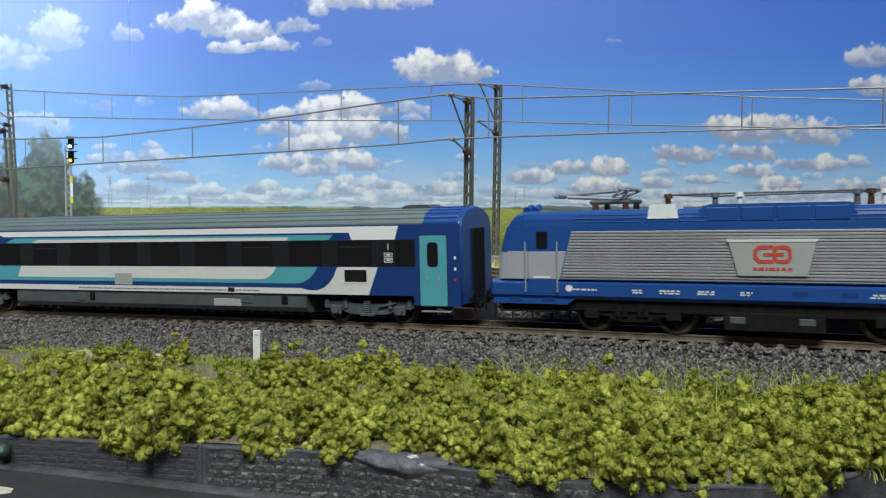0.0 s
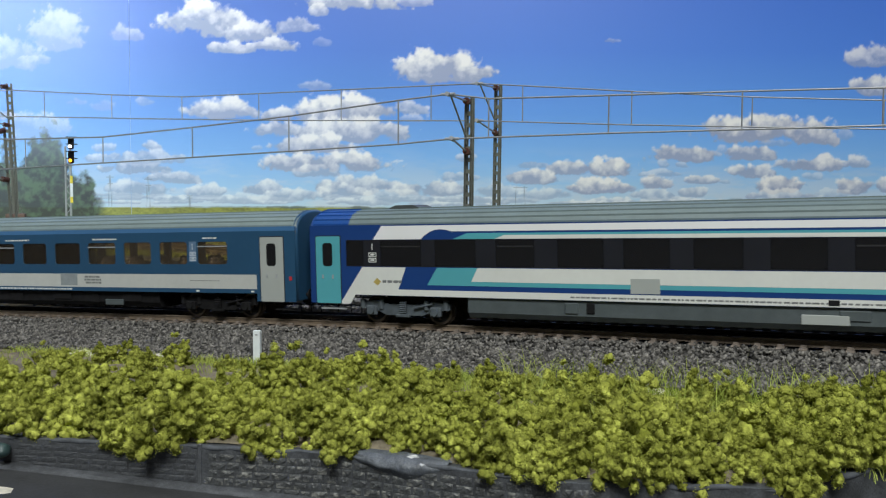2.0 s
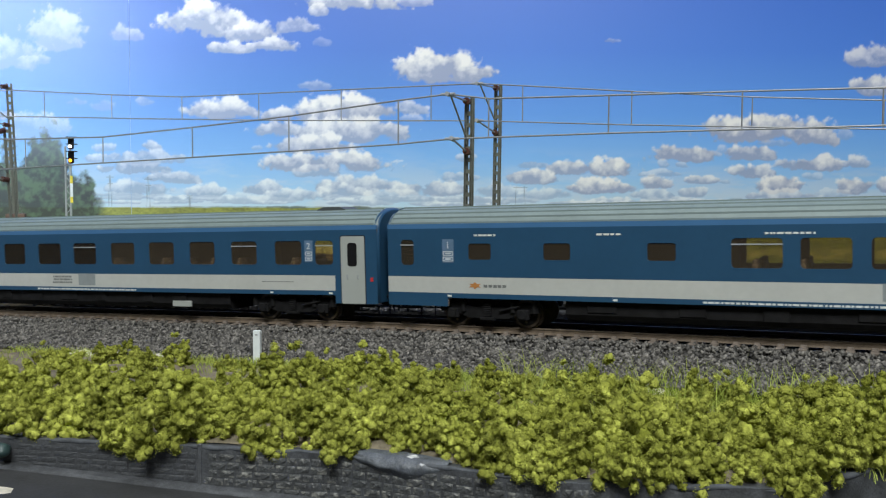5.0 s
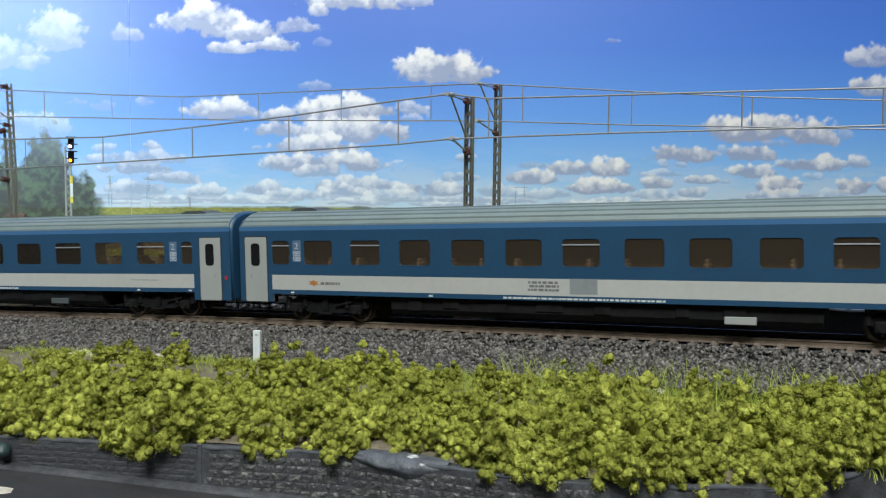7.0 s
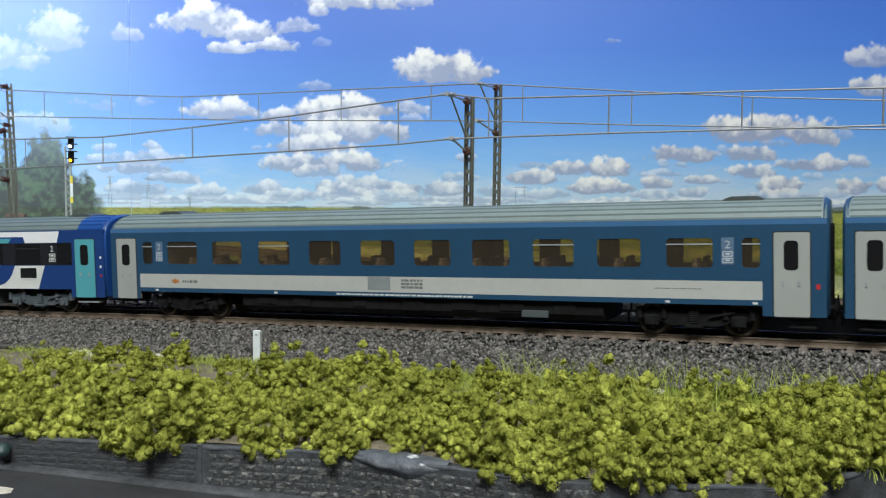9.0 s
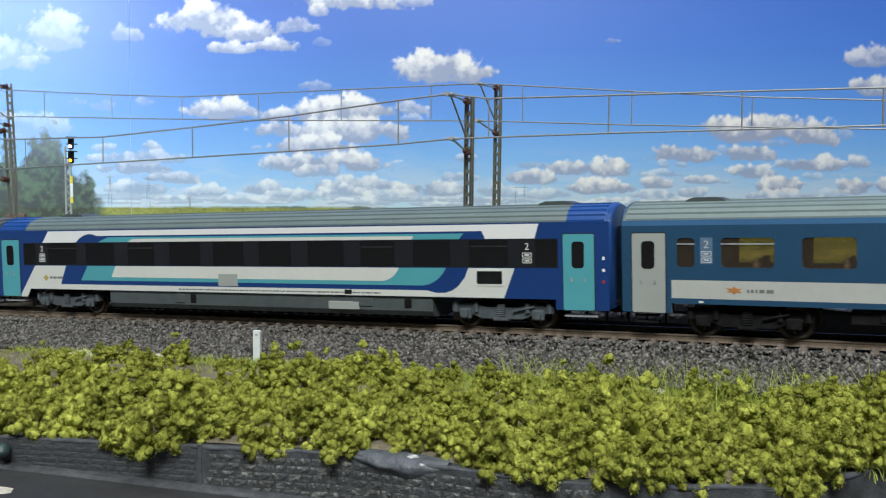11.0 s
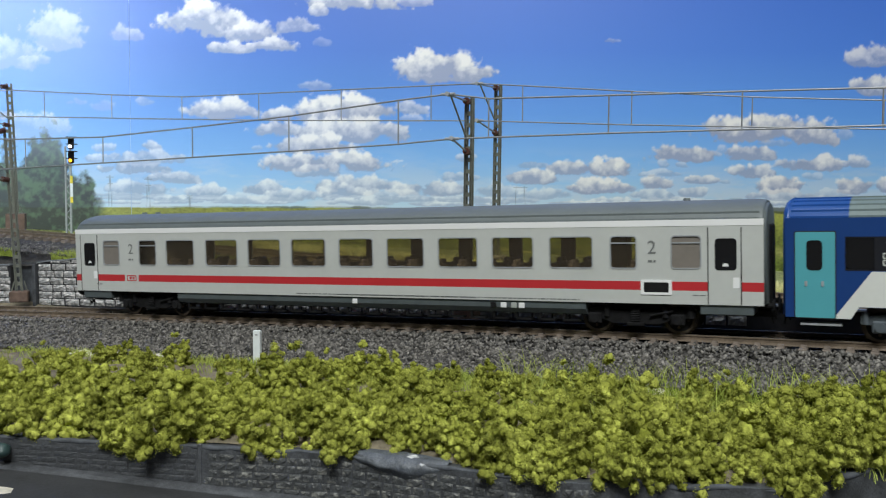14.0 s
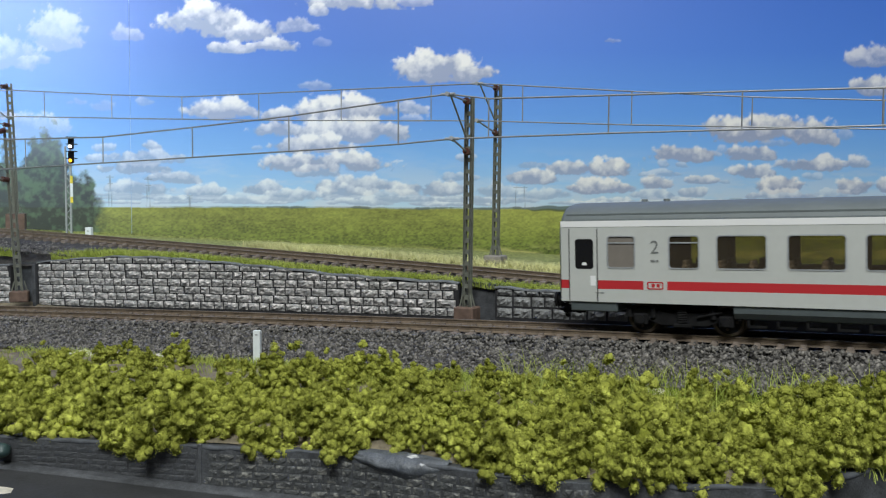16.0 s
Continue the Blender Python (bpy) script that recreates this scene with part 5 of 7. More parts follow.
def red_stripe_coach():
    root = thing("passenger_coach", "light grey coach with a red stripe and dark grey roof", "train coach", "coaches of the train")
    L = 151.2
    wins = [(-134.3, -124.3), (-112.9, -102.7), (-97.2, -81.4), (-75.3, -58.2), (-52.9, -36.3), (-31.1, -14.5), (-8.4, 7.3), (13.3, 29.4), (35.3, 51.5), (57.1, 73.2), (79.1, 95.0), (101.0, 110.3), (121.7, 131.7)]
    holes = [(a, b, 23.6, 34.9) for a, b in wins]
    bm = bmesh.new()
    spans = [(-L, L, 11.8)]
    rows = [(11.8, 16.4, 0), (16.4, 19.4, 2, -147, 147), (19.4, 39.85, 0)]
    for sgn in (-1, 1):
        bm = bmesh.new()
        side_walls(bm, spans, holes, rows, sgn * HALF)
        part("side_wall", bm, [PEARL, INNER, RED], root, "light grey side wall with a red stripe")
    bm = bmesh.new()
    for sgn in (-1, 1):
        prism(bm, [(-L * U, 38.0 * U), (L * U, 38.0 * U), (L * U, 40.1 * U), (-L * U, 40.1 * U)], sgn * 16.62 * U, sgn * 15.4 * U)
    bmesh.ops.recalc_face_normals(bm, faces=bm.faces)
    part("cornice", bm, WHITE, root)
    coach_roof(root, L, ROOF_D, ribs=2)
    coach_ends(root, L, ROOF_D, 11.8, 0.965)
    for i, (a, b) in enumerate(wins):
        one_window(root, a, b, 23.6, 34.9, PEARL, BLIND if i in (0, 12) else GLASS_F, bar=i in (0, 1, 11, 12), r=.9, lip=ALU)
    far_panes(root, wins[1:12], 23.6, 34.9, GLASS_F)
    for a, b in ((-145.9, -139.2), (136.0, 142.9)):
        d = plate("door", rounded(a - 2.2, b + 1.4, 11.9, 37.4, .4), .06, PEARL, root)
        plate("pane", rounded(a, b, 23.3, 33.8, 1.1), .12, GLASS_D, d, label="dark rounded door window")
        plate("door_sign", [(a + 2.4, 24.6), (a + 4.4, 24.6), (a + 4.0, 25.6), (a + 2.8, 25.6)], .18, WHITE, d)
        for e in (a - 2.2, b + 1.4):
            plate("door_seam", [(e - .18, 12), (e + .18, 12), (e + .18, 37.4), (e - .18, 37.4)], .1, FRAME, d)
        plate("door_button", rounded(b - 1.2, b + .8, 17.5, 21.0, .3), .1, WHITE, d)
    plate("lettering_field", [(-121.5, 16.2), (-113.4, 16.2), (-113.4, 19.6), (-121.5, 19.6)], .06, PEARL, root)
    bm = bmesh.new()
    ring(bm, [(x * U, z * U) for x, z in rounded(-120.2, -114.7, 16.6, 19.2, .5)], [(x * U, z * U) for x, z in rounded(-119.8, -115.1, 17.0, 18.8, .4)], -16.65 * U, -16.4 * U)
    bmesh.ops.recalc_face_normals(bm, faces=bm.faces)
    part("railway_mark", bm, RED, root)
    for a in (-118.7, -117.0):
        plate("railway_mark", [(a, 17.3), (a + 1.1, 17.3), (a + 1.1, 18.5), (a, 18.5)], .1, RED, root)
    for u in (-117.6, 115.4):
        glyph("class_number", "2", u, 28.8, 6.4, INK, root, -16.6)
        bars("lettering", u - 1.6, u + 1.4, 25.6, 26.8, INK, root, 1, 3)
    bm = bmesh.new()
    ring(bm, [(x * U, z * U) for x, z in rounded(111.6, 122.0, 14.9, 19.9, .3)], [(x * U, z * U) for x, z in rounded(112.6, 121.0, 15.7, 19.1, .3)], -16.8 * U, -16.4 * U)
    bmesh.ops.recalc_face_normals(bm, faces=bm.faces)
    v = part("vent", bm, WHITE, root, "black vent in a white frame")
    bm = bmesh.new()
    box(bm, 112.4 * U, 121.2 * U, -16.7 * U, -16.4 * U, 15.6 * U, 19.2 * U)
    part("vent_grille", bm, BLACK, v)
    for a, b, s in ((-30, 90, 2), (-10, 50, 8)):
        bars("lettering", a, b, 12.3, 13.0, INK, root, 1, s)
    bars("lettering", -139, -135, 14.7, 15.3, INK, root, 1, 3)
    bars("lettering", 128, 133, 14.6, 15.2, INK, root, 1, 6)
    t = underside(root, UNDER, -92, 92, 6.9, y=15.8, boxes=False)
    for a, b, y, m in ((-131, -148, 15.8, UNDER), (131, 148, 15.8, UNDER)):
        bm = bmesh.new()
        box(bm, a * U, b * U, -y * U, y * U, 8.4 * U, 12.0 * U, .3 * U)
        part("end_skirt", bm, m, root)
    for a, m in ((-3, WHITE), (56, BLACK), (60, WHITE), (64, DOORGREY), (67, WHITE)):
        bm = bmesh.new()
        box(bm, a * U, (a + 2.2) * U, -16.2 * U, -15.5 * U, 9.0 * U, 11.0 * U, .2 * U)
        part("service_plate", bm, m, t)
    bm = bmesh.new()
    for u in range(-88, 88, 9):
        box(bm, u * U, (u + 6) * U, -14 * U, -11 * U, 4.6 * U, 5.2 * U)
        box(bm, u * U, (u + .8) * U, -14 * U, -13 * U, 4.8 * U, 7.2 * U)
    tagged(part("pipe_run", bm, BLACK, t), kind="stuff")
    make_bogie(root, -109)
    make_bogie(root, 109)
    for u in (-126, -118, 124):
        bm = bmesh.new()
        rod(bm, (u * U, 2 * U, 46 * U), (u * U, 2 * U, 47.4 * U), 1.4 * U, 1.1 * U, seg=12)
        part("roof_vent", bm, ROOF_D, root)
    interior(root, -108, 108, 10.8, [(-100, -99, -15, 15), (98.5, 99.5, -15, 15), (-140, -122, 6, 7), (122, 140, 6, 7)], 21, top=25.0)
    bm = bmesh.new()
    rod(bm, (-151.3 * U, -9 * U, 21 * U), (-151.3 * U, -9 * U, 21.6 * U), .8 * U)
    box(bm, -152.2 * U, -151.2 * U, -13.4 * U, -11.4 * U, 17.4 * U, 19.4 * U, .3 * U)
    box(bm, -152.2 * U, -151.2 * U, 11.4 * U, 13.4 * U, 17.4 * U, 19.4 * U, .3 * U)
    part("tail_light", bm, RED, root)
    # the free end: long buffers, hook, hoses and the coupling loop
    for y in (-9.2, 9.2):
        bm = bmesh.new()
        rod(bm, (-150 * U, y * U, 11.6 * U), (-155.2 * U, y * U, 11.6 * U), 1.3 * U, seg=12)
        rod(bm, (-155.0 * U, y * U, 11.6 * U), (-155.9 * U, y * U, 11.6 * U), 2.7 * U, seg=16)
        part("buffer", bm, BLACK, root)
    bm = bmesh.new()
    box(bm, -156.5 * U, -148 * U, -1.6 * U, 1.6 * U, 6.0 * U, 8.0 * U, .3 * U)
    rod(bm, (-156.2 * U, -4.2 * U, 7.4 * U), (-156.2 * U, 4.2 * U, 7.4 * U), .5 * U, seg=8)
    for y in (-4.2, 4.2):
        rod(bm, (-150.5 * U, y * U, 7.0 * U), (-156.2 * U, y * U, 7.4 * U), .5 * U, seg=8)
    part("coupling_loop", bm, BLACK, root)
    for y in (-7.2, -5.4, 6.2):
        bm = bmesh.new()
        tube(bm, [Vector(((-151.4 - d) * U, y * U, z * U)) for d, z in ((0, 11), (1.6, 10), (2.2, 8), (1.8, 6), (.8, 5))], .4 * U)
        part("brake_hose", bm, BLACK, root)
    bm = bmesh.new()
    box(bm, -152.4 * U, -151.4 * U, -13.8 * U, -11.0 * U, 13.0 * U, 16.4 * U, .3 * U)
    part("lamp_box", bm, BLACK, root)
    return root


WIN_D = [(-131.4, -125.1), (-117.0, -99.9), (-92.2, -76.0), (-67.9, -51.7), (-42.7, -27.2), (-18.6, -2.8), (5.0, 20.9), (29.2, 44.5), (53.0, 68.6), (76.5, 92.2), (100.3, 115.9), (124.5, 130.6)]
WIN_C = [(-133.4, -124.1), (-117.4, -103.1), (-95.0, -81.1), (-72.8, -58.9), (-50.5, -36.5), (-28.6, -14.1), (-6.9, 7.1), (15.3, 29.3), (37.0, 51.2), (59.1, 72.7), (80.8, 94.1), (102.5, 115.8), (121.7, 130.5)]
WIN_B = [(-144.3, -138.2), (-20.8, -4.6), (0.1, 15.4), (20.2, 35.8), (40.1, 56.5), (60.8, 76.4), (80.7, 96.0), (101.0, 116.8)]
WIN_A = [(-132.7, -124.8), (-117.1, -99.0), (-93.1, -76.0), (-67.9, -52.8), (-44.1, -27.3), (-20.4, -4.6), (3.1, 18.9), (27.1, 43.9), (51.5, 66.6), (74.6, 90.0), (97.8, 113.1), (123.5, 131.5)]

coach_a = white_blue_coach("navy, white and turquoise first class coach with black window band", WIN_A, "1")
coach_b = blue_coach("blue dining coach with cream band and few windows", WIN_B, (0, 1, 4, 7), [(133.2, 144.4)], [(-126.0, -121.2), (96.9, 100.6)], 23.4, 2,
                     small=[(-115.4, -105.7), (-85.6, -75.0), (-48.2, -38.1)], walls=[(-24, -23, -15, 15), (118, 119, -15, 15), (-120, -30, 2, 3)], seats=(-14, 114, 15), digit="1",
                     inscriptions=[(-113, -104, 35.0, 36.0), (-66, -57, 35.0, 36.0), (-11, 5, 35.0, 36.0), (43, 57, 35.0, 36.0), (104, 112, 35.0, 36.0)])
coach_c = blue_coach("blue second class compartment coach with cream band", WIN_C, (0, 2, 6, 10, 12), [(-147.0, -135.8), (134.0, 144.6)], [(-122.6, -118.6), (117.1, 120.9)], -4.1, 4,
                     walls=[(x, x + 1, -6, 15) for x in (-100, -77, -54, -32, -10, 11, 33, 55, 77, 98)] + [(-118, 98, -6, -5)])
coach_d = blue_coach("blue second class open coach with cream band", WIN_D, (0, 1, 3, 8, 10, 11), [(-146.4, -135.0), (134.5, 145.2)], [(-123.4, -119.4), (118.4, 122.3)], -15.3, 6,
                     walls=[(-120, -119, -15, 15), (117, 118, -15, 15), (-47, -46, -15, 6), (24, 25, -4, 15)])
coach_e = white_blue_coach("navy, white and turquoise second class coach with black window band", WIN_A, "2")
coach_f = red_stripe_coach()


def locomotive():
    root = thing("electric_locomotive", "blue and silver electric locomotive with ribbed sides", "locomotive")
    bm = bmesh.new()
    # lower body, then the roof that leans in
    low = [(-96.3, 19.5), (96.3, 19.5), (95.2, 29.7), (92.6, 38.5), (-92.6, 38.5), (-95.2, 29.7)]
    prism(bm, [(a * U, z * U) for a, z in low], -HALF, HALF)
    es = [e for e in bm.edges if abs(e.verts[0].co.x - e.verts[1].co.x) < .02 and abs(e.verts[0].co.y - e.verts[1].co.y) < 1e-6 and abs(e.verts[0].co.x) > .085]
    bmesh.ops.bevel(bm, geom=es, offset=3.6 * U, segments=4, affect="EDGES", profile=.6)
    bmesh.ops.recalc_face_normals(bm, faces=bm.faces)
    box(bm, -99.2 * U, 99.2 * U, -HALF, HALF, 12.4 * U, 19.48 * U, 1.4 * U)
    for f in bm.faces:
        c = f.calc_center_median()
        if abs(c.x) > 90 * U and 20 * U < c.z < 29 * U:
            f.material_index = 1
    part("body", bm, [ROYAL, PALE], root, "glossy blue body with silver nose")
    for s in (-1, 1):
        bm = bmesh.new()
        prism(bm, [(s * a * U, z * U) for a, z in ((95.4, 30.6), (93.2, 38.0), (92.6, 38.0), (94.8, 30.6))], -10.8 * U, 10.8 * U)
        bmesh.ops.recalc_face_normals(bm, faces=bm.faces)
        part("windscreen", bm, GLASS_D, root, "dark windscreen")
        bm = bmesh.new()
        box(bm, min(s * 97, s * 73) * U, max(s * 97, s * 73) * U, -13.4 * U, 13.4 * U, 7.2 * U, 10.9 * U, .6 * U)
        part("front_skirt", bm, BOGIE, root, "dark grey front skirt")
    bm = bmesh.new()
    st = [(-92.6, 38.4, 0.78), (-91.4, 41.2, .82), (-89.2, 43.0, .9), (-85, 44.0, 1), (85, 44.0, 1), (89.2, 43.0, .9), (91.4, 41.2, .82), (92.6, 38.4, 0.78)]
    rows = []
    for u, top, w in st:
        rise = (top - 38.3) / 5.7
        rows.append([bm.verts.new((u * U, y * w * U, (38.3 + h * rise) * U)) for y, h in ((-16.45, 0), (-16.2, 2.6), (-15.6, 4.4), (-13.6, 5.5), (13.6, 5.5), (15.6, 4.4), (16.2, 2.6), (16.45, 0))])
    for r, q in zip(rows, rows[1:]):
        for i in range(7):
            bm.faces.new((r[i], q[i], q[i + 1], r[i + 1]))
    bmesh.ops.recalc_face_normals(bm, faces=bm.faces)
    roof = part("roof", bm, ROYAL, root)
    bm = bmesh.new()
    prism(bm, [(a * U, z * U) for a, z in ((-26, 38.6), (27, 38.6), (24, 44.0), (22, 45.0), (-20.5, 45.0), (-22.5, 44.0))], -16.3 * U, 16.3 * U)
    bmesh.ops.bevel(bm, geom=list(bm.edges), offset=.7 * U, segments=2, affect="EDGES")
    bmesh.ops.recalc_face_normals(bm, faces=bm.faces)
    hump = part("roof_housing", bm, ROYAL, roof)
    for k in range(4):
        bm = bmesh.new()
        box(bm, (-20.4 + k * 11.0) * U, (-10.5 + k * 11.0) * U, -16.7 * U, -15.4 * U, 39.5 * U, 44.0 * U, .25 * U)
        part("roof_panel", bm, ROYAL, hump)
    for z, y in ((39.5, -16.5), (40.7, -16.4), (41.9, -16.05)):
        bm = bmesh.new()
        box(bm, -66 * U, 66 * U, y * U, -15.2 * U, z * U, (z + .35) * U, .1 * U)
        part("roof_ledge", bm, ROYAL, roof)
    # ribbed silver sides
    panel = plate("side_panel", [(-71.2, 19.8), (71.2, 19.8), (67, 36.4), (-67, 36.4)], .1, SILVER, root, label="ribbed silver side panel")
    z = 20.4
    while z < 36.2:
        w = 71.0 - (z - 19.8) * .253
        bm = bmesh.new()
        box(bm, -w * U, w * U, -16.95 * U, -16.5 * U, z * U, (z + .84) * U, .16 * U)
        part("rib", bm, SILVER, panel)
        z += 1.02
    bm = bmesh.new()
    prism(bm, [(a * U, q * U) for a, q in ((-13.6, 33.2), (13.4, 33.2), (10.6, 21.6), (-10.4, 21.6))], -17.7 * U, -16.6 * U)
    bmesh.ops.bevel(bm, geom=list(bm.edges), offset=.25 * U, segments=1, affect="EDGES")
    bmesh.ops.recalc_face_normals(bm, faces=bm.faces)
    sign = part("sign_plate", bm, DOORGREY, root, "grey trapezoid plate with an orange mark")
    bm = bmesh.new()
    prism(bm, [(a * U, q * U) for a, q in ((-13.9, 33.5), (13.7, 33.5), (13.5, 32.7), (-13.7, 32.7))], -17.9 * U, -16.6 * U)
    bmesh.ops.recalc_face_normals(bm, faces=bm.faces)
    part("sign_edge", bm, CREAM, sign)
    bm = bmesh.new()
    prism(bm, [(a * U, q * U) for a, q in ((.6, 31.6), (-4.0, 31.6), (-5.6, 30.0), (-5.6, 27.4), (-4.0, 25.8), (.6, 25.8), (.6, 27.0), (-3.4, 27.0), (-4.4, 28.0), (-4.4, 29.4), (-3.4, 30.4), (.6, 30.4))], -17.86 * U, -17.6 * U)
    bmesh.ops.recalc_face_normals(bm, faces=bm.faces)
    part("railway_mark", bm, ORANGE, sign)
    bm = bmesh.new()
    prism(bm, [(a * U, q * U) for a, q in ((-2.6, 28.2), (3.6, 28.2), (3.6, 29.2), (-2.6, 29.2))], -17.9 * U, -17.6 * U)
    bmesh.ops.recalc_face_normals(bm, faces=bm.faces)
    part("railway_mark", bm, ORANGE, sign)
    for o, i in ((rounded(.2, 6.0, 25.8, 31.6, 2.0), rounded(1.4, 4.8, 27.0, 30.4, 1.0)),):
        bm = bmesh.new()
        ring(bm, [(a * U, q * U) for a, q in o], [(a * U, q * U) for a, q in i], -17.85 * U, -17.6 * U)
        bmesh.ops.recalc_face_normals(bm, faces=bm.faces)
        part("railway_mark", bm, ORANGE, sign)
    b = bars("lettering", -6, 6, 23.4, 24.8, ORANGE, root, 1, 3, "unreadable orange lettering")
    b.location.y = -1.3 * U
    # nose: silver lower front, door and window
    plate("nose_panel", [(-92.6, 19.6), (-71.6, 19.6), (-69.0, 29.6), (-91.5, 29.6)], .08, PALE, root)
    d = plate("cab_door", rounded(-83.6, -72.6, 14.6, 37.2, .5), .14, ROYAL, root)
    plate("door_panel", [(-83.4, 19.7), (-72.8, 19.7), (-72.8, 29.5), (-83.4, 29.5)], .2, PALE, d)
    plate("pane", rounded(-80.2, -76.0, 30.4, 36.6, .6), .24, GLASS_D, d, label="small dark cab window")
    plate("door_step", [(-81.5, 20.0), (-75, 20.0), (-75, 20.6), (-81.5, 20.6)], .3, POSTW, d)
    for u in (-84.3, -72.2):
        bm = bmesh.new()
        rod(bm, (u * U, -17.3 * U, 15 * U), (u * U, -17.3 * U, 33 * U), .3 * U, seg=6)
        part("handrail", bm, ALU, d)
    bars("lettering", -68, -58, 15.6, 16.6, CREAM, root, 1, 4)
    plate("round_mark", rounded(-69.4, -66.8, 15.3, 17.6, 1.1), .1, WHITE, root)
    for a, b in ((-46, -42), (-37, -29), (-24, -18), (-10, -6), (28, 38)):
        bars("lettering", a, b, 15.0, 16.6, CREAM, root, 2, int(a) + 99)
    # skirt round the bogies
    plate("skirt", [(-97.5, 10.6), (-69, 10.6), (-66, 12.6), (-97.5, 12.6)], .0, ROYAL, root, thick=3)
    # flat plates in darker blue: the shade of step recesses put into colour
    for a, z0 in ((-91, 11.4), (-78, 11.4), (6, 15.2), (20, 15.2)):
        plate("recess_shade_plate", rounded(a, a + 4.6, z0, z0 + 1.6, .3), .06, NAVY, root)
    bm = bmesh.new()
    box(bm, -95 * U, 95 * U, -14 * U, 14 * U, 8 * U, 12.8 * U, .5 * U)
    under = part("underframe", bm, BLACK, root)
    for a, b, z0, m in ((-15.5, 15.5, 3.4, BLACK), (-13.6, -8.4, 5.6, UNDER), (7.6, 12.8, 5.6, UNDER)):
        bm = bmesh.new()
        box(bm, a * U, b * U, (-15 if m is BLACK else -15.3) * U, (6 if m is BLACK else -14) * U, z0 * U, (9.5 if m is BLACK else 8.2) * U, .4 * U)
        part("equipment_box", bm, m, under)
    for s in (-1, 1):
        bo = new("bogie")
        bo.parent, bo.location = root, (s * 46.5 * U, 0, LIFT)
        for sgn in (-1, 1):
            bm = bmesh.new()
            prism(bm, [(a * U, z * U) for a, z in ((-21, 7), (-21, 9.5), (21, 9.5), (21, 7), (9, 6), (5, 4.2), (-5, 4.2), (-9, 6))], sgn * 11.4 * U, sgn * 13.2 * U)
            for a in (-5, -2.5, 2.5, 5):
                rod(bm, (a * U, sgn * 13.2 * U, 6 * U), (a * U, sgn * 13.2 * U, 12 * U), 1.1 * U, seg=8)
            for a in (-14.4, 14.4):
                box(bm, (a - 2.6) * U, (a + 2.6) * U, sgn * 12.6 * U, sgn * 14.2 * U, 5 * U, 8.6 * U, .3 * U)
            bmesh.ops.recalc_face_normals(bm, faces=bm.faces)
            part("side_frame", bm, BLACK, bo)
        for a in (-14.4, 14.4):
            make_wheelset(bo, a, 7.0)
    for s in (-1, 1):
        for y in (-9.6, 9.6):
            bm = bmesh.new()
            rod(bm, (s * 98 * U, y * U, 12 * U), (s * 103 * U, y * U, 12 * U), .9 * U)
            rod(bm, (s * 102.6 * U, y * U, 12 * U), (s * 103.4 * U, y * U, 12 * U), 2.5 * U, seg=14)
            part("buffer", bm, BLACK, root)
    # roof gear
    bm = bmesh.new()
    prism(bm, [(a * U, z * U) for a, z in ((-40.0, 40.6), (-29.6, 40.6), (-30.4, 45.4), (-39.0, 45.4))], -16.6 * U, -6 * U)
    bmesh.ops.recalc_face_normals(bm, faces=bm.faces)
    part("roof_box", bm, POSTW, roof, "white box on the roof")
    for u in (-87, -84):
        bm = bmesh.new()
        rod(bm, (u * U, -8 * U, 44.0 * U), (u * U, -3 * U, 45.4 * U), 1.6 * U, 1.2 * U, seg=10)
        part("horn", bm, ROYAL, roof)
    for s, c0 in ((1, -55.5), (-1, 55.5)):
        pan = new("pantograph")
        pan.parent, pan.location, pan.rotation_euler = roof, (c0 * U, 0, 0), (0, 0, 0 if s == 1 else math.pi)
        for nm, segs, r in (("base_frame", [((-7, -7, 46.6), (7, -7, 46.6)), ((-7, 7, 46.6), (7, 7, 46.6)), ((-7, -7, 46.6), (-7, 7, 46.6)), ((7, -7, 46.6), (7, 7, 46.6))], .8),
                            ("lower_arm", [((5, 0, 47.4), (-20, 0, 49.4)), ((5, -2.4, 47.4), (-18, -1.2, 48.8)), ((-18, 2.4, 48.8), (5, 2.4, 47.4))], .8), ("upper_arm", [((-20, 0, 49.6), (5, -3, 50.8)), ((-20, 0, 49.6), (5, 3, 50.8)), ((1, -8, 48.4), (7, -8, 50.8)), ((1, 8, 48.4), (7, 8, 50.8)), ((3, -5, 47.4), (6, -5, 50.8))], .6),
                            ("pan_head", [((3, -11, 51), (3, 11, 51)), ((6, -11, 51), (6, 11, 51)), ((3, -11, 51), (4.5, -14, 50)), ((-19, -9, 49.4), (-19, 9, 49.4)), ((-21.5, -6, 49), (-21.5, 6, 49))], .65)):
            bm = bmesh.new()
            for a, b in segs:
                rod(bm, [v * U for v in a], [v * U for v in b], r * U, seg=6)
            part(nm, bm, ALU if nm != "base_frame" else UNDER, pan)
        for u in (-5.5, 5.5):
            for y in (-7, 7):
                bm = bmesh.new()
                rod(bm, (u * U, y * U, 44 * U), (u * U, y * U, 46.5 * U), 1.3 * U, 1.0 * U, seg=10)
                part("insulator", bm, INSUL, pan)
    bm = bmesh.new()
    for a, b in (((-36, -3, 48.6), (60, -3, 48.6)), ((-20, 1, 47.8), (60, 1, 48.4)), ((-20, 1, 47.8), (-36, 1, 48.6))):
        rod(bm, [v * U for v in a], [v * U for v in b], .35 * U, seg=6)
    part("roof_line", bm, UNDER, roof)
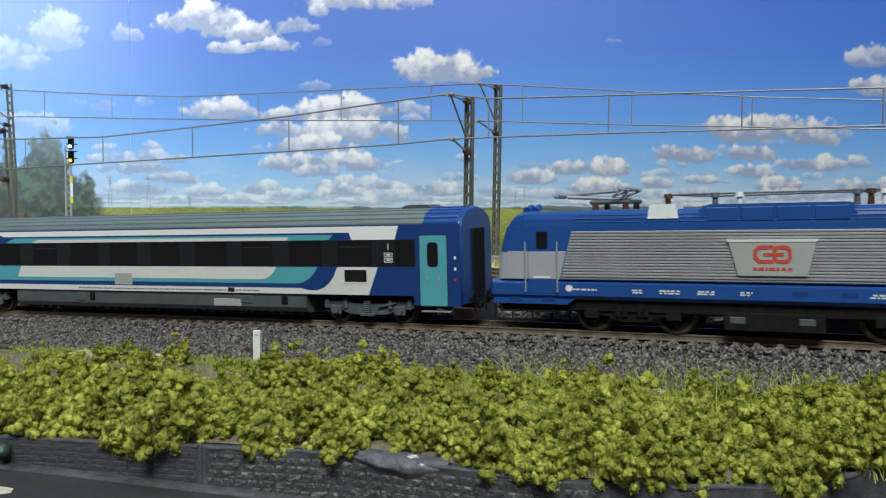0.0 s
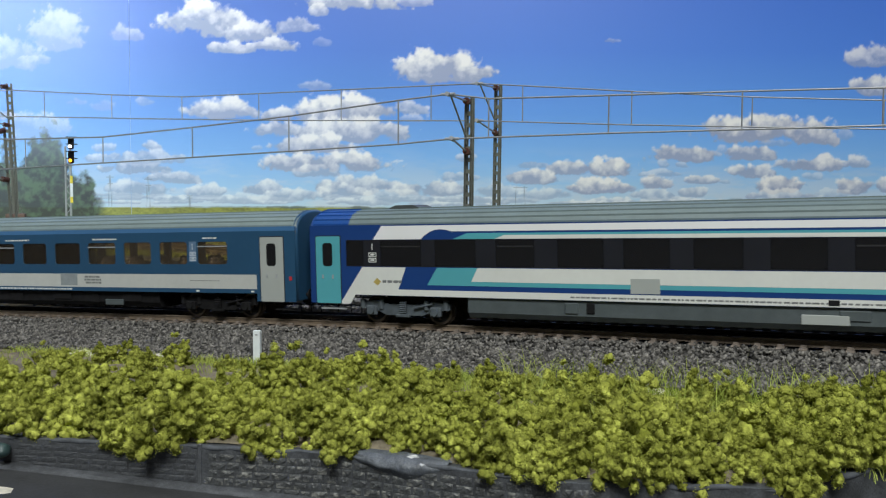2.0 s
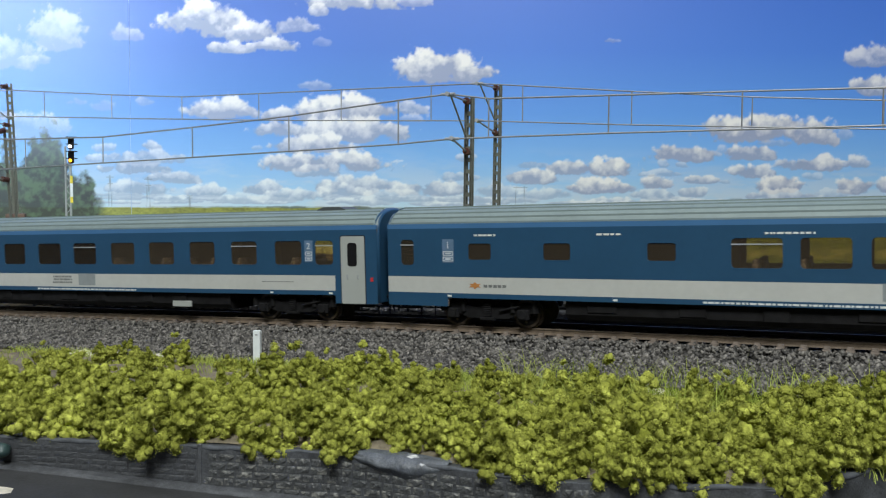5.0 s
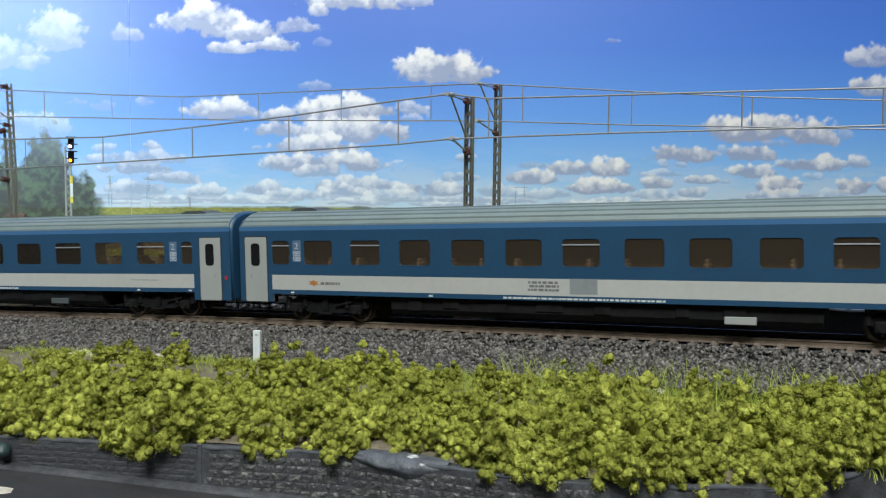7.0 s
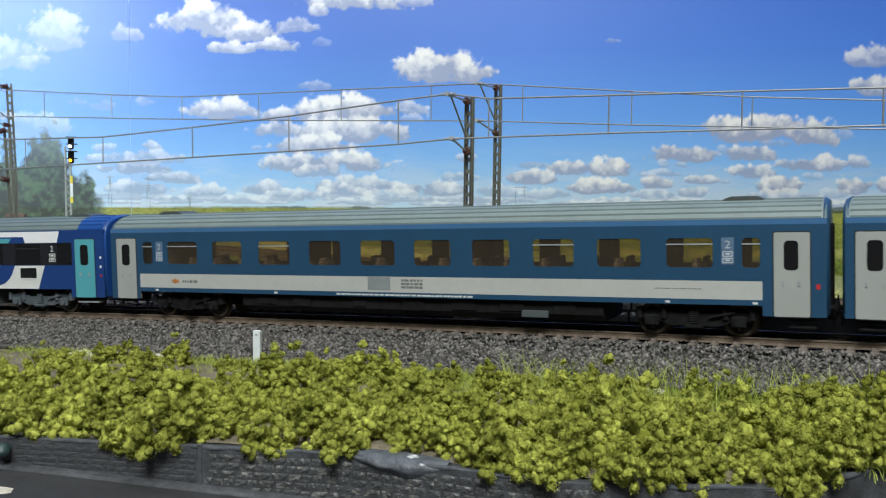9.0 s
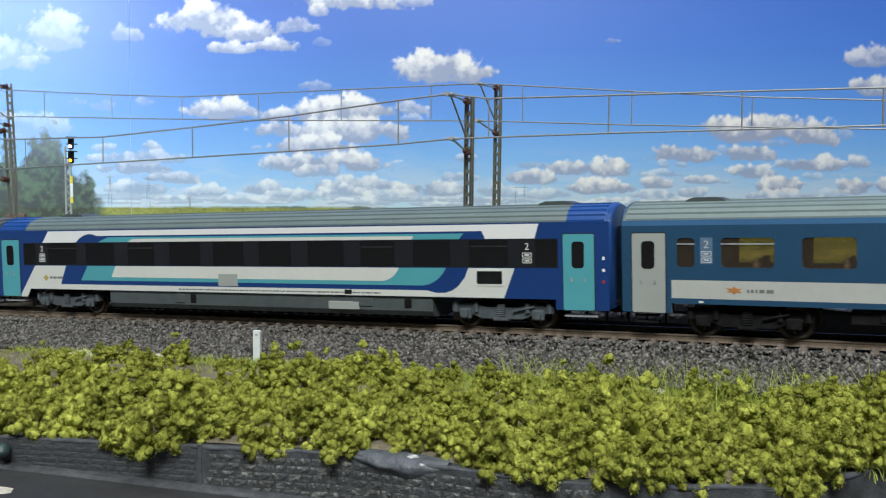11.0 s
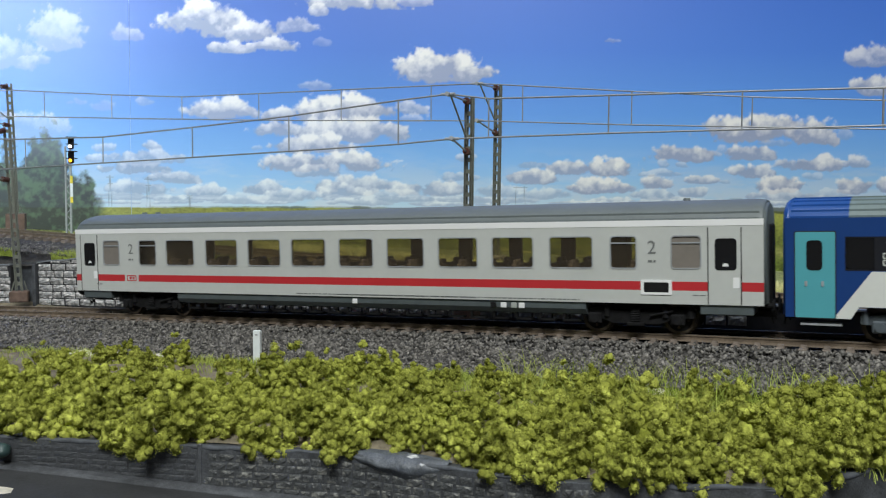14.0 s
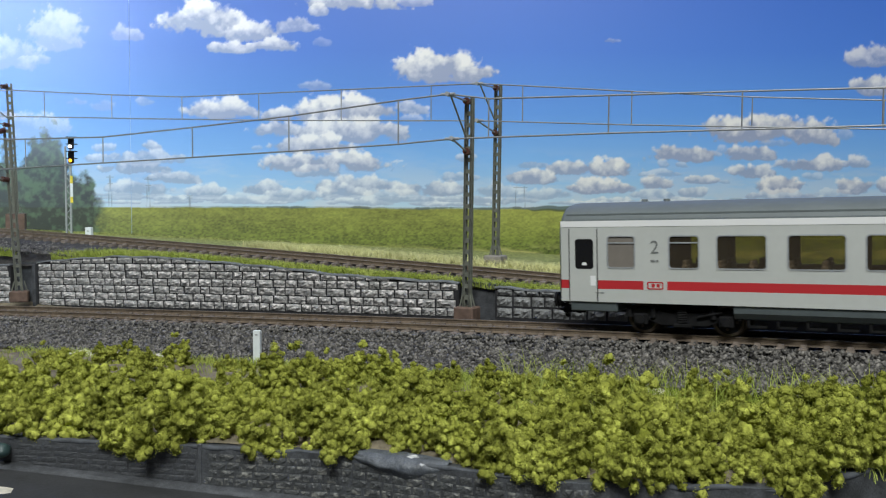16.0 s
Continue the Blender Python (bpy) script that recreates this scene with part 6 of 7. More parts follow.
    for u, m in ((-12, CREAM), (-36, INSUL), (-20, BOGIE), (24, BOGIE), (28, INSUL), (32, CREAM)):
        bm = bmesh.new()
        rod(bm, (u * U, -3 * U, 44 * U), (u * U, -3 * U, 48.4 * U), 1.1 * U, 0.9 * U, seg=10)
        rod(bm, (u * U, -3 * U, 47.4 * U), (u * U, -3 * U, 49.0 * U), 1.6 * U, 1.3 * U, seg=10)
        part("insulator", bm, m, roof)
    return root


loco = locomotive()
TRAIN = [(loco, -0.2625, .0465), (coach_a, 0.0, .109), (coach_b, .309, .109), (coach_c, .6152, .109), (coach_d, .9215, .109), (coach_e, 1.2276, .109), (coach_f, 1.5368, .109)]


# ---- the room that holds the layout ----
def room():
    for name, b in (("wall_north", (-2.2, 2.2, 1.6, 1.65, -0.9, 1.9)), ("wall_south", (-2.2, 2.2, -2.05, -2.0, -0.9, 1.9)), ("wall_far_east", (2.2, 2.25, -2.05, 1.65, -0.9, 1.9)),
                    ("wall_far_west", (-2.25, -2.2, -2.05, 1.65, -0.9, 1.9)), ("floor", (-2.25, 2.25, -2.05, 1.65, -0.95, -0.9)), ("ceiling", (-2.25, 2.25, -2.05, 1.65, 1.9, 1.95))):
        bm = bmesh.new()
        box(bm, *b)
        tagged(part(name, bm, ROOM), "plain pale room surface around the layout", name.split("_")[0], kind="structure")
    bm = bmesh.new()
    box(bm, -1.97, 1.97, -1.12, 0.72, -0.03, 0.0, 0.002)
    tagged(part("layout_board", bm, BOARD), "wooden board that carries the model landscape", "table", kind="structure")


room()


# ---- hedge of foam foliage ----
def ball(level):
    bm = bmesh.new()
    bmesh.ops.create_icosphere(bm, subdivisions=level, radius=1.0)
    v = np.array([p.co[:] for p in bm.verts])
    f = np.array([[p.index for p in q.verts] for q in bm.faces])
    bm.free()
    return v, f


BALL = ball(2)


def bush_mesh(seed, radius, height, stems=8, crumbs=72):
    """Upright stems of crinkled foam knobs, with torn crumbs all over them."""
    rng = np.random.default_rng(seed)
    V, F, k, knobs = [], [], 0, []
    for st in range(stems):
        a = st / stems * 6.283 + rng.uniform(-.5, .5)
        reach = radius * (0.0 if st == 0 else rng.uniform(.35, .90))
        top = height * (1.0 if st == 0 else (1.08 - .62 * reach / radius) * rng.uniform(.75, 1.05))
        foot = np.array([math.cos(a) * reach, math.sin(a) * reach, 0])
        lean = rng.normal(0, .16, 2)
        n = int(rng.integers(4, 6))
        for q in range(n):
            t = (q + rng.uniform(.15, .85)) / n
            r = radius * rng.uniform(.18, .27) * (1.12 - .35 * t)
            swing = rng.uniform(0, 6.283)
            c = foot + (lean[0] * top * t + math.cos(swing) * r * .7, lean[1] * top * t + math.sin(swing) * r * .7, top * t - r * .3)
            for _ in range(3):
                d = rng.normal(size=3)
                d /= np.linalg.norm(d)
                knobs.append((c + d * r * rng.uniform(.45, .85), r * rng.uniform(.50, .74)))
    for c, r in knobs:
        bv, bf = BALL
        big, small = rng.normal(size=(4, 3)), rng.normal(size=(6, 3))
        big *= (rng.uniform(2.5, 5.0, 4) / np.linalg.norm(big, axis=1))[:, None]
        small *= (rng.uniform(7, 13, 6) / np.linalg.norm(small, axis=1))[:, None]
        wob = .13 * np.sin(bv @ big.T + rng.uniform(0, 6.283, 4)).sum(1) + .085 * np.sin(bv @ small.T + rng.uniform(0, 6.283, 6)).sum(1)
        V.append(bv * (r * (.92 + wob + rng.normal(0, .09, len(bv))))[:, None] * rng.uniform(.85, 1.15, 3) + c)
        F.append(bf + k)
        k += len(bv)
    solid = sum(len(f) for f in F)
    cen, rad = np.array([c for c, _ in knobs]), np.array([r for _, r in knobs])
    pick = np.repeat(np.arange(len(knobs)), crumbs)
    fuzz = len(pick)
    n = rng.normal(size=(fuzz, 3))
    n /= np.linalg.norm(n, axis=1)[:, None]
    p = cen[pick] + n * (rad[pick] * rng.uniform(.92, 1.5, fuzz))[:, None]
    nn = n + rng.normal(0, .9, (fuzz, 3))
    nn /= np.linalg.norm(nn, axis=1)[:, None]
    t1 = np.cross(nn, rng.normal(size=(fuzz, 3)))
    t1 /= np.linalg.norm(t1, axis=1)[:, None]
    t2 = np.cross(nn, t1)
    s = rng.uniform(.00013, .00028, (fuzz, 1))
    tri = np.stack([p + t1 * s, p - t1 * s * .6 + t2 * s, p - t1 * s * .5 - t2 * s * .9], 1)
    V.append(tri.reshape(-1, 3))
    F.append(np.arange(3 * fuzz).reshape(-1, 3) + k)
    me = bpy.data.meshes.new("bush")
    me.from_pydata(np.concatenate(V).tolist(), [], np.concatenate(F).tolist())
    me.polygons.foreach_set("use_smooth", np.arange(len(me.polygons)) < solid)
    me.materials.append(LEAF)
    return me


BUSH_MESHES = [bush_mesh(40 + i, 0.0078 + 0.0006 * (i % 4), 0.0110 + 0.0017 * ((i * 3) % 5), 9 + i % 3) for i in range(9)]


def slope_z(x, y):
    """Height of the slope under the hedge."""
    yw = wall_line(x) + 0.004
    yf = line_y(x) - 0.036 * math.hypot(1, line_slope(x))
    t = min(max((y - yw) / max(yf - yw, 0.001), 0), 1)
    return (WALL_TOP - 0.001) * (1 - t) + (rail_z(x) - 0.0125) * t + 0.003 * math.sin(math.pi * t)


def hedge():
    rng = random.Random(8)
    bare = [(0.011, 0.28)]
    for row, (t, step, lift, size) in enumerate(((0.06, 0.0108, 0.0003, 0.88), (0.23, 0.0118, -0.0018, 1.0), (0.45, 0.0122, -0.0018, 1.0), (0.72, 0.0108, -0.0014, 0.84))):
        x = -0.165 + rng.random() * 0.01
        while x < 0.150:
            yw = wall_line(x) + 0.004
            yf = line_y(x) - 0.036 * math.hypot(1, line_slope(x))
            tt = t + rng.uniform(-0.06, 0.06) - (0.05 if (x > 0.014 or x < -0.07) and row == 0 else 0)
            if row == 0 and -0.024 < x < -0.003:
                tt += 0.06
            y = yw + (yf - yw) * tt
            keep = not (row == 3 and rng.random() < 0.08)
            if any(abs(x - a) < 0.005 and abs(tt - b) < 0.09 for a, b in bare):
                keep = False
            if row >= 2 and abs(x / y + 0.2094) < 0.011:
                keep = False
            if keep:
                ob = new("bush", rng.choice(BUSH_MESHES))
                sc = size * rng.uniform(0.82, 1.08 if row == 3 else 1.30) * (0.93 if row > 1 and -0.13 < x < -0.01 else 1.0)
                ob.matrix_world = Matrix.Translation((x, y, slope_z(x, y) + lift - (0.0010 if row == 0 and x < -0.07 else 0) + rng.uniform(-0.0010, 0.0010))) @ Euler((rng.uniform(-.15, .15) + (.05 if row == 0 else 0), rng.uniform(-.15, .15), 0)).to_matrix().to_4x4() @ Euler((0, 0, rng.uniform(0, 6.3))).to_matrix().to_4x4() @ Matrix.Scale(sc, 4)
                tagged(ob, "yellow-green foam bush on the slope above the wall" if row else "yellow-green foam bush that hangs over the wall", "bush", "bushes of the hedge")
            x += step * rng.uniform(0.82, 1.15)


hedge()


# ---- grass blades ----
def blades(name, count, place, length, width, material, label, seed, lean=0.5):
    rng = np.random.default_rng(seed)
    V, F = [], []
    for i in range(count):
        x, y, z = place(rng)
        a, l = rng.uniform(0, 6.283), length * rng.uniform(0.5, 1.3)
        t = rng.normal(0, lean, 2)
        w = width * rng.uniform(0.7, 1.3) / 2
        dx, dy = math.cos(a) * w, math.sin(a) * w
        mx, my = t[0] * l * 0.35, t[1] * l * 0.35
        ex, ey = t[0] * l, t[1] * l
        V += [(x - dx, y - dy, z), (x + dx, y + dy, z), (x + mx + dx * .8, y + my + dy * .8, z + l * .55), (x + mx - dx * .8, y + my - dy * .8, z + l * .55),
              (x + ex + dx * .2, y + ey + dy * .2, z + l * .95), (x + ex - dx * .2, y + ey - dy * .2, z + l * .95)]
        F += [(6 * i, 6 * i + 1, 6 * i + 2, 6 * i + 3), (6 * i + 3, 6 * i + 2, 6 * i + 4, 6 * i + 5)]
    ob = soup(name, V, F, material)
    tagged(ob, label, "grass", kind="stuff")


def verge(rng):
    x = rng.uniform(-0.17, 0.16)
    # thicker towards the east
    while rng.random() > 0.25 + 0.75 * min(max((x + 0.08) / 0.1, 0), 1):
        x = rng.uniform(-0.17, 0.16)
    clump = 0.5 + 0.5 * math.sin(x * 190) * math.sin(x * 71 + 1)
    n = -0.043 - abs(rng.normal(0, 0.006 + 0.006 * clump))
    px, py = side(x, n)
    return px, py, slope_z(px, py) - 0.0006


def among(rng):
    x = rng.uniform(0.02, 0.16)
    yw = wall_line(x)
    yf = line_y(x) - 0.04
    y = yw + (yf - yw) * rng.uniform(0.3, 1.0)
    return x, y, slope_z(x, y) + 0.002


def bank(rng):
    """Grass along the wall's top: a narrow wedge in the west, the whole bank in the east."""
    while True:
        x, n = rng.uniform(-0.30, 0.10), rng.uniform(0.0450, 0.071)
        edge = 0.0505 + 0.0135 * min(max((x + 0.225) / 0.06, 0), 1)
        if -0.262 < x < -0.236 or n > edge + rng.normal(0, 0.0022) or (x < -0.262 and n > 0.048):
            continue
        break
    px, py = side(x, n)
    return px, py, max(bank_z(x, min(n, 0.058)), rear_bed_z(x, n) - 0.003) - 0.0004


def behind(rng):
    x, n = rng.uniform(-0.16, 0.12), 0.103 + abs(rng.normal(0, 0.026))
    px, py = side(x, n)
    return px, py, rear_z(x) - 0.0055 - 0.0050 * min(max((n - 0.125) / 0.05, 0), 1)


blades("verge_grass", 12000, verge, 0.0034, 0.00024, GRASS, "long green grass fibres between hedge and ballast", 1, 0.55)
blades("slope_grass", 1500, among, 0.0075, 0.0002, GRASS, "long thin green grass fibres among the bushes", 2, 0.6)
blades("bank_grass", 30000, bank, 0.0046, 0.00034, GRASS, "short bright green grass above the stone wall", 3, 0.45)
blades("pale_grass", 24000, behind, 0.0068, 0.00036, STRAW, "pale dry grass behind the rear track", 4, 0.5)


def sandy_patches():
    """Bare pale edge of the ballast."""
    rng = random.Random(3)
    V, F = [], []
    for x, w in ((-0.135, 0.010), (-0.118, 0.004), (-0.098, 0.006), (0.058, 0.006), (0.085, 0.008), (0.10, 0.005)):
        px, py = side(x, -0.0430)
        c = len(V)
        V.append((px, py, slope_z(px, py) + 0.0019))
        for k in range(12):
            a = k / 12 * 6.283
            r = rng.uniform(0.8, 1.2)
            qx, qy = px + math.cos(a) * w * r, py + math.sin(a) * 0.0048 * r - math.cos(a) * w * .5
            V.append((qx, qy, slope_z(qx, qy) - 0.0005))
        F += [(c, c + 1 + k, c + 1 + (k + 1) % 12) for k in range(12)]
    ob = soup("sand_patch", V, F, SAND)
    tagged(ob, "pale bare plaster showing at the ballast edge", "sand", kind="structure")


sandy_patches()


# ---- the front wall ----
def wall_at(x, d=0.0):
    """A point of the front wall's face, d metres in front of it."""
    k = (wall_line(x + .004) - wall_line(x - .004)) / .008
    q = math.hypot(1, k)
    return x + d * k / q, wall_line(x) - d / q, math.atan(k)


PAINTED = mat("painted_coping", (0.068, 0.075, 0.086), 0.8, vary=0.25, scale=220, bump=0.8, bump_scale=500, fine=0.15)
SPOTTED = drybrushed("spotted_coping", (0.10, 0.112, 0.13), (0.62, 0.63, 0.64), 0.63, 0.68, (0.7, 1, 2.0), 190)


def front_wall():
    xs = np.linspace(-0.30, 0.26, 150)
    bm = bmesh.new()
    rows = []
    for x in xs:
        q = []
        for d, z in ((0.0, 0.035), (0.0, WALL_TOP - 0.0006), (-0.005, WALL_TOP - 0.0006), (-0.005, 0.035)):
            px, py, _ = wall_at(x, d)
            q.append(bm.verts.new((px, py, z)))
        rows.append(q)
    for r, q in zip(rows, rows[1:]):
        for i in range(4):
            bm.faces.new((r[i], r[(i + 1) % 4], q[(i + 1) % 4], q[i]))
    bm.faces.new(rows[0])
    bm.faces.new(rows[-1])
    bmesh.ops.recalc_face_normals(bm, faces=bm.faces)
    wall = part("wall_front", bm, WALLSTONE)
    tagged(wall, "low dark grey wall of cast stone along the road", "stone wall", kind="structure")
    # the lip of painted plaster along its top
    for name, x0, x1, m in (("coping", -0.145, -0.070, PAINTED), ("coping", -0.070, 0.012, PAINTED), ("coping", 0.012, 0.088, PAINTED), ("coping", 0.088, 0.24, PAINTED)):
        bm = bmesh.new()
        rows = []
        for x in np.linspace(x0, x1, int((x1 - x0) / 0.0016)):
            w = 0.0010 + 0.0009 * noise.noise((x * 70, 2, 0))
            h = 0.0006 * noise.noise((x * 90, 7, 0))
            q = []
            for a in range(8):
                c, s = math.cos(a / 8 * 6.283), math.sin(a / 8 * 6.283)
                px, py, _ = wall_at(x, -0.0006 + c * w * .75 + 0.0003 * noise.noise((x * 300, a, 0)))
                q.append(bm.verts.new((px, py, WALL_TOP - 0.0008 + h + s * w * .7 + 0.0003 * noise.noise((x * 260, a * 3, 5)))))
            rows.append(q)
        for r, q in zip(rows, rows[1:]):
            for i in range(8):
                bm.faces.new((r[i], r[(i + 1) % 8], q[(i + 1) % 8], q[i])).smooth = True
        bm.faces.new(rows[0])
        bm.faces.new(rows[-1])
        bmesh.ops.recalc_face_normals(bm, faces=bm.faces)
        part(name, bm, m, wall)
    # a tongue of grey plaster that has run over the top, with white spots
    bm = bmesh.new()
    rows = []
    for i in range(41):
        u = i / 40
        x = -0.029 + 0.030 * u
        wide = math.sin(math.pi * u) ** .6
        q = []
        for k in range(13):
            v = k / 12
            d = -0.0050 + 0.0066 * min(v * 1.6, 1) * (.6 + .4 * wide) - 0.0016 * max(v - .75, 0) * 4
            z = WALL_TOP + 0.0008 * wide - 0.0072 * max(v - .45, 0) / .55 * wide * (.35 + .65 * u) - (0 if v < .45 else .0004)
            px, py, _ = wall_at(x, d + 0.0007 * noise.noise((x * 160, v * 3, 1)))
            q.append(bm.verts.new((px, py, z + 0.0007 * noise.noise((x * 220, v * 4, 6)))))
        rows.append(q)
    for r, q in zip(rows, rows[1:]):
        for k in range(12):
            bm.faces.new((r[k], q[k], q[k + 1], r[k + 1])).smooth = True
    bmesh.ops.recalc_face_normals(bm, faces=bm.faces)
    part("plaster_patch", bm, SPOTTED, wall, "grey plaster with white spots")
    bm = bmesh.new()
    px, py, _ = wall_at(-0.0695)
    box(bm, px - 0.0006, px + 0.0006, py - 0.0005, py + 0.001, 0.04, WALL_TOP + 0.0004, 0.0002)
    part("panel_joint", bm, WALLSTONE, wall)
    return wall


wf = front_wall()


def foot_shadow_strip():
    """Dark strip that stands for the shadow where the wall meets the road."""
    bm = bmesh.new()
    rows = []
    for x in np.linspace(-0.30, 0.10, 120):
        q = []
        for d, h in ((0.0, 0.0012), (0.0022, 0.0008), (0.0036, 0.0002), (0.0040, -0.002), (0.0, -0.002)):
            px, py, _ = wall_at(x, d + 0.0005 * noise.noise((x * 60, 1, 0)))
            q.append(bm.verts.new((px, py, road_z(x, py) + h)))
        rows.append(q)
    for r, q in zip(rows, rows[1:]):
        for i in range(5):
            bm.faces.new((r[i], r[(i + 1) % 5], q[(i + 1) % 5], q[i]))
    bmesh.ops.recalc_face_normals(bm, faces=bm.faces)
    # no real kerb: the road edge's shadow built as a dark strip
    tagged(part("kerb", bm, WALLSTONE), "dark strip standing for the shadow at the foot of the wall", "kerb", kind="structure")
    rng = np.random.default_rng(2)
    V, F = [(-0.1225, 0.2405, 0.0700)], []
    for k in range(16):
        a = k / 16 * 6.283
        x, y = -0.1225 + math.cos(a) * 0.0095 * rng.uniform(.8, 1.2), 0.2405 + math.sin(a) * 0.006
        V.append((x, y, road_z(x, y) - 0.0004))
        F.append((0, 1 + k, 1 + (k + 1) % 16))
    tagged(soup("sand_heap", V, F, SAND), "small heap of pale sand on the road", "sand")
    bm = bmesh.new()
    bmesh.ops.create_icosphere(bm, subdivisions=3, radius=0.0026)
    for v in bm.verts:
        v.co *= 1 + 0.25 * noise.noise(v.co * 500)
        v.co.z *= 0.8
        v.co += Vector((-0.1295, 0.2585, 0.0755))
    tagged(part("boulder", bm, mat("teal_dark_rock", (0.03, 0.06, 0.06), 0.5, vary=0.3), smooth=True), "dark teal lump at the end of the wall", "rock")


foot_shadow_strip()


# ---- masts of the overhead line ----
def mast(base, top, foot, foot_mat, label, turn, x0, hang_m, hang_c):
    """A ladder mast on a foot block, with two arms that reach out over the track."""
    root = thing("catenary_mast", label, "catenary mast", "masts of the overhead line")
    base, top = Vector(base), Vector(top)
    axis = (top - base).normalized()
    tang = Vector((1, line_slope(x0), 0)).normalized()
    out = Vector((-tang.y, tang.x, 0))
    yaw = math.atan(line_slope(x0)) + radians(turn)
    row = Vector((math.cos(yaw), math.sin(yaw), 0))
    for o in (-0.00135, 0.00135):
        bm = bmesh.new()
        h = (top - base).length
        box(bm, -0.0004, 0.0004, -0.0011, 0.0011, 0, h)
        for y0 in (-0.0011, 0.0007):
            box(bm, -0.0006, 0.0006, y0, y0 + 0.0004, 0, h)
        q = Vector((0, 0, 1)).rotation_difference(axis).to_matrix().to_4x4() @ Euler((0, 0, yaw)).to_matrix().to_4x4()
        bmesh.ops.transform(bm, matrix=Matrix.Translation(base + row * o) @ q, verts=bm.verts)
        part("upright", bm, MAST, root)
    k, n = 0.004, (top - base).length
    while k < n - 0.001:
        bm = bmesh.new()
        box(bm, -0.0012, 0.0012, -0.0010, 0.0010, -0.0009, 0.0009)
        bmesh.ops.transform(bm, matrix=Matrix.Translation(base + axis * k) @ Euler((0, 0, yaw)).to_matrix().to_4x4(), verts=bm.verts)
        part("batten_plate", bm, MAST, root)
        k += 0.0050
    bm = bmesh.new()
    w, h = foot
    box(bm, -w / 2, w / 2, -w / 2, w / 2, -h, 0, 0.0005)
    bmesh.ops.transform(bm, matrix=Matrix.Translation(base) @ Euler((0, 0, yaw)).to_matrix().to_4x4(), verts=bm.verts)
    part("foot_block", bm, foot_mat, root)
    bm = bmesh.new()
    for a in (-1, 1):
        for b in (-1, 1):
            rod(bm, base + row * a * .003 + out * b * .0016 - Vector((0, 0, .0006)), base + row * a * .0017 + out * b * .001 + Vector((0, 0, .0055)), .00035, seg=6)
    part("foot_bracket", bm, MAST, root)
    if hang_m is None:
        return root
    m, c = Vector(hang_m), Vector(hang_c)
    up = top - axis * 0.002 - out * 0.0016
    low = base + axis * ((c.z - base.z) - 0.0035) - out * 0.0016
    for a, b in ((up, m), (low, c)):
        d = (b - a).normalized()
        arm = new("bracket_arm")
        arm.parent = root
        bm = bmesh.new()
        rod(bm, a, a + d * 0.0045, 0.0011, 0.0009, seg=10)
        for j in range(4):
            rod(bm, a + d * (.0006 + j * .0011), a + d * (.0011 + j * .0011), 0.0015, seg=12)
        part("insulator", bm, INSUL, arm)
        bm = bmesh.new()
        rod(bm, a + d * 0.004, b, 0.00042, seg=8)
        part("tube", bm, WIRE, arm)
        bm = bmesh.new()
        rod(bm, b - d * .0016, b + d * .0020, 0.0009, seg=8)
        rod(bm, b + tang * -.003, b + tang * .003, 0.0006, seg=8)
        part("clamp", bm, ALU, arm)
    bm = bmesh.new()
    rod(bm, m + (up - m) * 0.12, low + axis * 0.0045, 0.0004, seg=8)
    part("strut", bm, WIRE, root)
    return root


mast((0.0107, 0.3888, 0.1030), (0.0112, 0.3886, 0.1940), (0.0092, 0.0075), FOOT, "grey-green ladder mast on a brown foot beside the front track", 0, -0.0046, (0.0016, 0.3532, 0.1912), (0.0033, 0.3524, 0.1737))
mast((-0.2362, 0.4950, 0.0975), (-0.2425, 0.4975, 0.1885), (0.0095, 0.0060), FOOT, "leaning grey-green ladder mast on a brown foot", 40, -0.2490, (-0.2530, 0.4640, 0.1800), (-0.2520, 0.4635, 0.1628))
mast((0.0283, 0.4788, 0.1200), (0.0290, 0.4786, 0.2110), (0.0100, 0.0095), FOOT_G, "grey-green ladder mast on a grey foot behind the rear track", 0, -0.0244, (0.0164, 0.4403, 0.2066), (0.0165, 0.4402, 0.1885))
mast((-0.2880, 0.6010, 0.1385), (-0.2915, 0.6020, 0.2255), (0.0120, 0.0110), FOOT, "far grey-green ladder mast behind the rear track", 40, -0.318, (-0.3050, 0.5690, 0.2175), (-0.3040, 0.5690, 0.2010))


# ---- the wires ----
def overhead(label, n, mess, cont, drops, r):
    root = thing("overhead_line", label, "overhead wire")

    def at(x, table):
        px, py = side(x, n)
        return Vector((px, py, float(np.interp(x, [a for a, _ in table], [b for _, b in table]))))
    for nm, table in (("carrying_wire", mess), ("contact_wire", cont)):
        bm = bmesh.new()
        xs = sorted({a for a, _ in table} | set(np.linspace(table[0][0], table[-1][0], 26)))
        tube(bm, [at(a, table) for a in xs], r)
        part(nm, bm, WIRE, root)
    for x in drops:
        bm = bmesh.new()
        rod(bm, at(x, mess), at(x, cont), r * .8, seg=6)
        part("dropper", bm, WIRE, root)


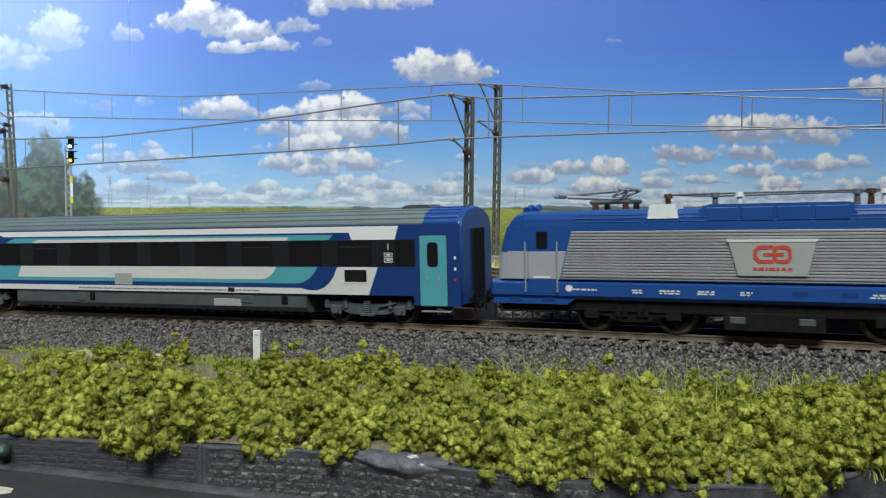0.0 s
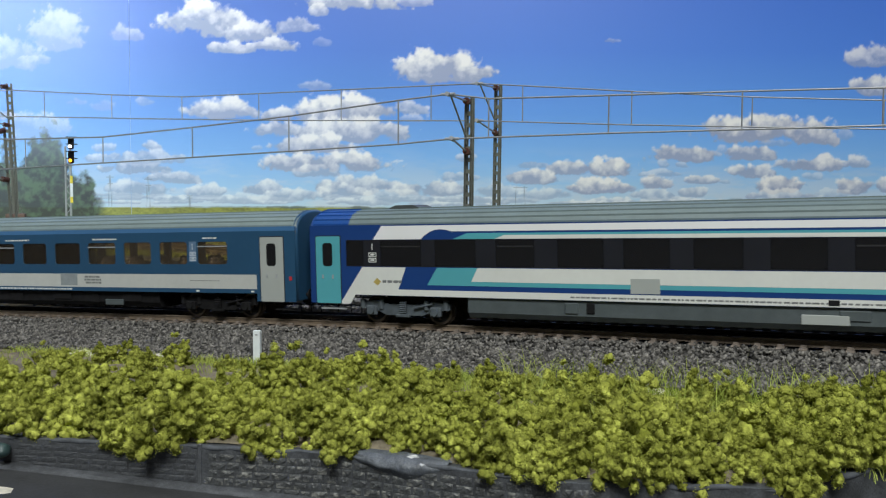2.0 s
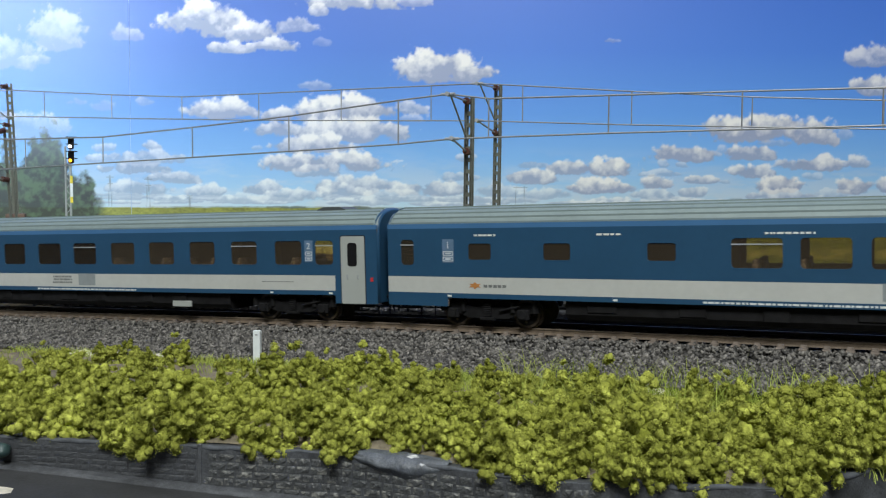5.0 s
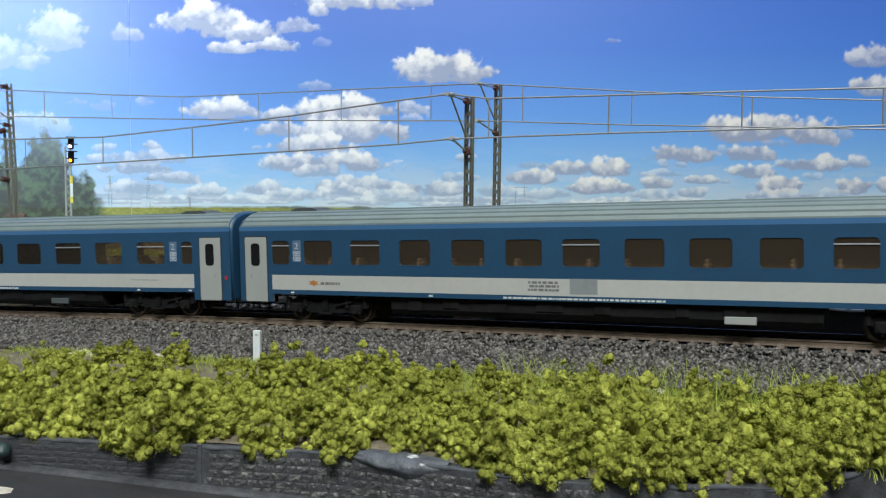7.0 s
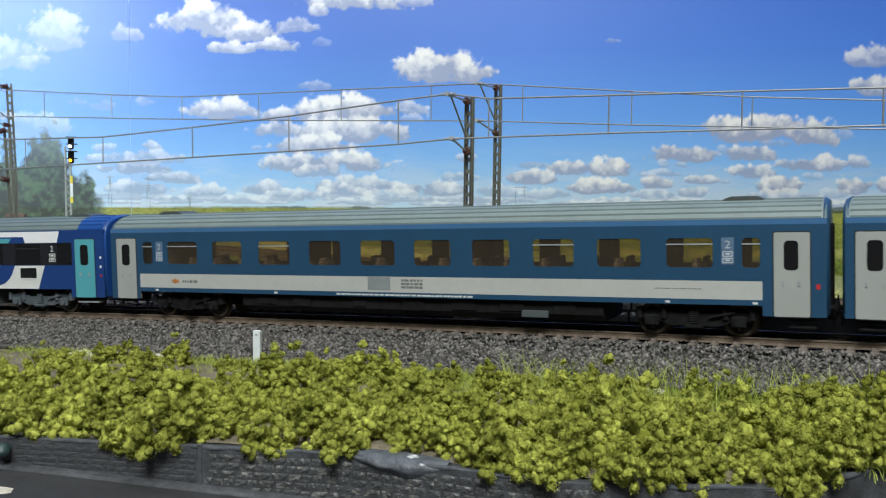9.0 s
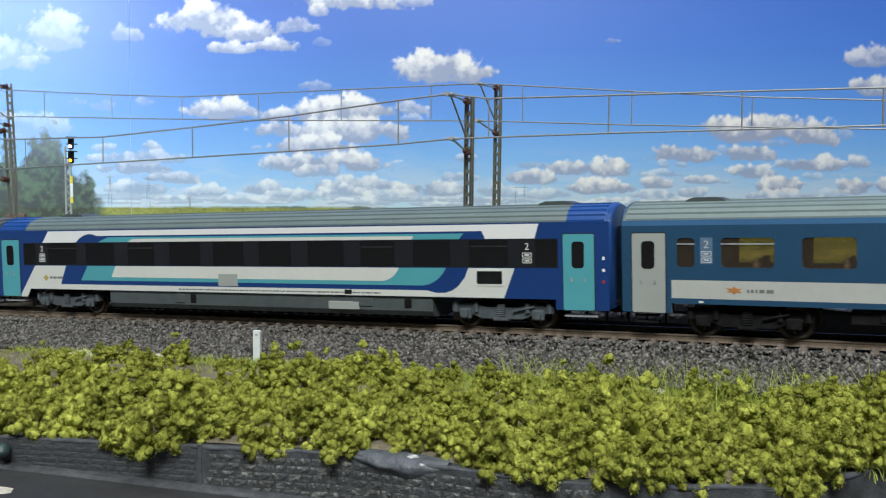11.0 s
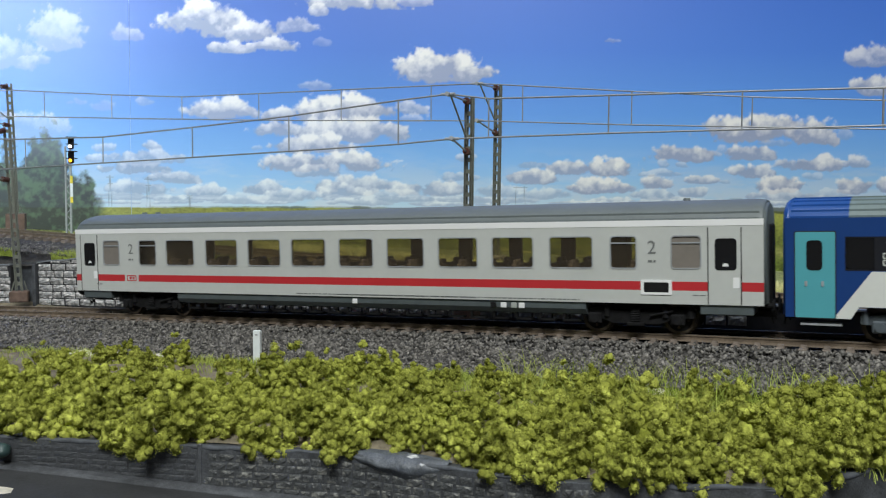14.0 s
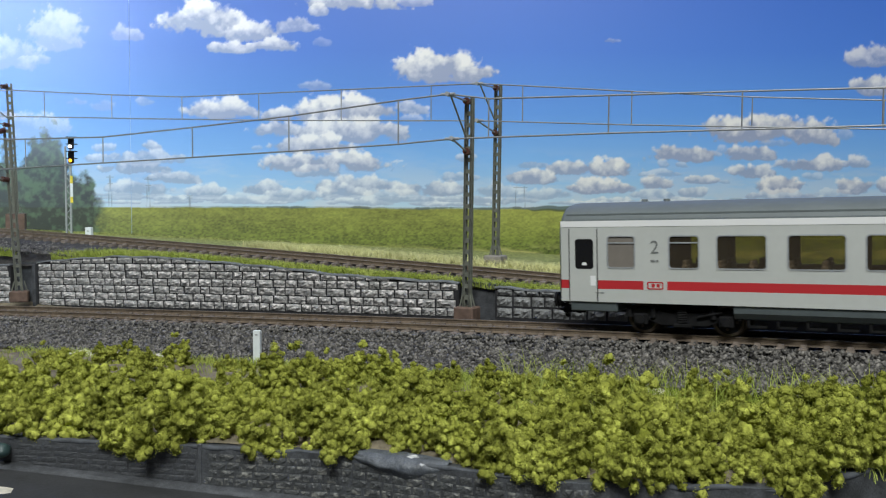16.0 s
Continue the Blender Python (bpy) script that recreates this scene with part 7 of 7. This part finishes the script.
overhead("grey steel overhead wires with droppers over the front track", 0.0,
         [(-0.45, 0.1815), (-0.2530, 0.1800), (-0.2165, 0.1786), (-0.1623, 0.1785), (-0.1139, 0.1817), (-0.0665, 0.1851), (-0.0184, 0.1897), (0.0016, 0.1912), (0.0173, 0.1887), (0.0597, 0.1878), (0.101, 0.187), (0.1396, 0.186), (0.26, 0.190)],
         [(-0.45, 0.160), (-0.2520, 0.1628), (-0.224, 0.1637), (-0.1141, 0.1682), (-0.0195, 0.172), (0.0033, 0.1737), (0.0599, 0.1742), (0.1399, 0.1741), (0.26, 0.174)],
         (-0.208, -0.1623, -0.1139, -0.0665, -0.0184, 0.0173, 0.0597, 0.101, 0.139), 0.00036)
overhead("grey steel overhead wires with droppers over the rear track", 0.085,
         [(-0.45, 0.222), (-0.298, 0.2161), (-0.227, 0.2105), (-0.1819, 0.2074), (-0.0882, 0.2071), (-0.0197, 0.2066), (0.0011, 0.2044), (0.0478, 0.1992), (0.0931, 0.1943), (0.1375, 0.1906), (0.25, 0.186)],
         [(-0.45, 0.206), (-0.3076, 0.2003), (-0.1344, 0.1927), (-0.0196, 0.1885), (0.0435, 0.1844), (0.1378, 0.1791), (0.25, 0.174)],
         (-0.275, -0.228, -0.182, -0.135, -0.0885, -0.042, 0.0011, 0.0475, 0.0931, 0.137), 0.00034)


# ---- signal and posts ----
def signal():
    root = thing("railway_signal", "grey lattice signal with lit white and amber lamps", "railway signal")
    b, h = Vector((-0.2500, 0.5953, 0.1215)), 0.062
    for o in (-0.0016, 0.0016):
        bm = bmesh.new()
        box(bm, b.x + o - .0005, b.x + o + .0005, b.y - .0006, b.y + .0006, b.z, b.z + h)
        part("upright", bm, LATTICE, root)
    bm = bmesh.new()
    k, f = 0.0, 1
    while k < 0.045:
        rod(bm, b + Vector((-.0016 * f, 0, k)), b + Vector((.0016 * f, 0, k + .0042)), .00028, seg=5)
        k, f = k + .0042, -f
    part("lattice", bm, LATTICE, root)
    c = Vector((-0.2472, 0.5935, 0))
    for z0, z1, m in ((.1460, .1500, YELLOW), (.1500, .1590, POSTW), (.1590, .1640, YELLOW)):
        bm = bmesh.new()
        box(bm, c.x - .0008, c.x + .0008, c.y, c.y + .0006, z0, z1)
        part("mast_plate", bm, m, root)
    for z0, glow in ((.1838, LAMP_W), (.1745, LAMP_Y)):
        bm = bmesh.new()
        prism(bm, rounded(c.x - .0016, c.x + .0015, z0 - .0022, z0 + .0060, .0009), c.y - .0006, c.y + .0016)
        bmesh.ops.recalc_face_normals(bm, faces=bm.faces)
        head = part("signal_head", bm, BLACK, root)
        for dz, m in ((.0042, BLACK), (-.0004, glow)):
            bm = bmesh.new()
            rod(bm, (c.x, c.y - .0006, z0 + dz), (c.x, c.y - .0013, z0 + dz), .0010, seg=14)
            part("lamp", bm, m, head)
            bm = bmesh.new()
            box(bm, c.x - .0013, c.x + .0048, c.y - .0045, c.y - .0006, z0 + dz + .0011, z0 + dz + .0016)
            part("hood", bm, BLACK, head)
    bm = bmesh.new()
    box(bm, b.x - .003, b.x + .003, b.y - .003, b.y + .003, b.z - .008, b.z + .0006, .0004)
    part("base_block", bm, FOOT_G, root)


signal()


def post(name, label, x, y, z0, z1, w):
    bm = bmesh.new()
    prism(bm, [(-w / 2, z0), (w / 2, z0), (w / 2, z1 - w * .06), (w * .4, z1), (-w * .4, z1), (-w / 2, z1 - w * .06)], -w * .32, w * .32)
    bmesh.ops.bevel(bm, geom=list(bm.edges), offset=w * .05, segments=1, affect="EDGES")
    bmesh.ops.recalc_face_normals(bm, faces=bm.faces)
    root = thing(name, label, "marker post")
    bm.transform(pose(x, y, 0, 0, 0, -14))
    part("stone", bm, POSTW, root)
    bm = bmesh.new()
    box(bm, x - w * .22, x + w * .3, y - w * .36, y - w * .30, z1 - w * .62, z1 - w * .5)
    part("mark", bm, INK, root)


post("marker_post", "white marker post at the foot of the ballast", -0.0714, 0.341, 0.0845, 0.0991, 0.0029)
post("marker_post", "short white marker beside the rear track", -0.2342, 0.5893, 0.1215, 0.1300, 0.0044)


# ---- blocks of the walls ----
wall_blocks(w1, -0.2435, -0.0112, 11)
wall_blocks(w2, 0.0045, 0.10, 12, 0.0050, 0.006, 0.0085, BLOCK_E)
wall_blocks(w3, -0.34, -0.262, 13)


def front_stones():
    rng = random.Random(5)
    meshes = {}
    for x0, x1, h, widths, rough, rows in ((-0.128, -0.0705, 0.0017, (0.004, 0.006, 0.0085), 0.15, 8), (-0.0685, 0.040, 0.0023, (0.0030, 0.0040, 0.0052), 0.26, 6)):
        for row in range(rows):
            x = x0 + rng.uniform(0, 0.002)
            z = WALL_TOP - 0.0022 - (row + .5) * h
            while x < x1 - 0.002:
                w = min(rng.choice(widths), x1 - x)
                key = (round(w, 4), h, rng.randrange(3))
                if key not in meshes:
                    meshes[key] = block_mesh(key[0], h, 50 + len(meshes), rough, WALLSTONE if x0 < -0.1 else WALL_R)
                px, py, a = wall_at(x + w / 2, 0.0001)
                if z > road_z(x, py) + 0.0006 and z > 0.0655:
                    ob = new("stone", meshes[key])
                    ob.parent = wf
                    ob.matrix_world = Matrix.Translation((px, py, z + rng.uniform(-.00015, .00015))) @ Euler((0, rng.uniform(-.03, .03), a)).to_matrix().to_4x4()
                x += w


front_stones()


# ---- the train's run ----
def motions():
    for ob, off, base in TRAIN:
        walk(ob, [(t, on_track(s - off, base)) for t, s in S_ROWS])
    # the wheels roll with the train
    ts, ss = [t for t, _ in S_ROWS], [s for _, s in S_ROWS]
    for ob, a, r in WHEELS:
        rows = []
        for k in range(0, 481, 2):
            t = k / FPS
            rows.append((t, pose(a * U, 0, r * U, 0, math.degrees(0.1166 * t / (r * U)), 0)))
        walk(ob, rows)


motions()
